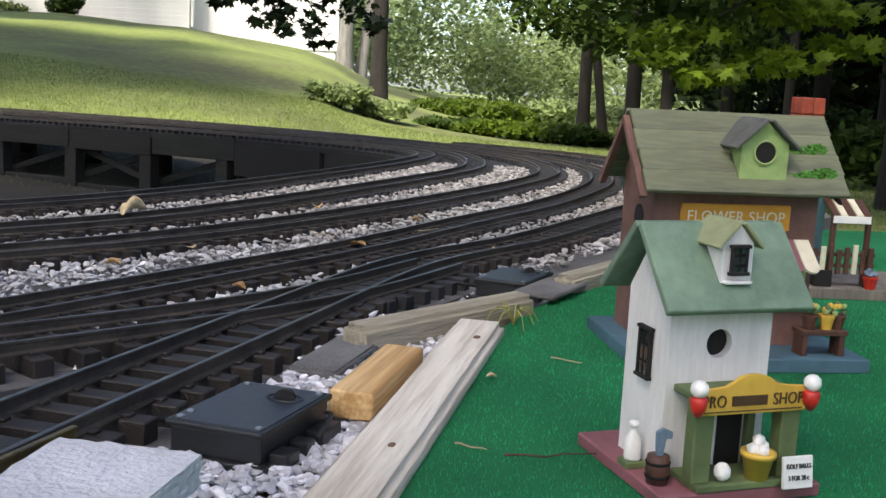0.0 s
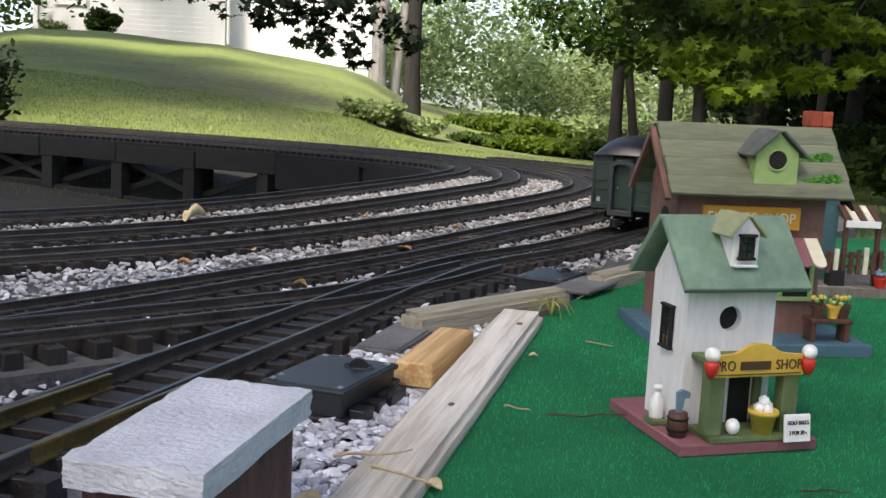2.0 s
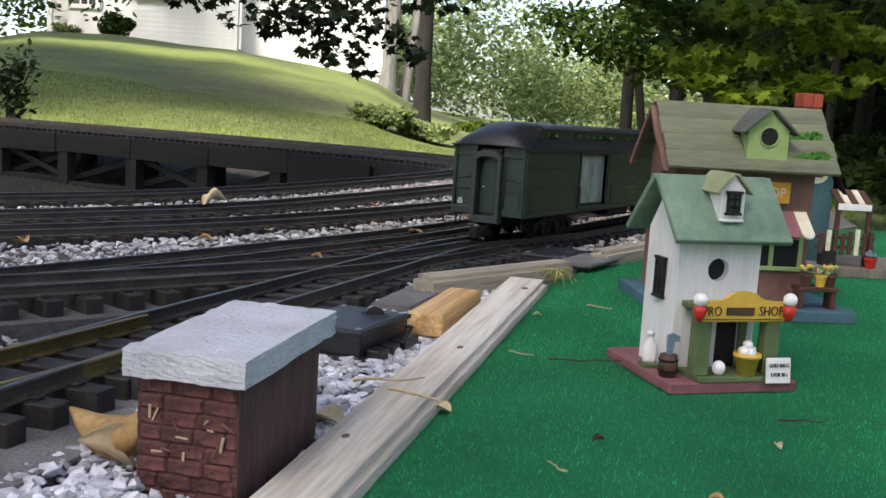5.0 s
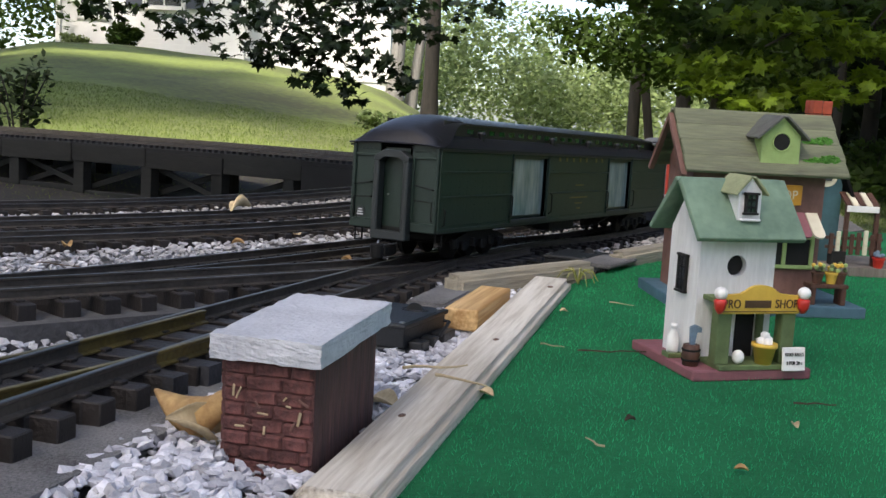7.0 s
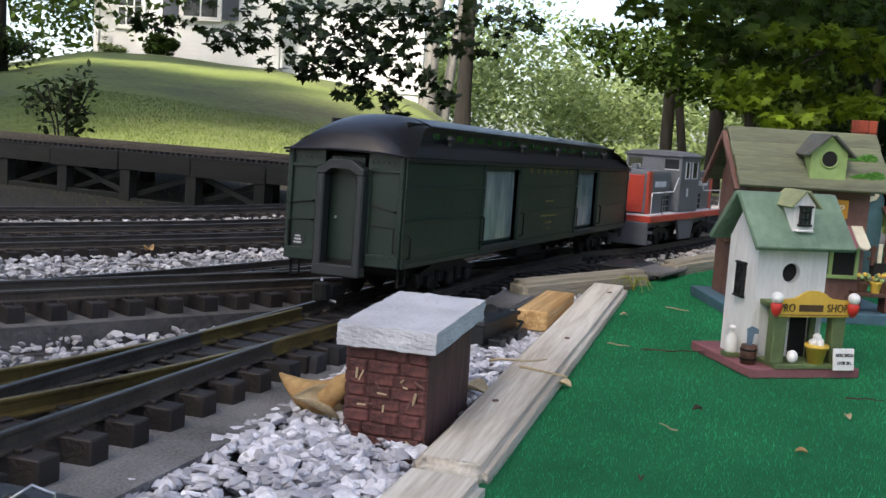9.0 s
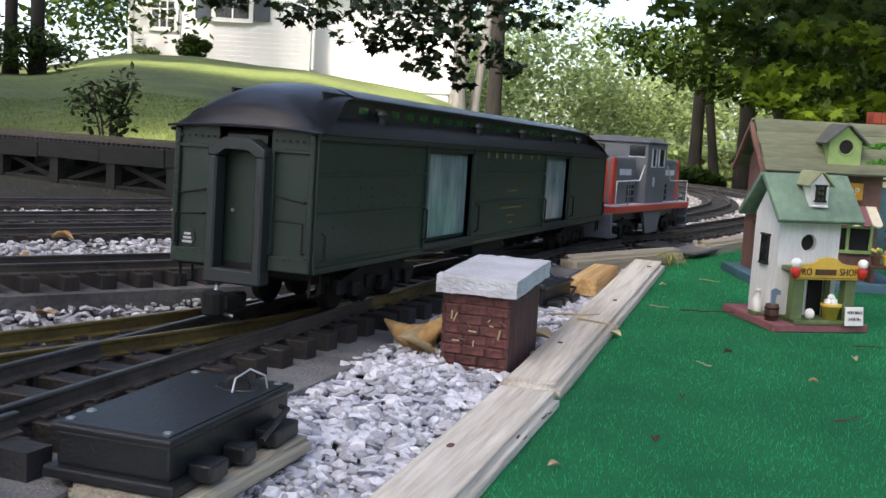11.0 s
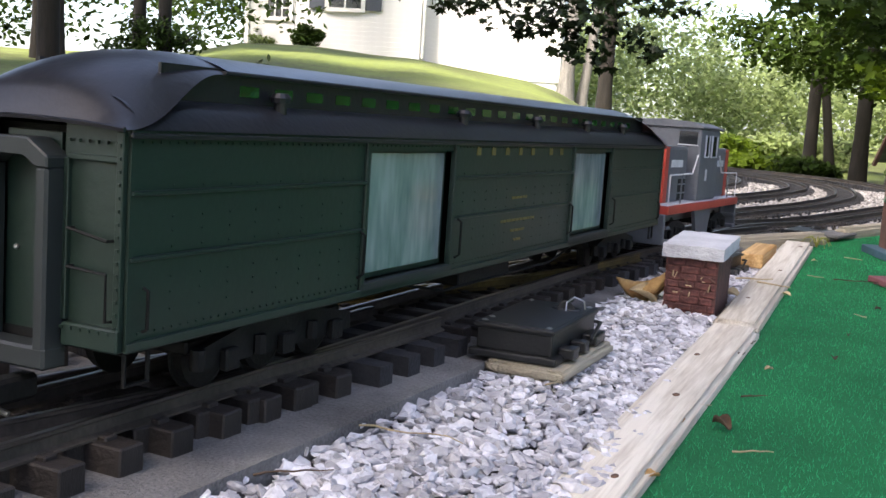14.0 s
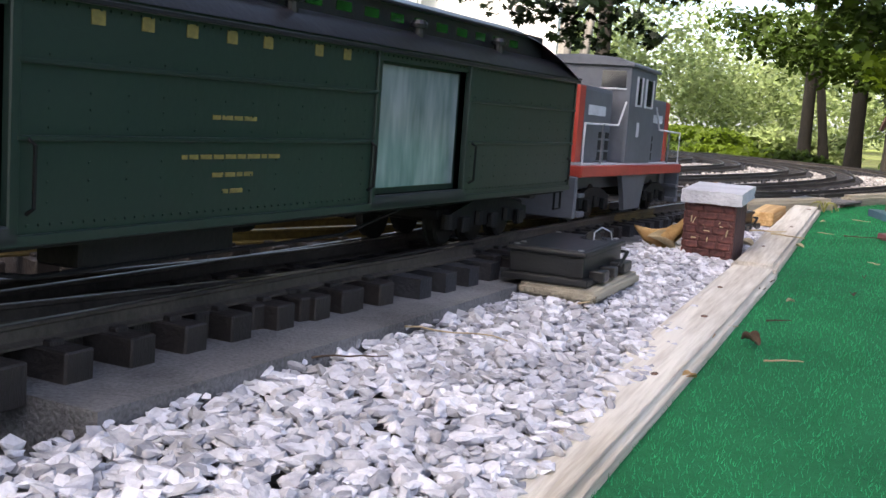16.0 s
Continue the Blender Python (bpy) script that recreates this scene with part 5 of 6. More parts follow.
        part("pilot", box(0.084, 0.005, 0.03, None, 0.001), "loco_grey", th, at=pose(0, e * (L + 0.0025), 0.006))
        part("coupler", box(0.009, 0.022, 0.009, None, 0.0014), "black_iron", th, at=pose(0, e * (L + 0.012), 0.02))
        bogie(0.085, th, e * 0.1, 2)
    cab = part("cab", box(0.083, 0.088, 0.078, None, 0.003, seg=2), "loco_grey", th, "grey cab", at=pose(0, 0, D + 0.001))
    part("cab_roof", prism([(-0.044, 0), (0.044, 0), (0.044, 0.002), (0.03, 0.0068), (0, 0.0085), (-0.03, 0.0068), (-0.044, 0.002)], 0.094, None, 0.0006), "loco_grey", cab, at=pose(0, -0.047, 0.0776))
    for sx in (-1, 1):
        for y, ww in ((-0.016, 0.024), (0.018, 0.016)):
            w = part("cab_window", box(0.0012, ww, 0.022), "dark_glass", cab, at=pose(sx * 0.0416, y, 0.048))
            for q in (-1, 1):
                part("window_frame", box(0.002, 0.0014, 0.024), "concrete", w, at=pose(sx * 0.0004, q * ww / 2, -0.001))
            part("window_frame", box(0.002, ww, 0.0014), "concrete", w, at=pose(sx * 0.0004, 0, -0.0012))
        part("number_bar", box(0.0006, 0.007, 0.012), "concrete", cab, at=pose(sx * 0.0418, 0.012, 0.022))
    for e in (-1, 1):
        for x in (-0.027, 0.027):
            w = part("cab_window", box(0.02, 0.0012, 0.014), "dark_glass", cab, at=pose(x, e * 0.0442, 0.06))
            part("window_frame", box(0.022, 0.002, 0.0012), "concrete", w, at=pose(0, e * 0.0004, -0.001))
    part("horn", tube([(0.02, 0.05, 0.062), (0.02, 0.036, 0.062)], 0.0035, 8, None, 0.0015), "steel", cab)
    return th


car, loco = baggage_car(), locomotive()


def s_at(x, y):
    return S5[np.argmin(np.hypot(T5[:, 0] - x, T5[:, 1] - y))]


# ---- house on the bank ----
def clapboards(th, L, H, m, step=0.105):
    """Lapped siding boards on a wall."""
    wall = part("wall", box(L, 0.1, H, Matrix.Translation((0, 0.07, 0))), "siding", th, at=m)
    data = None
    for k in range(int(H / step)):
        if data is None:
            ob = part("siding_board", box(L, 0.03, step, Matrix.Rotation(radians(8), 4, "X")), "siding", wall)
            data = ob.data
        else:
            ob = new("siding_board", data)
            ob.parent = wall
        ob.matrix_basis = pose(0, 0.006, k * step)
    return wall


def sash_window(parent, w, h, m, cols, rows, shutters=True):
    win = part("window", box(w, 0.05, h), "dark_glass", parent, at=m)
    for sx in (-1, 1):
        part("window_frame", box(0.09, 0.09, h + 0.1), "house_trim", win, at=pose(sx * (w / 2 + 0.045), -0.02, -0.05))
        if shutters:
            part("shutter", box(0.36, 0.05, h + 0.08), "shutter", win, at=pose(sx * (w / 2 + 0.28), -0.02, -0.04))
    for z in (-0.09, h):
        part("window_frame", box(w + 0.18, 0.09, 0.09), "house_trim", win, at=pose(0, -0.02, z))
    for i in range(1, cols):
        part("glazing_bar", box(0.03, 0.03, h), "house_trim", win, at=pose(-w / 2 + w * i / cols, -0.03, 0))
    for j in range(1, rows):
        part("glazing_bar", box(w, 0.03, 0.035), "house_trim", win, at=pose(0, -0.034, h * j / rows))
    return win


def house(m):
    th = thing("house", m, "white clapboard house with shuttered windows on the bank", "house")
    clapboards(th, 4.0, 2.7, pose(-5.3, 0, -0.1))
    part("wall", box(3.98, 3.4, 2.7), "siding", th, at=pose(-5.3, 1.85, -0.1))
    clapboards(th, 3.1, 2.45, pose(-1.72, 0.5, -0.35))
    part("wall", box(3.08, 3.0, 2.45), "siding", th, at=pose(-1.72, 2.12, -0.35))
    part("foundation", box(3.2, 0.2, 0.5), "concrete", th, at=pose(-1.72, 0.62, -0.8))
    part("foundation", box(4.1, 0.2, 0.5), "concrete", th, at=pose(-5.3, 0.12, -0.55))
    for x, y, h in ((-7.3, -0.02, 2.7), (-3.29, -0.02, 2.7), (-0.16, 0.48, 2.45)):
        part("corner_board", box(0.1, 0.1, h), "house_trim", th, at=pose(x, y, -0.1 if h > 2.6 else -0.35))
    part("downspout", tube([(-3.18, -0.02, 2.5), (-3.18, -0.02, 0.0)], 0.035, 8), "house_trim", th)
    part("eave_board", box(3.5, 0.5, 0.16), "house_trim", th, at=pose(-1.6, 0.35, 2.1))
    part("eave_board", box(4.4, 0.5, 0.16), "house_trim", th, at=pose(-5.3, -0.1, 2.6))
    part("roof", prism([(-0.35, 0), (1.9, 1.3), (4.0, 0)], 3.6), "shingle", th, at=pose(0.2, 0.1, 2.26, 0, 0, 90))
    part("roof", prism([(-0.35, 0), (2.0, 1.4), (4.3, 0)], 4.5), "shingle", th, at=pose(-3.05, -0.35, 2.76, 0, 0, 90))
    sash_window(th, 0.5, 0.75, pose(-6.55, -0.04, 0.75), 3, 4, False)
    part("door", box(0.75, 0.05, 1.2), "house_trim", th, at=pose(-6.55, -0.03, -0.1))
    sash_window(th, 0.75, 1.1, pose(-5.0, -0.04, 1.02), 2, 2)
    return th


house(pose(-2.74, 23.4, 1.3, 0, 0, 3))


# ---- trees and undergrowth ----
MAPLE = [(0, -0.5), (0.05, -0.1), (0.3, -0.22), (0.26, -0.05), (0.5, 0.08), (0.3, 0.14), (0.34, 0.3), (0.14, 0.24), (0, 0.55), (-0.14, 0.24), (-0.34, 0.3), (-0.3, 0.14), (-0.5, 0.08), (-0.26, -0.05), (-0.3, -0.22), (-0.05, -0.1)]
OVAL = [(0, -0.5), (0.24, -0.1), (0.18, 0.25), (0, 0.5), (-0.18, 0.25), (-0.24, -0.1)]
KITE = [(0, -0.5), (0.3, 0.05), (0, 0.5), (-0.3, 0.05)]


def leaves(name, blobs, count, size, shape, mat, parent=None, seed=1, droop=0.5, label="", clump=0.0, singles=0):
    """A crown of single leaves scattered through ellipsoid clumps (x, y, z, rx, ry, rz), thicker towards their outside."""
    rg = np.random.default_rng(seed)
    b = np.array(blobs, float)
    wgt = b[:, 3] * b[:, 4] * b[:, 5]
    wgt = wgt ** 0.67 / (wgt ** 0.67).sum()
    pick = rg.choice(len(b), count, p=wgt)
    v = rg.normal(size=(count, 3))
    v /= np.linalg.norm(v, axis=1)[:, None]
    r = rg.random(count) ** 0.45
    if clump:
        k = max(3, int(count / 14))
        sub = rg.normal(size=(k, 3))
        sub /= np.linalg.norm(sub, axis=1)[:, None]
        sub *= (rg.random(k) ** 0.4)[:, None]
        v = sub[rg.integers(0, k, count)] + rg.normal(size=(count, 3)) * clump
        r = np.ones(count)
    c = b[pick, :3] + v * r[:, None] * b[pick, 3:]
    s = size * rg.uniform(0.6, 1.3, count)
    nrm = rg.normal(size=(count, 3)) * 0.55 + np.array([0, -0.25, 1.0])
    nrm /= np.linalg.norm(nrm, axis=1)[:, None]
    tip = rg.normal(size=(count, 3)) + np.array([0, 0, -droop])
    tip -= (tip * nrm).sum(1)[:, None] * nrm
    tip /= np.linalg.norm(tip, axis=1)[:, None]
    side = np.cross(tip, nrm)
    loose = []
    if singles:
        # the leaves nearest to the railway are pieces of their own on one mesh
        lf = bmesh.new()
        lf.faces.new([lf.verts.new((q[0], q[1], -abs(q[0]) * 0.35 - max(q[1], 0) * 0.25)) for q in shape])
        data = bpy.data.meshes.new("leaf")
        lf.to_mesh(data)
        lf.free()
        data.materials.append(M[mat + "_one"])
        order = np.argsort(c[:, 1])
        for k in order[:singles]:
            ob = new("leaf", data)
            loose.append(ob)
            m = Matrix((side[k], tip[k], nrm[k])).transposed().to_4x4()
            m.translation = c[k]
            ob.matrix_basis = m @ Matrix.Scale(float(s[k]), 4)
        k = order[singles:]
        c, s, nrm, tip, side = c[k], s[k], nrm[k], tip[k], side[k]
        count = len(k)
    sh = np.array(shape)
    n = len(sh)
    bend = -np.abs(sh[:, 0]) * 0.35 - np.maximum(sh[:, 1], 0) * 0.25
    P = c[:, None] + s[:, None, None] * (side[:, None] * sh[None, :, :1] + tip[:, None] * sh[None, :, 1:2] + nrm[:, None] * bend[None, :, None])
    P = P.reshape(-1, 3)
    me = bpy.data.meshes.new(name)
    me.vertices.add(len(P))
    me.vertices.foreach_set("co", P.ravel())
    me.loops.add(count * n)
    me.loops.foreach_set("vertex_index", np.arange(count * n))
    me.polygons.add(count)
    me.polygons.foreach_set("loop_start", np.arange(count) * n)
    me.polygons.foreach_set("loop_total", np.full(count, n))
    me.update(calc_edges=True)
    me.materials.append(M[mat])
    ob = new(name, me)
    if parent:
        ob.parent = parent
    for lf in loose:
        lf.parent = ob
    if label:
        ob["label"] = label
    return ob


def trunk_bm(h, r, lean=(0, 0), seed=0, limbs=(), r_top=None):
    rg = random.Random(seed)
    pts = []
    n = 14
    for i in range(n + 1):
        u = i / n
        pts.append((lean[0] * u + 0.25 * r * rg.uniform(-1, 1) * u, lean[1] * u + 0.25 * r * rg.uniform(-1, 1) * u, h * u))
    bm = bmesh.new()
    rr = [r * (1.35 if i == 0 else 1.0) * (1 - 0.5 * i / n) for i in range(n + 1)]
    rings = []
    for p, q in zip(pts, rr):
        rings.append([bm.verts.new((p[0] + q * math.cos(k * math.pi / 6) * rg.uniform(0.92, 1.06), p[1] + q * math.sin(k * math.pi / 6) * rg.uniform(0.92, 1.06), p[2])) for k in range(12)])
    for a, b in zip(rings, rings[1:]):
        for k in range(12):
            bm.faces.new((a[k], a[(k + 1) % 12], b[(k + 1) % 12], b[k]))
    bm.faces.new(rings[-1])
    for z, dx, dy, dz, lr in limbs:
        p0 = Vector((lean[0] * z / h, lean[1] * z / h, z))
        tube([p0, p0 + Vector((dx * 0.4, dy * 0.4, dz * 0.55)), p0 + Vector((dx, dy, dz))], lr, 7, bm, lr * 0.3)
    return bm


def tree(x, y, h, r, crown, n, size, leaf, bark, label, seed=0, shape=KITE, lean=(0, 0), limbs=None, droop=0.5, clump=0.0):
    z = float(ground_z(x, y)) - 0.05
    th = thing("tree", pose(x, y, z), label, "tree")
    rg = random.Random(seed)
    if limbs is None:
        limbs = [(h * rg.uniform(0.45, 0.85), rg.uniform(-1, 1) * 1.4, rg.uniform(-1, 1) * 1.4, rg.uniform(0.5, 1.4), r * 0.35) for _ in range(5)]
    part("trunk", trunk_bm(h, r, lean, seed, limbs), bark, th, smooth=True)
    if n:
        leaves("crown", crown, n, size, shape, leaf, th, seed, droop, clump=clump)
    return th


tree(-1.16, 14.0, 8.0, 0.1, [(0, 0, 6.2, 2.8, 2.5, 1.9), (-1.3, 0.5, 5.0, 1.5, 1.4, 1.0), (1.4, 0, 4.8, 1.4, 1.4, 0.9)], 5000, 0.12, "leaf_shaded", "bark", "dark-barked tall tree standing on the bank", 3)
tree(-2.56, 22.2, 8.5, 0.16, [(0, 0, 7.2, 3, 3, 2.2)], 3000, 0.16, "leaf_mid", "bark_pale", "pale-barked forked tree beside the house", 5, lean=(0.4, 0), limbs=[(1.7, 0.5, 0, 1.6, 0.07), (2.4, -0.6, 0, 1.7, 0.06)])
tree(-2.25, 22.6, 8.0, 0.11, [(0.4, 0, 7.2, 2.6, 2.6, 2)], 2000, 0.16, "leaf_mid", "bark_pale", "pale-barked leaning tree beside the house", 6, lean=(0.9, 0))
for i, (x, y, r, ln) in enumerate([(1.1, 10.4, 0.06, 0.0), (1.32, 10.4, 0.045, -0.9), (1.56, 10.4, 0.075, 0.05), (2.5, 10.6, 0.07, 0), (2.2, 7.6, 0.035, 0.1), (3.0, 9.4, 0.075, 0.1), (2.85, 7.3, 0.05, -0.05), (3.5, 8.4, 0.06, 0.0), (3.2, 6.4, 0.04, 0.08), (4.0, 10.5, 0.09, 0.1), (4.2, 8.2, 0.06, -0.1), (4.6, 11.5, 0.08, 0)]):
    tree(x, y, 6.5, r, [(0, 0, 4.4, 1.5, 1.4, 1.5), (0.4, 0.3, 2.6, 1.1, 1.1, 0.8)], 1500, 0.11, "leaf_shaded", "bark", "slender dark woodland tree in deep shade", 20 + i, lean=(ln, 0))
for i, (x, y, r) in enumerate([(-8.92, 13.0, 0.085), (-8.66, 13.1, 0.075), (-7.38, 13.0, 0.085), (-7.02, 13.0, 0.095), (-9.6, 12.5, 0.1), (-8.3, 14.6, 0.05)]):
    tree(x, y, 7.5, r, [(0, 0, 6.0, 2.0, 2.0, 1.6)], 2600, 0.16, "leaf_shaded", "bark", "dark-barked tree at the lawn's far side", 50 + i)

# low foliage of the middle distance behind the shops
understorey_tree = tree(1.55, 8.6, 5.0, 0.05, [(-0.2, 0, 1.9, 1.0, 0.8, 0.55), (-1.0, 0.2, 2.5, 0.8, 0.7, 0.55), (0.6, 0, 1.5, 0.8, 0.7, 0.45), (0.1, 0, 2.9, 1.3, 1, 0.7), (1.6, -0.3, 1.9, 0.9, 0.7, 0.7), (-0.45, -0.1, 1.25, 0.35, 0.4, 0.25)], 7000, 0.075, "leaf_mid", "bark", "leafy understorey tree with gaps of bright sky", 81, OVAL, clump=0.3)
tree(2.9, 7.0, 5.0, 0.06, [(0, 0, 1.7, 1.2, 0.8, 0.8), (0.9, 0, 1.1, 0.9, 0.8, 0.6), (-0.8, 0.2, 2.2, 0.8, 0.7, 0.6), (0.3, 0, 2.6, 1.4, 1, 0.6), (1.9, 0.4, 1.6, 1.1, 0.9, 1.0)], 9000, 0.075, "leaf_shaded", "bark", "dense dark understorey tree in deep shade", 82, OVAL, clump=0.35)
understorey = leaves("low_bough", [(0.6, 8.6, 0.82, 0.35, 0.4, 0.13), (0.95, 8.6, 0.72, 0.4, 0.4, 0.16), (1.3, 8.6, 0.66, 0.35, 0.4, 0.18), (1.65, 8.6, 0.66, 0.35, 0.4, 0.22), (2.0, 8.6, 0.62, 0.4, 0.4, 0.26), (0.35, 8.7, 0.98, 0.3, 0.3, 0.12), (1.1, 8.6, 0.98, 0.7, 0.4, 0.13)], 5200, 0.07, OVAL, "leaf_mid", understorey_tree, 83, 0.6, clump=0.22)
tagged(understorey, kind="stuff")
understorey.matrix_basis = understorey_tree.matrix_basis.inverted()
# maple with bright low boughs behind the flower shop
# its overhead crown is unseen, spread over the yard to shade the boughs
maple = tree(1.95, 5.0, 4.5, 0.06, [(0, 0, 2.9, 1.3, 1.2, 0.6), (-1.7, -2.5, 3.5, 1.2, 1.0, 0.4), (-0.6, -2.6, 3.3, 1.2, 1.0, 0.4), (0.5, -2.2, 3.5, 1.3, 1.2, 0.5)], 9000, 0.2, "leaf_bright", "bark", "maple with bright yellow-green low boughs", 91, MAPLE, limbs=[(1.6, -1.1, -1.1, -0.8, 0.014), (1.8, -0.7, -1.0, -0.9, 0.012), (2.2, -1.0, -0.8, -0.9, 0.016)], droop=0.9)
tagged(leaves("bough", [(-1.3, -1.1, 0.66, 0.13, 0.15, 0.045), (-1.12, -1.1, 0.6, 0.16, 0.2, 0.045), (-0.85, -1.05, 0.66, 0.2, 0.2, 0.05), (-0.62, -1.0, 0.72, 0.14, 0.2, 0.045), (-1.2, -1.0, 0.74, 0.26, 0.2, 0.05), (-0.75, -1.05, 0.83, 0.25, 0.2, 0.05), (-1.0, -1.05, 0.9, 0.3, 0.2, 0.05)], 640, 0.072, MAPLE, "leaf_bright", maple, 93, 0.7, singles=240), kind="stuff")
# upper bough of the same maple: darker leaf colour stands for shade
tagged(leaves("upper_bough", [(-1.2, -0.7, 0.82, 0.35, 0.2, 0.06), (-1.1, -0.7, 0.95, 0.45, 0.3, 0.06), (-0.7, -0.7, 1.0, 0.4, 0.3, 0.07), (-1.1, -0.6, 1.08, 0.5, 0.4, 0.07), (-0.3, -0.6, 1.05, 0.4, 0.3, 0.06), (-1.55, -0.9, 0.98, 0.26, 0.25, 0.05), (-1.7, -0.8, 1.1, 0.3, 0.25, 0.06), (-1.35, -0.8, 0.9, 0.22, 0.2, 0.05)], 1250, 0.075, MAPLE, "leaf_mid", maple, 97, 0.7), kind="stuff")
# maple over the trestle whose dark boughs hang into view
# its high crown is unseen, enlarged to throw shade on the lawn
maple = tree(-4.7, 6.6, 6.0, 0.085, [(0, 0, 4.4, 2.2, 2.0, 1.0), (1.0, -0.6, 3.8, 1.4, 1.2, 0.6)], 6000, 0.12, "leaf_shaded", "bark", "maple with dark leafy boughs hanging over the trestle", 92, MAPLE, limbs=[(2.6, 4.1, -3.5, -1.75, 0.02), (2.8, 3.7, -3.4, -1.8, 0.018), (3.0, 0.8, 0.4, 0.6, 0.04)], droop=1.2)
bough_z = float(ground_z(-4.7, 6.6)) - 0.05
hanging_bough = leaves("bough", [(x + 4.7, y - 6.6, z - bough_z, a, b, c) for x, y, z, a, b, c in [
    (-0.52, 3.1, 0.36, 0.12, 0.12, 0.05), (-0.44, 3.1, 0.31, 0.05, 0.06, 0.04), (-0.72, 3.1, 0.43, 0.15, 0.15, 0.04), (-0.36, 3.1, 0.4, 0.1, 0.12, 0.04), (-0.3, 3.1, 0.36, 0.05, 0.08, 0.03),
    (-0.95, 3.15, 0.5, 0.14, 0.12, 0.04), (-1.2, 3.15, 0.54, 0.12, 0.12, 0.03), (-0.6, 3.15, 0.52, 0.5, 0.3, 0.05), (-0.5, 3.15, 0.6, 0.6, 0.3, 0.05), (-0.55, 3.1, 0.45, 0.2, 0.15, 0.05)]],
    950, 0.048, MAPLE, "leaf_shaded", maple, 94, 1.2, singles=290)
tagged(hanging_bough, kind="stuff")


def bush(x, y, rx, rz, n, size, leaf, label, seed, name="bush", shape=OVAL, sub=6, h0=0.0):
    z = float(ground_z(x, y))
    th = thing(name, pose(x, y, z), label, "bush")
    rg = random.Random(seed)
    tw = bmesh.new()
    for k in range(7):
        a = k * 0.9
        tube([(0.02 * math.cos(a), 0.02 * math.sin(a), -0.03), (0.3 * rx * math.cos(a), 0.3 * rx * math.sin(a), rz * 0.7), (0.75 * rx * math.cos(a), 0.75 * rx * math.sin(a), rz * 1.4)], 0.012 * rx + 0.004, 5, tw, 0.003)
    part("stem", tw, "bark", th)
    blobs = [(0, 0, rz * 0.9 + h0, rx * 0.8, rx * 0.8, rz * 0.8)] + [(rg.uniform(-0.7, 0.7) * rx, rg.uniform(-0.6, 0.6) * rx, rz * rg.uniform(0.4, 1.5) + h0, rx * 0.4, rx * 0.4, rz * 0.45) for _ in range(sub)]
    leaves("foliage", blobs, n, size, shape, leaf, th, seed)
    return th


bush(-8.38, 22.4, 0.46, 0.3, 3600, 0.07, "leaf_mid", "clipped round green bush against the house", 101, sub=2)
bush(-9.5, 22.6, 0.35, 0.18, 700, 0.08, "leaf_pale", "small pale bush by the house corner", 102)
bush(-1.12, 9.3, 0.3, 0.12, 1600, 0.06, "leaf_pale", "pale leafy shrub growing on the bank", 103)
bush(-0.78, 9.6, 0.3, 0.1, 1600, 0.07, "leaf_pale", "green shrub at the foot of a tree", 104)
for i, (x, y, rx, rz, lf) in enumerate([(-0.2, 10.4, 0.4, 0.06, "leaf_mid"), (0.2, 10.2, 0.42, 0.09, "leaf_bright"), (0.6, 10.0, 0.4, 0.1, "leaf_bright"), (0.98, 9.8, 0.36, 0.11, "leaf_mid"), (0.6, 13.6, 0.7, 0.18, "leaf_bright"), (1.4, 13.2, 0.7, 0.25, "leaf_pale"), (0.1, 14.4, 0.8, 0.15, "leaf_bright")]):
    bush(x, y, rx, rz, 2200, 0.085, lf, "sunlit yellow-green undergrowth at the wood's edge", 110 + i)
for i, (x, y, rx, rz) in enumerate([(2.4, 6.2, 0.5, 0.2), (3.2, 6.9, 0.6, 0.25), (2.0, 8.6, 0.6, 0.2), (3.0, 9.2, 0.8, 0.3), (4.2, 7.2, 0.8, 0.3)]):
    bush(x, y, rx, rz, 1500, 0.08, "leaf_mid", "low shaded undergrowth in the wood", 130 + i)
bush(-2.62, 5.35, 0.2, 0.26, 420, 0.05, "leaf_shaded", "straggly dark shrub beside the trestle", 140, sub=8)
bush(-8.6, 10.6, 0.9, 0.5, 1800, 0.09, "leaf_shaded", "dark shrub at the lawn's far side", 141)
bush(-7.0, 12.9, 0.8, 0.35, 1500, 0.09, "leaf_mid", "dark green shrub among trunks", 142)

# far woods beyond the bank: one belt paled for haze, one darkened for shade
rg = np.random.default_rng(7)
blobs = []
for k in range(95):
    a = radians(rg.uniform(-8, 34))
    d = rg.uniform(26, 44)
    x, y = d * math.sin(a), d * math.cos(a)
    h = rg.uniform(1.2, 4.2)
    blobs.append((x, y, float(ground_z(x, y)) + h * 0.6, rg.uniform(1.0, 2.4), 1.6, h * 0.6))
tagged(leaves("far_woods", blobs, 100000, 0.17, KITE, "leaf_pale", None, 201), "distant woods, haze put into their pale leaf colour", "woods", kind="stuff")
blobs = []
for k in range(60):
    a = radians(rg.uniform(11, 75))
    d = rg.uniform(13, 24)
    x, y = d * math.sin(a), d * math.cos(a)
    h = rg.uniform(3.0, 9)
    blobs.append((x, y, float(ground_z(x, y)) + h * 0.5, rg.uniform(0.8, 1.7), 1.4, h * 0.5))
tagged(leaves("dark_woods", blobs, 80000, 0.34, KITE, "leaf_shaded", None, 202), "woods behind the shops, deep shade put into the leaf colour", "woods", kind="stuff")
blobs = []
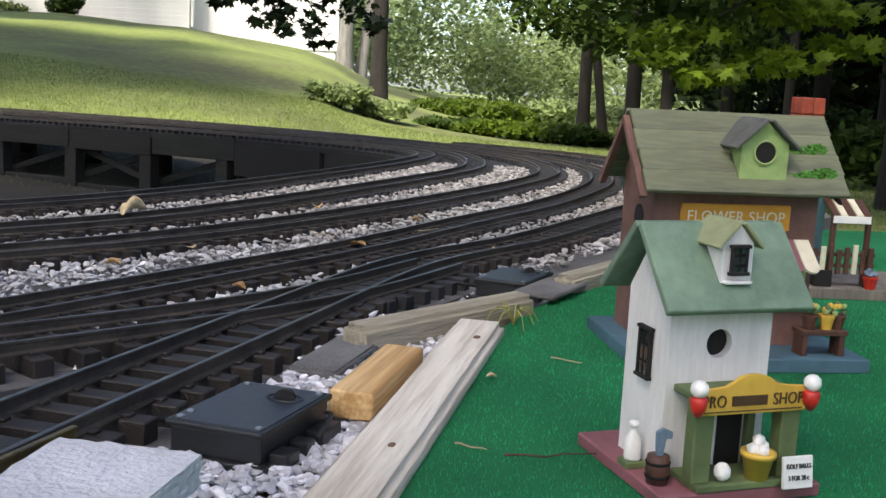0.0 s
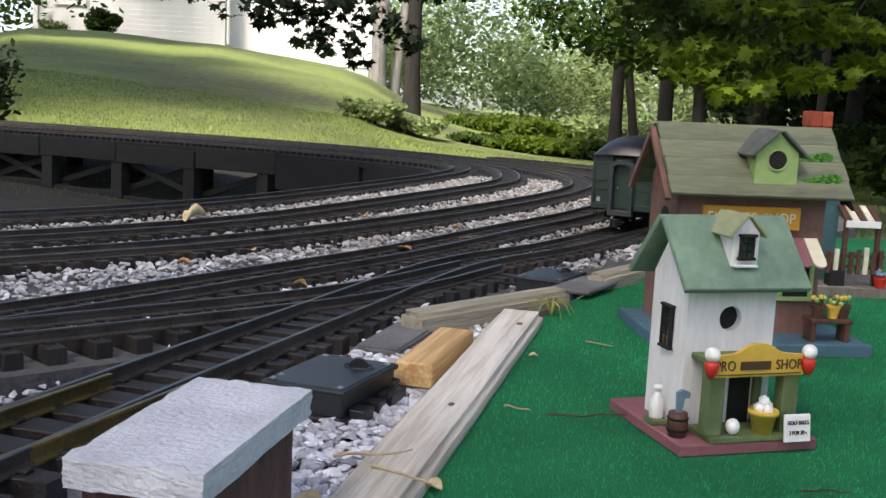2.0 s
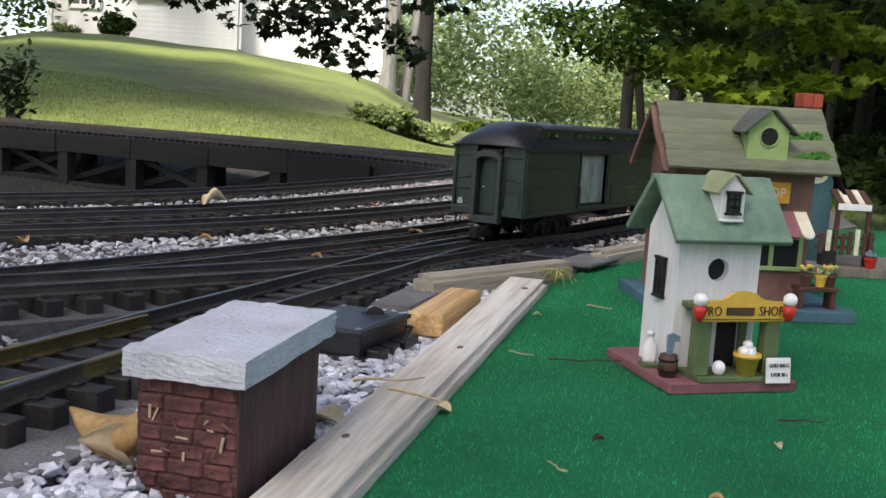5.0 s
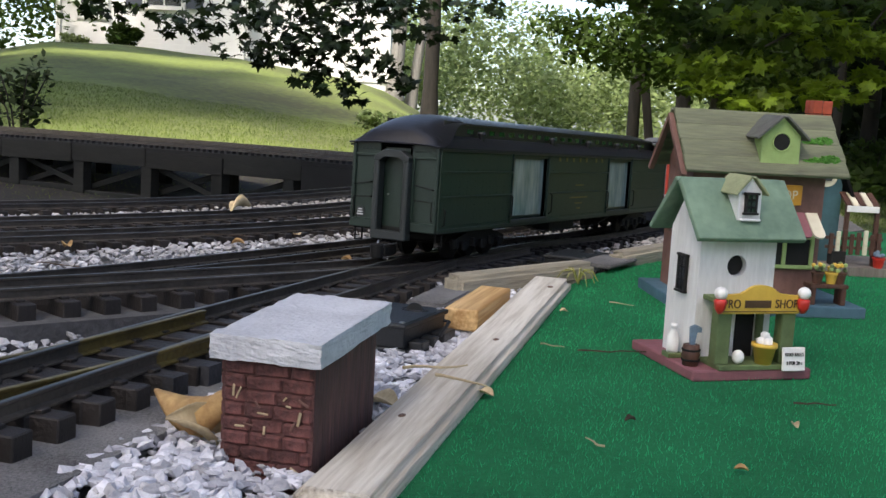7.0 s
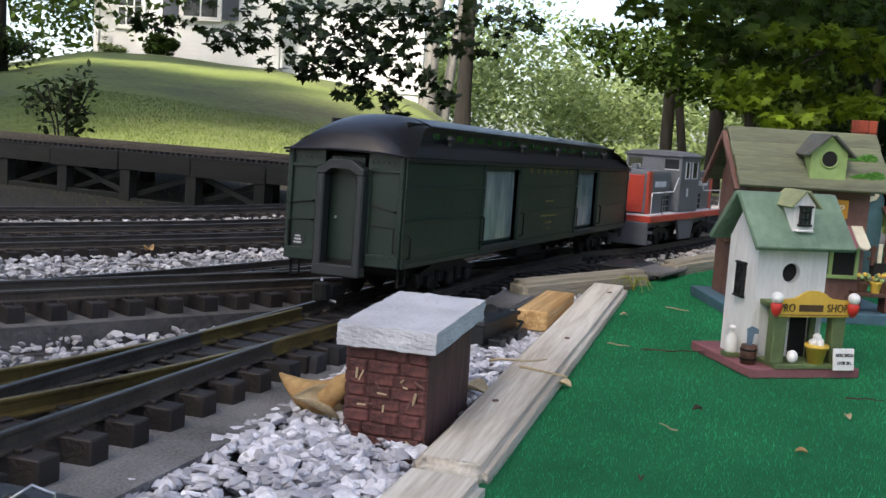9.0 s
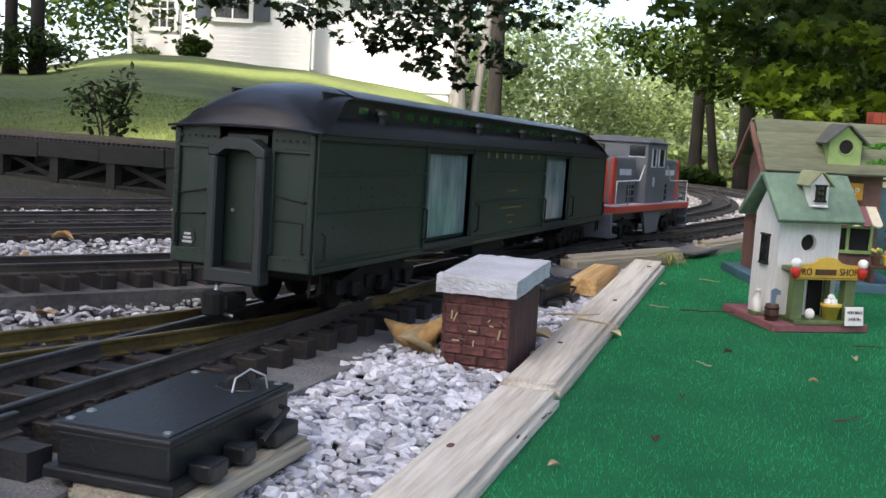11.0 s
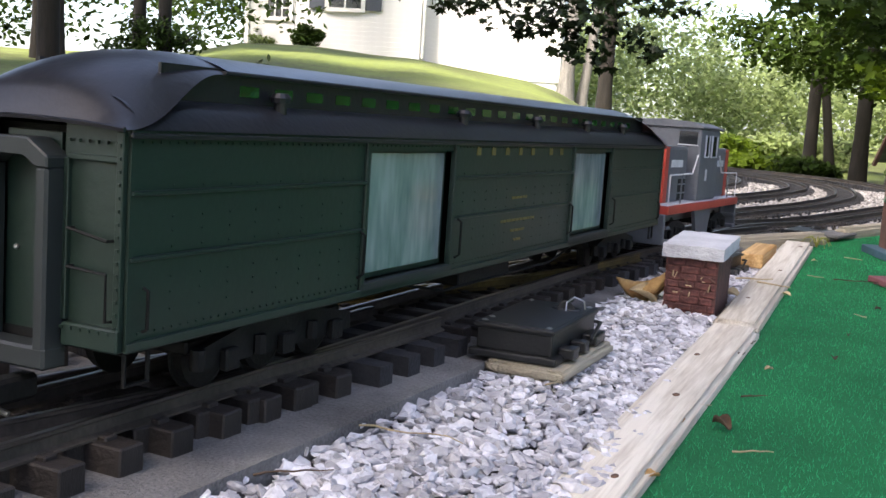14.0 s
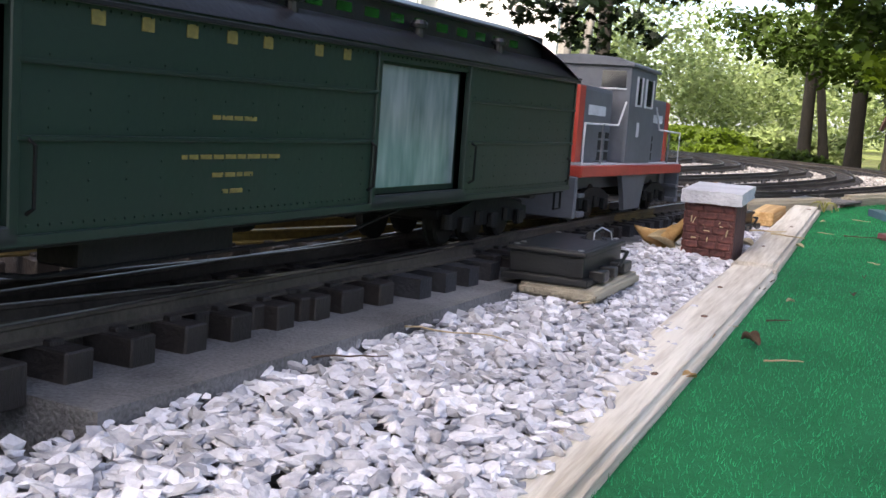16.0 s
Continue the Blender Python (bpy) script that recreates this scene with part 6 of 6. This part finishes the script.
for k in range(50):
    a = radians(rg.uniform(-75, -21))
    d = rg.uniform(20, 34)
    x, y = d * math.sin(a), d * math.cos(a)
    h = rg.uniform(3.0, 8)
    blobs.append((x, y, float(ground_z(x, y)) + h * 0.5, rg.uniform(1, 2), 1.6, h * 0.5))
tagged(leaves("side_woods", blobs, 60000, 0.19, KITE, "leaf_mid", None, 203), "leafy woods at the side of the lawn", "woods", kind="stuff")
blobs = []
for k in range(60):
    a = radians(rg.uniform(75, 285))
    d = rg.uniform(9, 18)
    x, y = d * math.sin(a), d * math.cos(a)
    h = rg.uniform(4.0, 9)
    blobs.append((x, y, -0.3 + h * 0.5, 1.8, 1.8, h * 0.5))
# leaf layer out of view, added to throw shade on the wood
tagged(leaves("wood_canopy", [(1.2 + 0.95 * (k % 5), 3.4 + 1.2 * (k // 5), 5.4 + 0.4 * (k % 3), 1.0, 1.1, 0.5) for k in range(35)], 26000, 0.36, KITE, "leaf_shaded", None, 205), "unseen leaf layer added to shade the wood", "woods", kind="stuff")
# another unseen leaf layer, placed so its shade falls on the lawn's left
tagged(leaves("side_canopy", [(-10.0 + 1.1 * (k % 5), 2.5 + 1.2 * (k // 5), 5.4 + 0.4 * (k % 3), 1.0, 1.1, 0.5) for k in range(30)], 30000, 0.3, KITE, "leaf_shaded", None, 206), "unseen leaf layer added to shade the lawn's left side", "woods", kind="stuff")
# woods behind the camera, never in view, added to enclose the garden
tagged(leaves("woods_behind", blobs, 12000, 0.4, KITE, "leaf_shaded", None, 204), "unseen leafy woods added behind the garden", "woods", kind="stuff")


# unseen tall maple, added behind the camera to keep the railway in shade
shade_tree = tree(-1.9, -4.2, 7.0, 0.16, [(0.2, 0.4, 5.6, 2.6, 2.0, 1.7), (1.9, 0.6, 4.6, 1.6, 1.4, 1.0), (-1.4, 0.8, 4.8, 1.7, 1.4, 1.1)], 3400, 0.2, "leaf_shaded", "bark", "unseen tall maple added behind the railway to shade it", 95)
# boughs out of view, added over the trestle to darken it
leaves("bough", [(-1.0, 4.3, 4.4, 1.6, 1.3, 0.4), (-2.6, 4.6, 4.6, 1.5, 1.4, 0.4), (0.1, 4.7, 4.3, 0.7, 0.9, 0.3)], 3400, 0.16, KITE, "leaf_shaded", shade_tree, 96)["kind"] = "stuff"


# grass on the near part of the bank and in the hollow
def grass_field(name, n, area, size, mat, seed, label, zf, keep=None):
    r = np.random.default_rng(seed)
    x, y = r.uniform(area[0], area[1], n), r.uniform(area[2], area[3], n)
    if keep is not None:
        k = keep(x, y)
        x, y = x[k], y[k]
        n = len(x)
    z = zf(x, y)
    a = r.uniform(0, 2 * math.pi, n)
    h = size * r.uniform(0.5, 1.3, n)
    w = size * 0.10
    lx, ly = r.normal(size=n) * 0.45 * h, r.normal(size=n) * 0.45 * h
    P = np.empty((n, 3, 3))
    P[:, 0] = np.c_[x - w * np.cos(a), y - w * np.sin(a), z - 0.1 * h]
    P[:, 1] = np.c_[x + w * np.cos(a), y + w * np.sin(a), z - 0.1 * h]
    P[:, 2] = np.c_[x + lx, y + ly, z + h]
    me = bpy.data.meshes.new(name)
    me.from_pydata(P.reshape(-1, 3).tolist(), [], np.arange(3 * n).reshape(n, 3).tolist())
    me.materials.append(M[mat])
    return tagged(new(name, me), label, "grass", kind="stuff")


grass_field("grass", 110000, (-6, 3, 3.6, 9), 0.02, "grass", 301, "short lawn grass on the bank", ground_z, lambda x, y: (np.abs(x) < 0.5 + 0.62 * y))
grass_field("turf_pile", 260000, (-0.3, 0.6, -0.5, 1.1), 0.0022, "turf_blade", 302, "short pile of the artificial turf", lambda x, y: 0.025 * y,
            lambda x, y: (x > np.interp(y, [q[1] for q in turf_out[:10]], [q[0] for q in turf_out[:10]]) + 0.002) & (x < 0.42 + 0.3 * y))


# ---- crushed stone between and beside the tracks ----
def nearest(lines, P):
    best = np.full(len(P), 9.0)
    for ln in lines:
        q = ln[::3]
        for i in range(0, len(P), 4000):
            d = np.sqrt(((P[i:i + 4000, None] - q[None]) ** 2).sum(-1)).min(1)
            best[i:i + 4000] = np.minimum(best[i:i + 4000], d)
    return best


def stones(name, P, size, mat, seed, label, zf):
    """Angular broken stones as one heap."""
    r = np.random.default_rng(seed)
    bm = bmesh.new()
    bmesh.ops.create_icosphere(bm, subdivisions=1, radius=0.5)
    V = np.array([v.co[:] for v in bm.verts])
    F = np.array([[v.index for v in f.verts] for f in bm.faces])
    bm.free()
    n = len(P)
    kinds = [V * r.uniform(0.55, 1.25, (12, 1)) * r.uniform(0.6, 1.1, (1, 3)) for _ in range(14)]
    kinds = [v * np.array([1, 1, 0.62]) for v in kinds]
    K = np.array(kinds)[r.integers(0, 14, n)]
    q = r.normal(size=(n, 4))
    q /= np.linalg.norm(q, axis=1)[:, None]
    w, x, y, z = q.T
    R = np.stack([1 - 2 * (y * y + z * z), 2 * (x * y - z * w), 2 * (x * z + y * w), 2 * (x * y + z * w), 1 - 2 * (x * x + z * z), 2 * (y * z - x * w), 2 * (x * z - y * w), 2 * (y * z + x * w), 1 - 2 * (x * x + y * y)], -1).reshape(n, 3, 3)
    s = size * r.uniform(0.5, 1.35, n)
    W = np.einsum("nij,nkj->nki", R, K) * s[:, None, None]
    W[:, :, 2] *= 0.6
    W += np.c_[P, zf(P[:, 0], P[:, 1]) + r.uniform(0, 0.45, n) * size][:, None]
    me = bpy.data.meshes.new(name)
    idx = (F[None] + 12 * np.arange(n)[:, None, None]).reshape(-1, 3)
    me.vertices.add(n * 12)
    me.vertices.foreach_set("co", W.reshape(-1))
    me.loops.add(len(idx) * 3)
    me.loops.foreach_set("vertex_index", idx.ravel())
    me.polygons.add(len(idx))
    me.polygons.foreach_set("loop_start", np.arange(len(idx)) * 3)
    me.polygons.foreach_set("loop_total", np.full(len(idx), 3))
    me.polygons.foreach_set("use_smooth", [False] * len(idx))
    me.update(calc_edges=True)
    me.materials.append(M[mat])
    return tagged(new(name, me), label, "gravel", kind="stuff")


def x5(y):
    ys = T5[:, 1]
    k = int(np.argmax(ys))
    return np.interp(y, ys[:k], T5[:k, 0])


def border_x(y):
    return np.interp(y, [-0.62, -0.3, 0.05, 0.24, 0.5, 0.735, 0.9, 1.3], [-0.258, -0.192, -0.12, -0.08, -0.03, 0.007, 0.075, 0.3])


r = np.random.default_rng(11)
y = r.uniform(-0.62, 0.78, 62000)
x = r.uniform(-0.45, 0.02, 62000)
edge = np.interp(y, [-0.6, -0.2, -0.1, 0.1, 0.4, 0.8], [0.07, 0.07, 0.07, 0.069, 0.06, 0.053])
k = (x - x5(y) > edge + r.normal(size=62000) * 0.0035) & (x < border_x(y) - 0.012)
k &= ~((np.abs(x + 0.1255) < 0.024) & (np.abs(y - 0.301) < 0.046))
side_stones = stones("side_gravel", np.c_[x[k], y[k]], 0.0092, "stone", 12, "clean pale crushed stone beside the track", lambda a, b: -0.0055 + 0.012 * np.maximum(b, 0) + np.clip((a - x5(b) - 0.075) * 0.12, 0, 0.004) + lift(b) * np.clip(1 - (a - x5(b) - 0.05) / 0.13, 0, 1) * 0.72)
P = np.c_[r.uniform(-1.3, 0.45, 90000), r.uniform(-0.6, 2.7, 90000)]
nd = nearest([T1, T2, T3, T4, T5, D1, D2, D3], P)
right5 = np.where(P[:, 1] < 0.86, P[:, 0] < x5(P[:, 1]), P[:, 0] < x5(P[:, 1]) + 0.085)
left1 = np.interp(P[:, 1], T1[:, 1][:np.argmax(T1[:, 1])], T1[:, 0][:np.argmax(T1[:, 1])])
inside = right5 & (P[:, 0] > left1 - 0.07) & (np.abs(P[:, 0] + 0.05) < 0.25 + 0.42 * (P[:, 1] + 0.7))
d34 = (np.abs(nearest([T3], P) + nearest([T4], P) - 0.115) < 0.05) & (P[:, 1] < 1.05 + 0.1 * r.normal(size=len(P)))
clean = inside & (nd > 0.045) & d34
stones("bright_gravel", P[clean], 0.0105, "stone", 13, "pale crushed stone between two tracks", lambda a, b: np.full(len(a), -0.002))
dirty = inside & (nd > 0.043) & ~d34
far = dirty & (P[:, 1] > 1.1 + 0.1 * r.normal(size=len(P)))
stones("far_gravel", P[far], 0.010, "stone_far", 16, "brown-grey dusty stone on the far curves", lambda a, b: np.full(len(a), -0.003))
dirty &= ~far
stones("track_gravel", P[dirty], 0.010, "stone_dirty", 14, "dusty crushed stone between the tracks", lambda a, b: np.full(len(a), -0.003))
under = inside & (nd < 0.036) & (nearest([T5, D2, D3], P) > 0.05) & (P[:, 1] < 1.7) & (r.random(len(P)) < 0.55)
stones("sleeper_gravel", P[under], 0.0075, "stone_dirty", 15, "dark crushed stone between the sleepers", lambda a, b: np.full(len(a), -0.0045))

# grey roofing sheet under the near track
lo = int(np.searchsorted(T5[:, 1], -0.3))
hi = int(np.searchsorted(T5[:, 1], 0.5))
line = T5[lo:hi:4]
tagged(part("roadbed_sheet", strip(offset(line, -0.05), offset(line, 0.067), -0.0055, -0.04, True), "roadbed"), "grey mineral roofing sheet under the near track", "roadbed", kind="structure")


# banked ballast that carries the turnout tracks and the far end of the near track
for bank in (D1, D2, D3, T5[hi:int(np.searchsorted(T5[:, 1], 1.3)):4]):
    tagged(part("ballast_bank", strip(offset(bank, -0.052), offset(bank, 0.052), -0.0062, -0.04, True), "ballast"), "dusty grey ballast banked under a track", "gravel", kind="structure")


# moss on the flower shop's roof, in small clumps
for th, pm, sx in MOSS:
    ob = leaves("moss_patch", [(0, 0.004, 0.0001, sx * 0.5, 0.003, 0.0004), (-sx * 0.3, 0.003, 0.0001, sx * 0.4, 0.0015, 0.0003), (sx * 0.2, 0.007, 0.0001, sx * 0.3, 0.002, 0.0003)], 420, 0.003, OVAL, "moss", th, 61, 0.0, "bright green moss patch")
    ob.matrix_basis = pm
    ob["kind"] = "stuff"


# ---- fallen leaves, twigs and litter ----
def curled_leaf(m, size, mat, label, curl=1.0, seed=0, name="dry_leaf"):
    """A dead leaf rolled up at its edges, with thickness."""
    rg = random.Random(seed)
    bm = bmesh.new()
    nu, nv = 8, 10
    grid = []
    for i in range(nv + 1):
        v = i / nv
        w = 0.5 * math.sin(math.pi * (0.08 + 0.9 * v)) ** 0.8
        row = []
        for j in range(nu + 1):
            u = (j / nu - 0.5) * 2
            a = u * curl * 1.6
            x = w * (math.sin(a) / (curl * 1.6) if curl > 0.05 else u)
            z = w * (1 - math.cos(a)) / (curl * 1.6 + 0.01) + 0.12 * curl * math.sin(3 * v) + rg.uniform(-0.015, 0.015)
            row.append(bm.verts.new((x * size, (v - 0.5) * size, z * size)))
        grid.append(row)
    for p, q in zip(grid, grid[1:]):
        for j in range(nu):
            bm.faces.new((p[j], p[j + 1], q[j + 1], q[j]))
    th = part(name, bm, mat, None, "", True, m)
    sol = th.modifiers.new("thickness", "SOLIDIFY")
    sol.thickness = 0.00035
    return tagged(th, label, "leaf", "fallen leaves")


def twig(m, length, r, seed, label="dry brown twig lying in the open", mat="twig"):
    rg = random.Random(seed)
    pts = [(length * (k / 6 - 0.5), length * 0.06 * rg.uniform(-1, 1), r + 0.0006 * rg.random()) for k in range(7)]
    return tagged(part("twig", tube(pts, r, 5, None, r * 0.5), mat, None, "", True, m), label, "twig", "fallen twigs")


curled_leaf(pose(-0.17, 0.292, 0.033, 12, 178, 75), 0.044, "dry_leaf", "large cupped brown dead leaf against the pillar", 1.25, 1)
curled_leaf(pose(-0.168, 0.28, 0.014, 30, -20, 95), 0.026, "dry_pale", "pale curled dead leaf beside the pillar", 1.0, 2)
curled_leaf(pose(-0.405, 1.29, 0.016, 8, -30, -35), 0.036, "dry_pale", "pale folded dead leaf resting on a rail", 1.1, 3)
spots = [(-0.098, 0.352, 0.018, 1), (-0.13, 1.18, 0.018, 0), (-0.33, 0.98, 0.014, 0), (0.02, 1.19, 0.014, 1), (-0.47, 0.87, 0.016, 0), (-0.22, 1.52, 0.018, 0), (-0.56, 0.56, 0.018, 0),
         (-0.42, 0.33, 0.014, 0), (-0.36, 0.6, 0.012, 0), (-0.335, -0.05, 0.014, 0), (-0.6, 0.72, 0.022, 0), (-0.2, 0.9, 0.012, 0), (-0.29, 1.1, 0.012, 1), (-0.08, 1.42, 0.014, 0), (-0.5, 0.26, 0.02, 0)]
for k, (x, y, s, c) in enumerate(spots):
    curled_leaf(pose(x, y, 0.0065 if k else 0.012, random.uniform(-15, 15), random.uniform(-15, 15), random.uniform(0, 360)), s, "dry_pale" if c else "dry_leaf", "crisp brown dead leaf lying on the gravel", random.uniform(0.4, 1.1), 10 + k)
turf_bits = [(-0.05, 0.388, 0.010, "dry_pale"), (-0.142, -0.03, 0.014, "dry_leaf"), (-0.118, -0.022, 0.013, "twig"), (-0.13, 0.02, 0.007, "dry_leaf"), (-0.1, 0.14, 0.007, "twig"), (-0.085, 0.11, 0.006, "dry_pale"), (-0.15, -0.11, 0.008, "dry_leaf"),
             (0.02, 0.36, 0.006, "twig"), (0.06, 0.3, 0.006, "dry_leaf"), (-0.02, 0.24, 0.005, "twig"), (0.1, 0.37, 0.006, "dry_pale"), (-0.04, 0.16, 0.006, "twig"), (0.0, 0.62, 0.006, "dry_pale")]
for k, (x, y, s, mt) in enumerate(turf_bits):
    curled_leaf(on_turf(x, y, random.uniform(0, 360), 0.002), s, mt, "crumpled dead leaf lying on green turf", random.uniform(0.5, 1.2), 40 + k)
for k, (x, y, ln, a) in enumerate([(0.12, 0.41, 0.022, 5), (-0.135, 0.012, 0.026, -12), (-0.098, 0.04, 0.016, 30), (-0.012, 0.505, 0.016, -25), (0.03, 0.5, 0.055, 8), (0.045, 0.66, 0.02, -30), (-0.09, 0.18, 0.016, 70), (0.0, 0.32, 0.014, 120), (0.06, 0.22, 0.02, 40), (-0.105, -0.06, 0.02, 20)]):
    twig(on_turf(x, y, a, 0.0022), ln, 0.0006, 60 + k, "thin dry stem lying on green turf", "dry_pale" if k % 2 else "twig")
for k, (x, y, ln, a) in enumerate([(-0.252, -0.135, 0.05, -8), (-0.292, -0.06, 0.02, 80), (-0.28, -0.2, 0.03, 30), (-0.2, 0.0, 0.045, 70), (-0.205, 0.03, 0.03, -30), (-0.36, 1.05, 0.05, 20), (-0.18, 1.25, 0.04, -40), (-0.42, 0.75, 0.05, 10), (-0.5, 1.0, 0.04, 50), (-0.06, 1.33, 0.05, 60), (-0.55, 0.45, 0.05, 15), (-0.24, 0.62, 0.03, 30)]):
    twig(pose(x, y, 0.0125 if y < 0.1 else 0.0065, 0, random.uniform(-6, 6), a), ln, 0.0005, 80 + k, "thin dry twig lying on the gravel", "twig" if k % 3 else "dry_pale")
# stems caught on the edging board and a grass tuft at its end
twig(on_turf(-0.076, 0.395, 20, 0.0115), 0.035, 0.0009, 120, "dry straw caught on the edging board", "dry_pale")
twig(on_turf(-0.062, 0.372, -35, 0.0115), 0.03, 0.0009, 121, "dry straw caught on the edging board", "dry_pale")
tuft = thing("grass_tuft", on_turf(0.018, 0.755), "small tuft of dry green grass at a board's end", "grass")
for k in range(9):
    a = k * 0.7
    r = 0.012 + 0.003 * (k % 4)
    part("blade", tube([(0, 0, 0), (r * 0.4 * math.cos(a), r * 0.4 * math.sin(a), 0.012), (r * math.cos(a), r * math.sin(a), 0.011), (1.4 * r * math.cos(a), 1.4 * r * math.sin(a), 0.003)], 0.0007, 4, None, 0.0003), "green_dry", tuft)
for k, (x, y) in enumerate([(-0.21, 0.505), (-0.2, 0.83), (-0.235, 0.63), (-0.3, 0.42)]):
    bm = rough_slab(0.007, 0.004, 0.003, 30 + k, 0.0008)
    tagged(part("white_chip", bm, "gloss_white", None, "", False, pose(x, y, 0.005 + 0.006 * (k % 2), 20, 15, 40 * k)), "bright white chip lying among the rails", "chip", "white chips")


# ---- what moves ----
TRAIN = [(7.0, 0.783), (9.0, 0.503), (12.5, 0.013), (13.0, -0.067), (14.0, -0.236), (15.0, -0.412), (16.0, -0.555)]
SPEED = 0.148


def motions():
    ys = T5[:, 1]
    up = slice(0, int(np.argmax(ys)))
    rows_c, rows_l = [], []
    ts, vy = [t for t, _ in TRAIN], [v for _, v in TRAIN]
    ss = [float(np.interp(v, ys[up], S5[up])) for v in vy]
    ts = [0.0, 2.0, 3.5, 5.0] + ts
    ss = [ss[0] + SPEED * (7.0 - q) for q in ts[:4]] + ss
    for t, s in zip(ts, ss):
        rows_c.append((t, ride(s, CAR_L)))
        rows_l.append((t, ride(s + CAR_L + 0.03, 0.34)))
    walk(car, rows_c)
    walk(loco, rows_l)
    # the hanging bough sways down in the wind and back
    sway = [(0.0, 0.0, 0.0), (3.0, 0.0, -0.01), (4.2, -0.01, -0.02), (6.5, -0.07, -0.08), (8.0, -0.11, -0.12), (9.5, -0.07, -0.08), (12.5, 0.03, 0.03), (16.0, 0.03, 0.03)]
    walk(hanging_bough, [(t, Matrix.Translation((x, 0, z))) for t, x, z in sway])


motions()
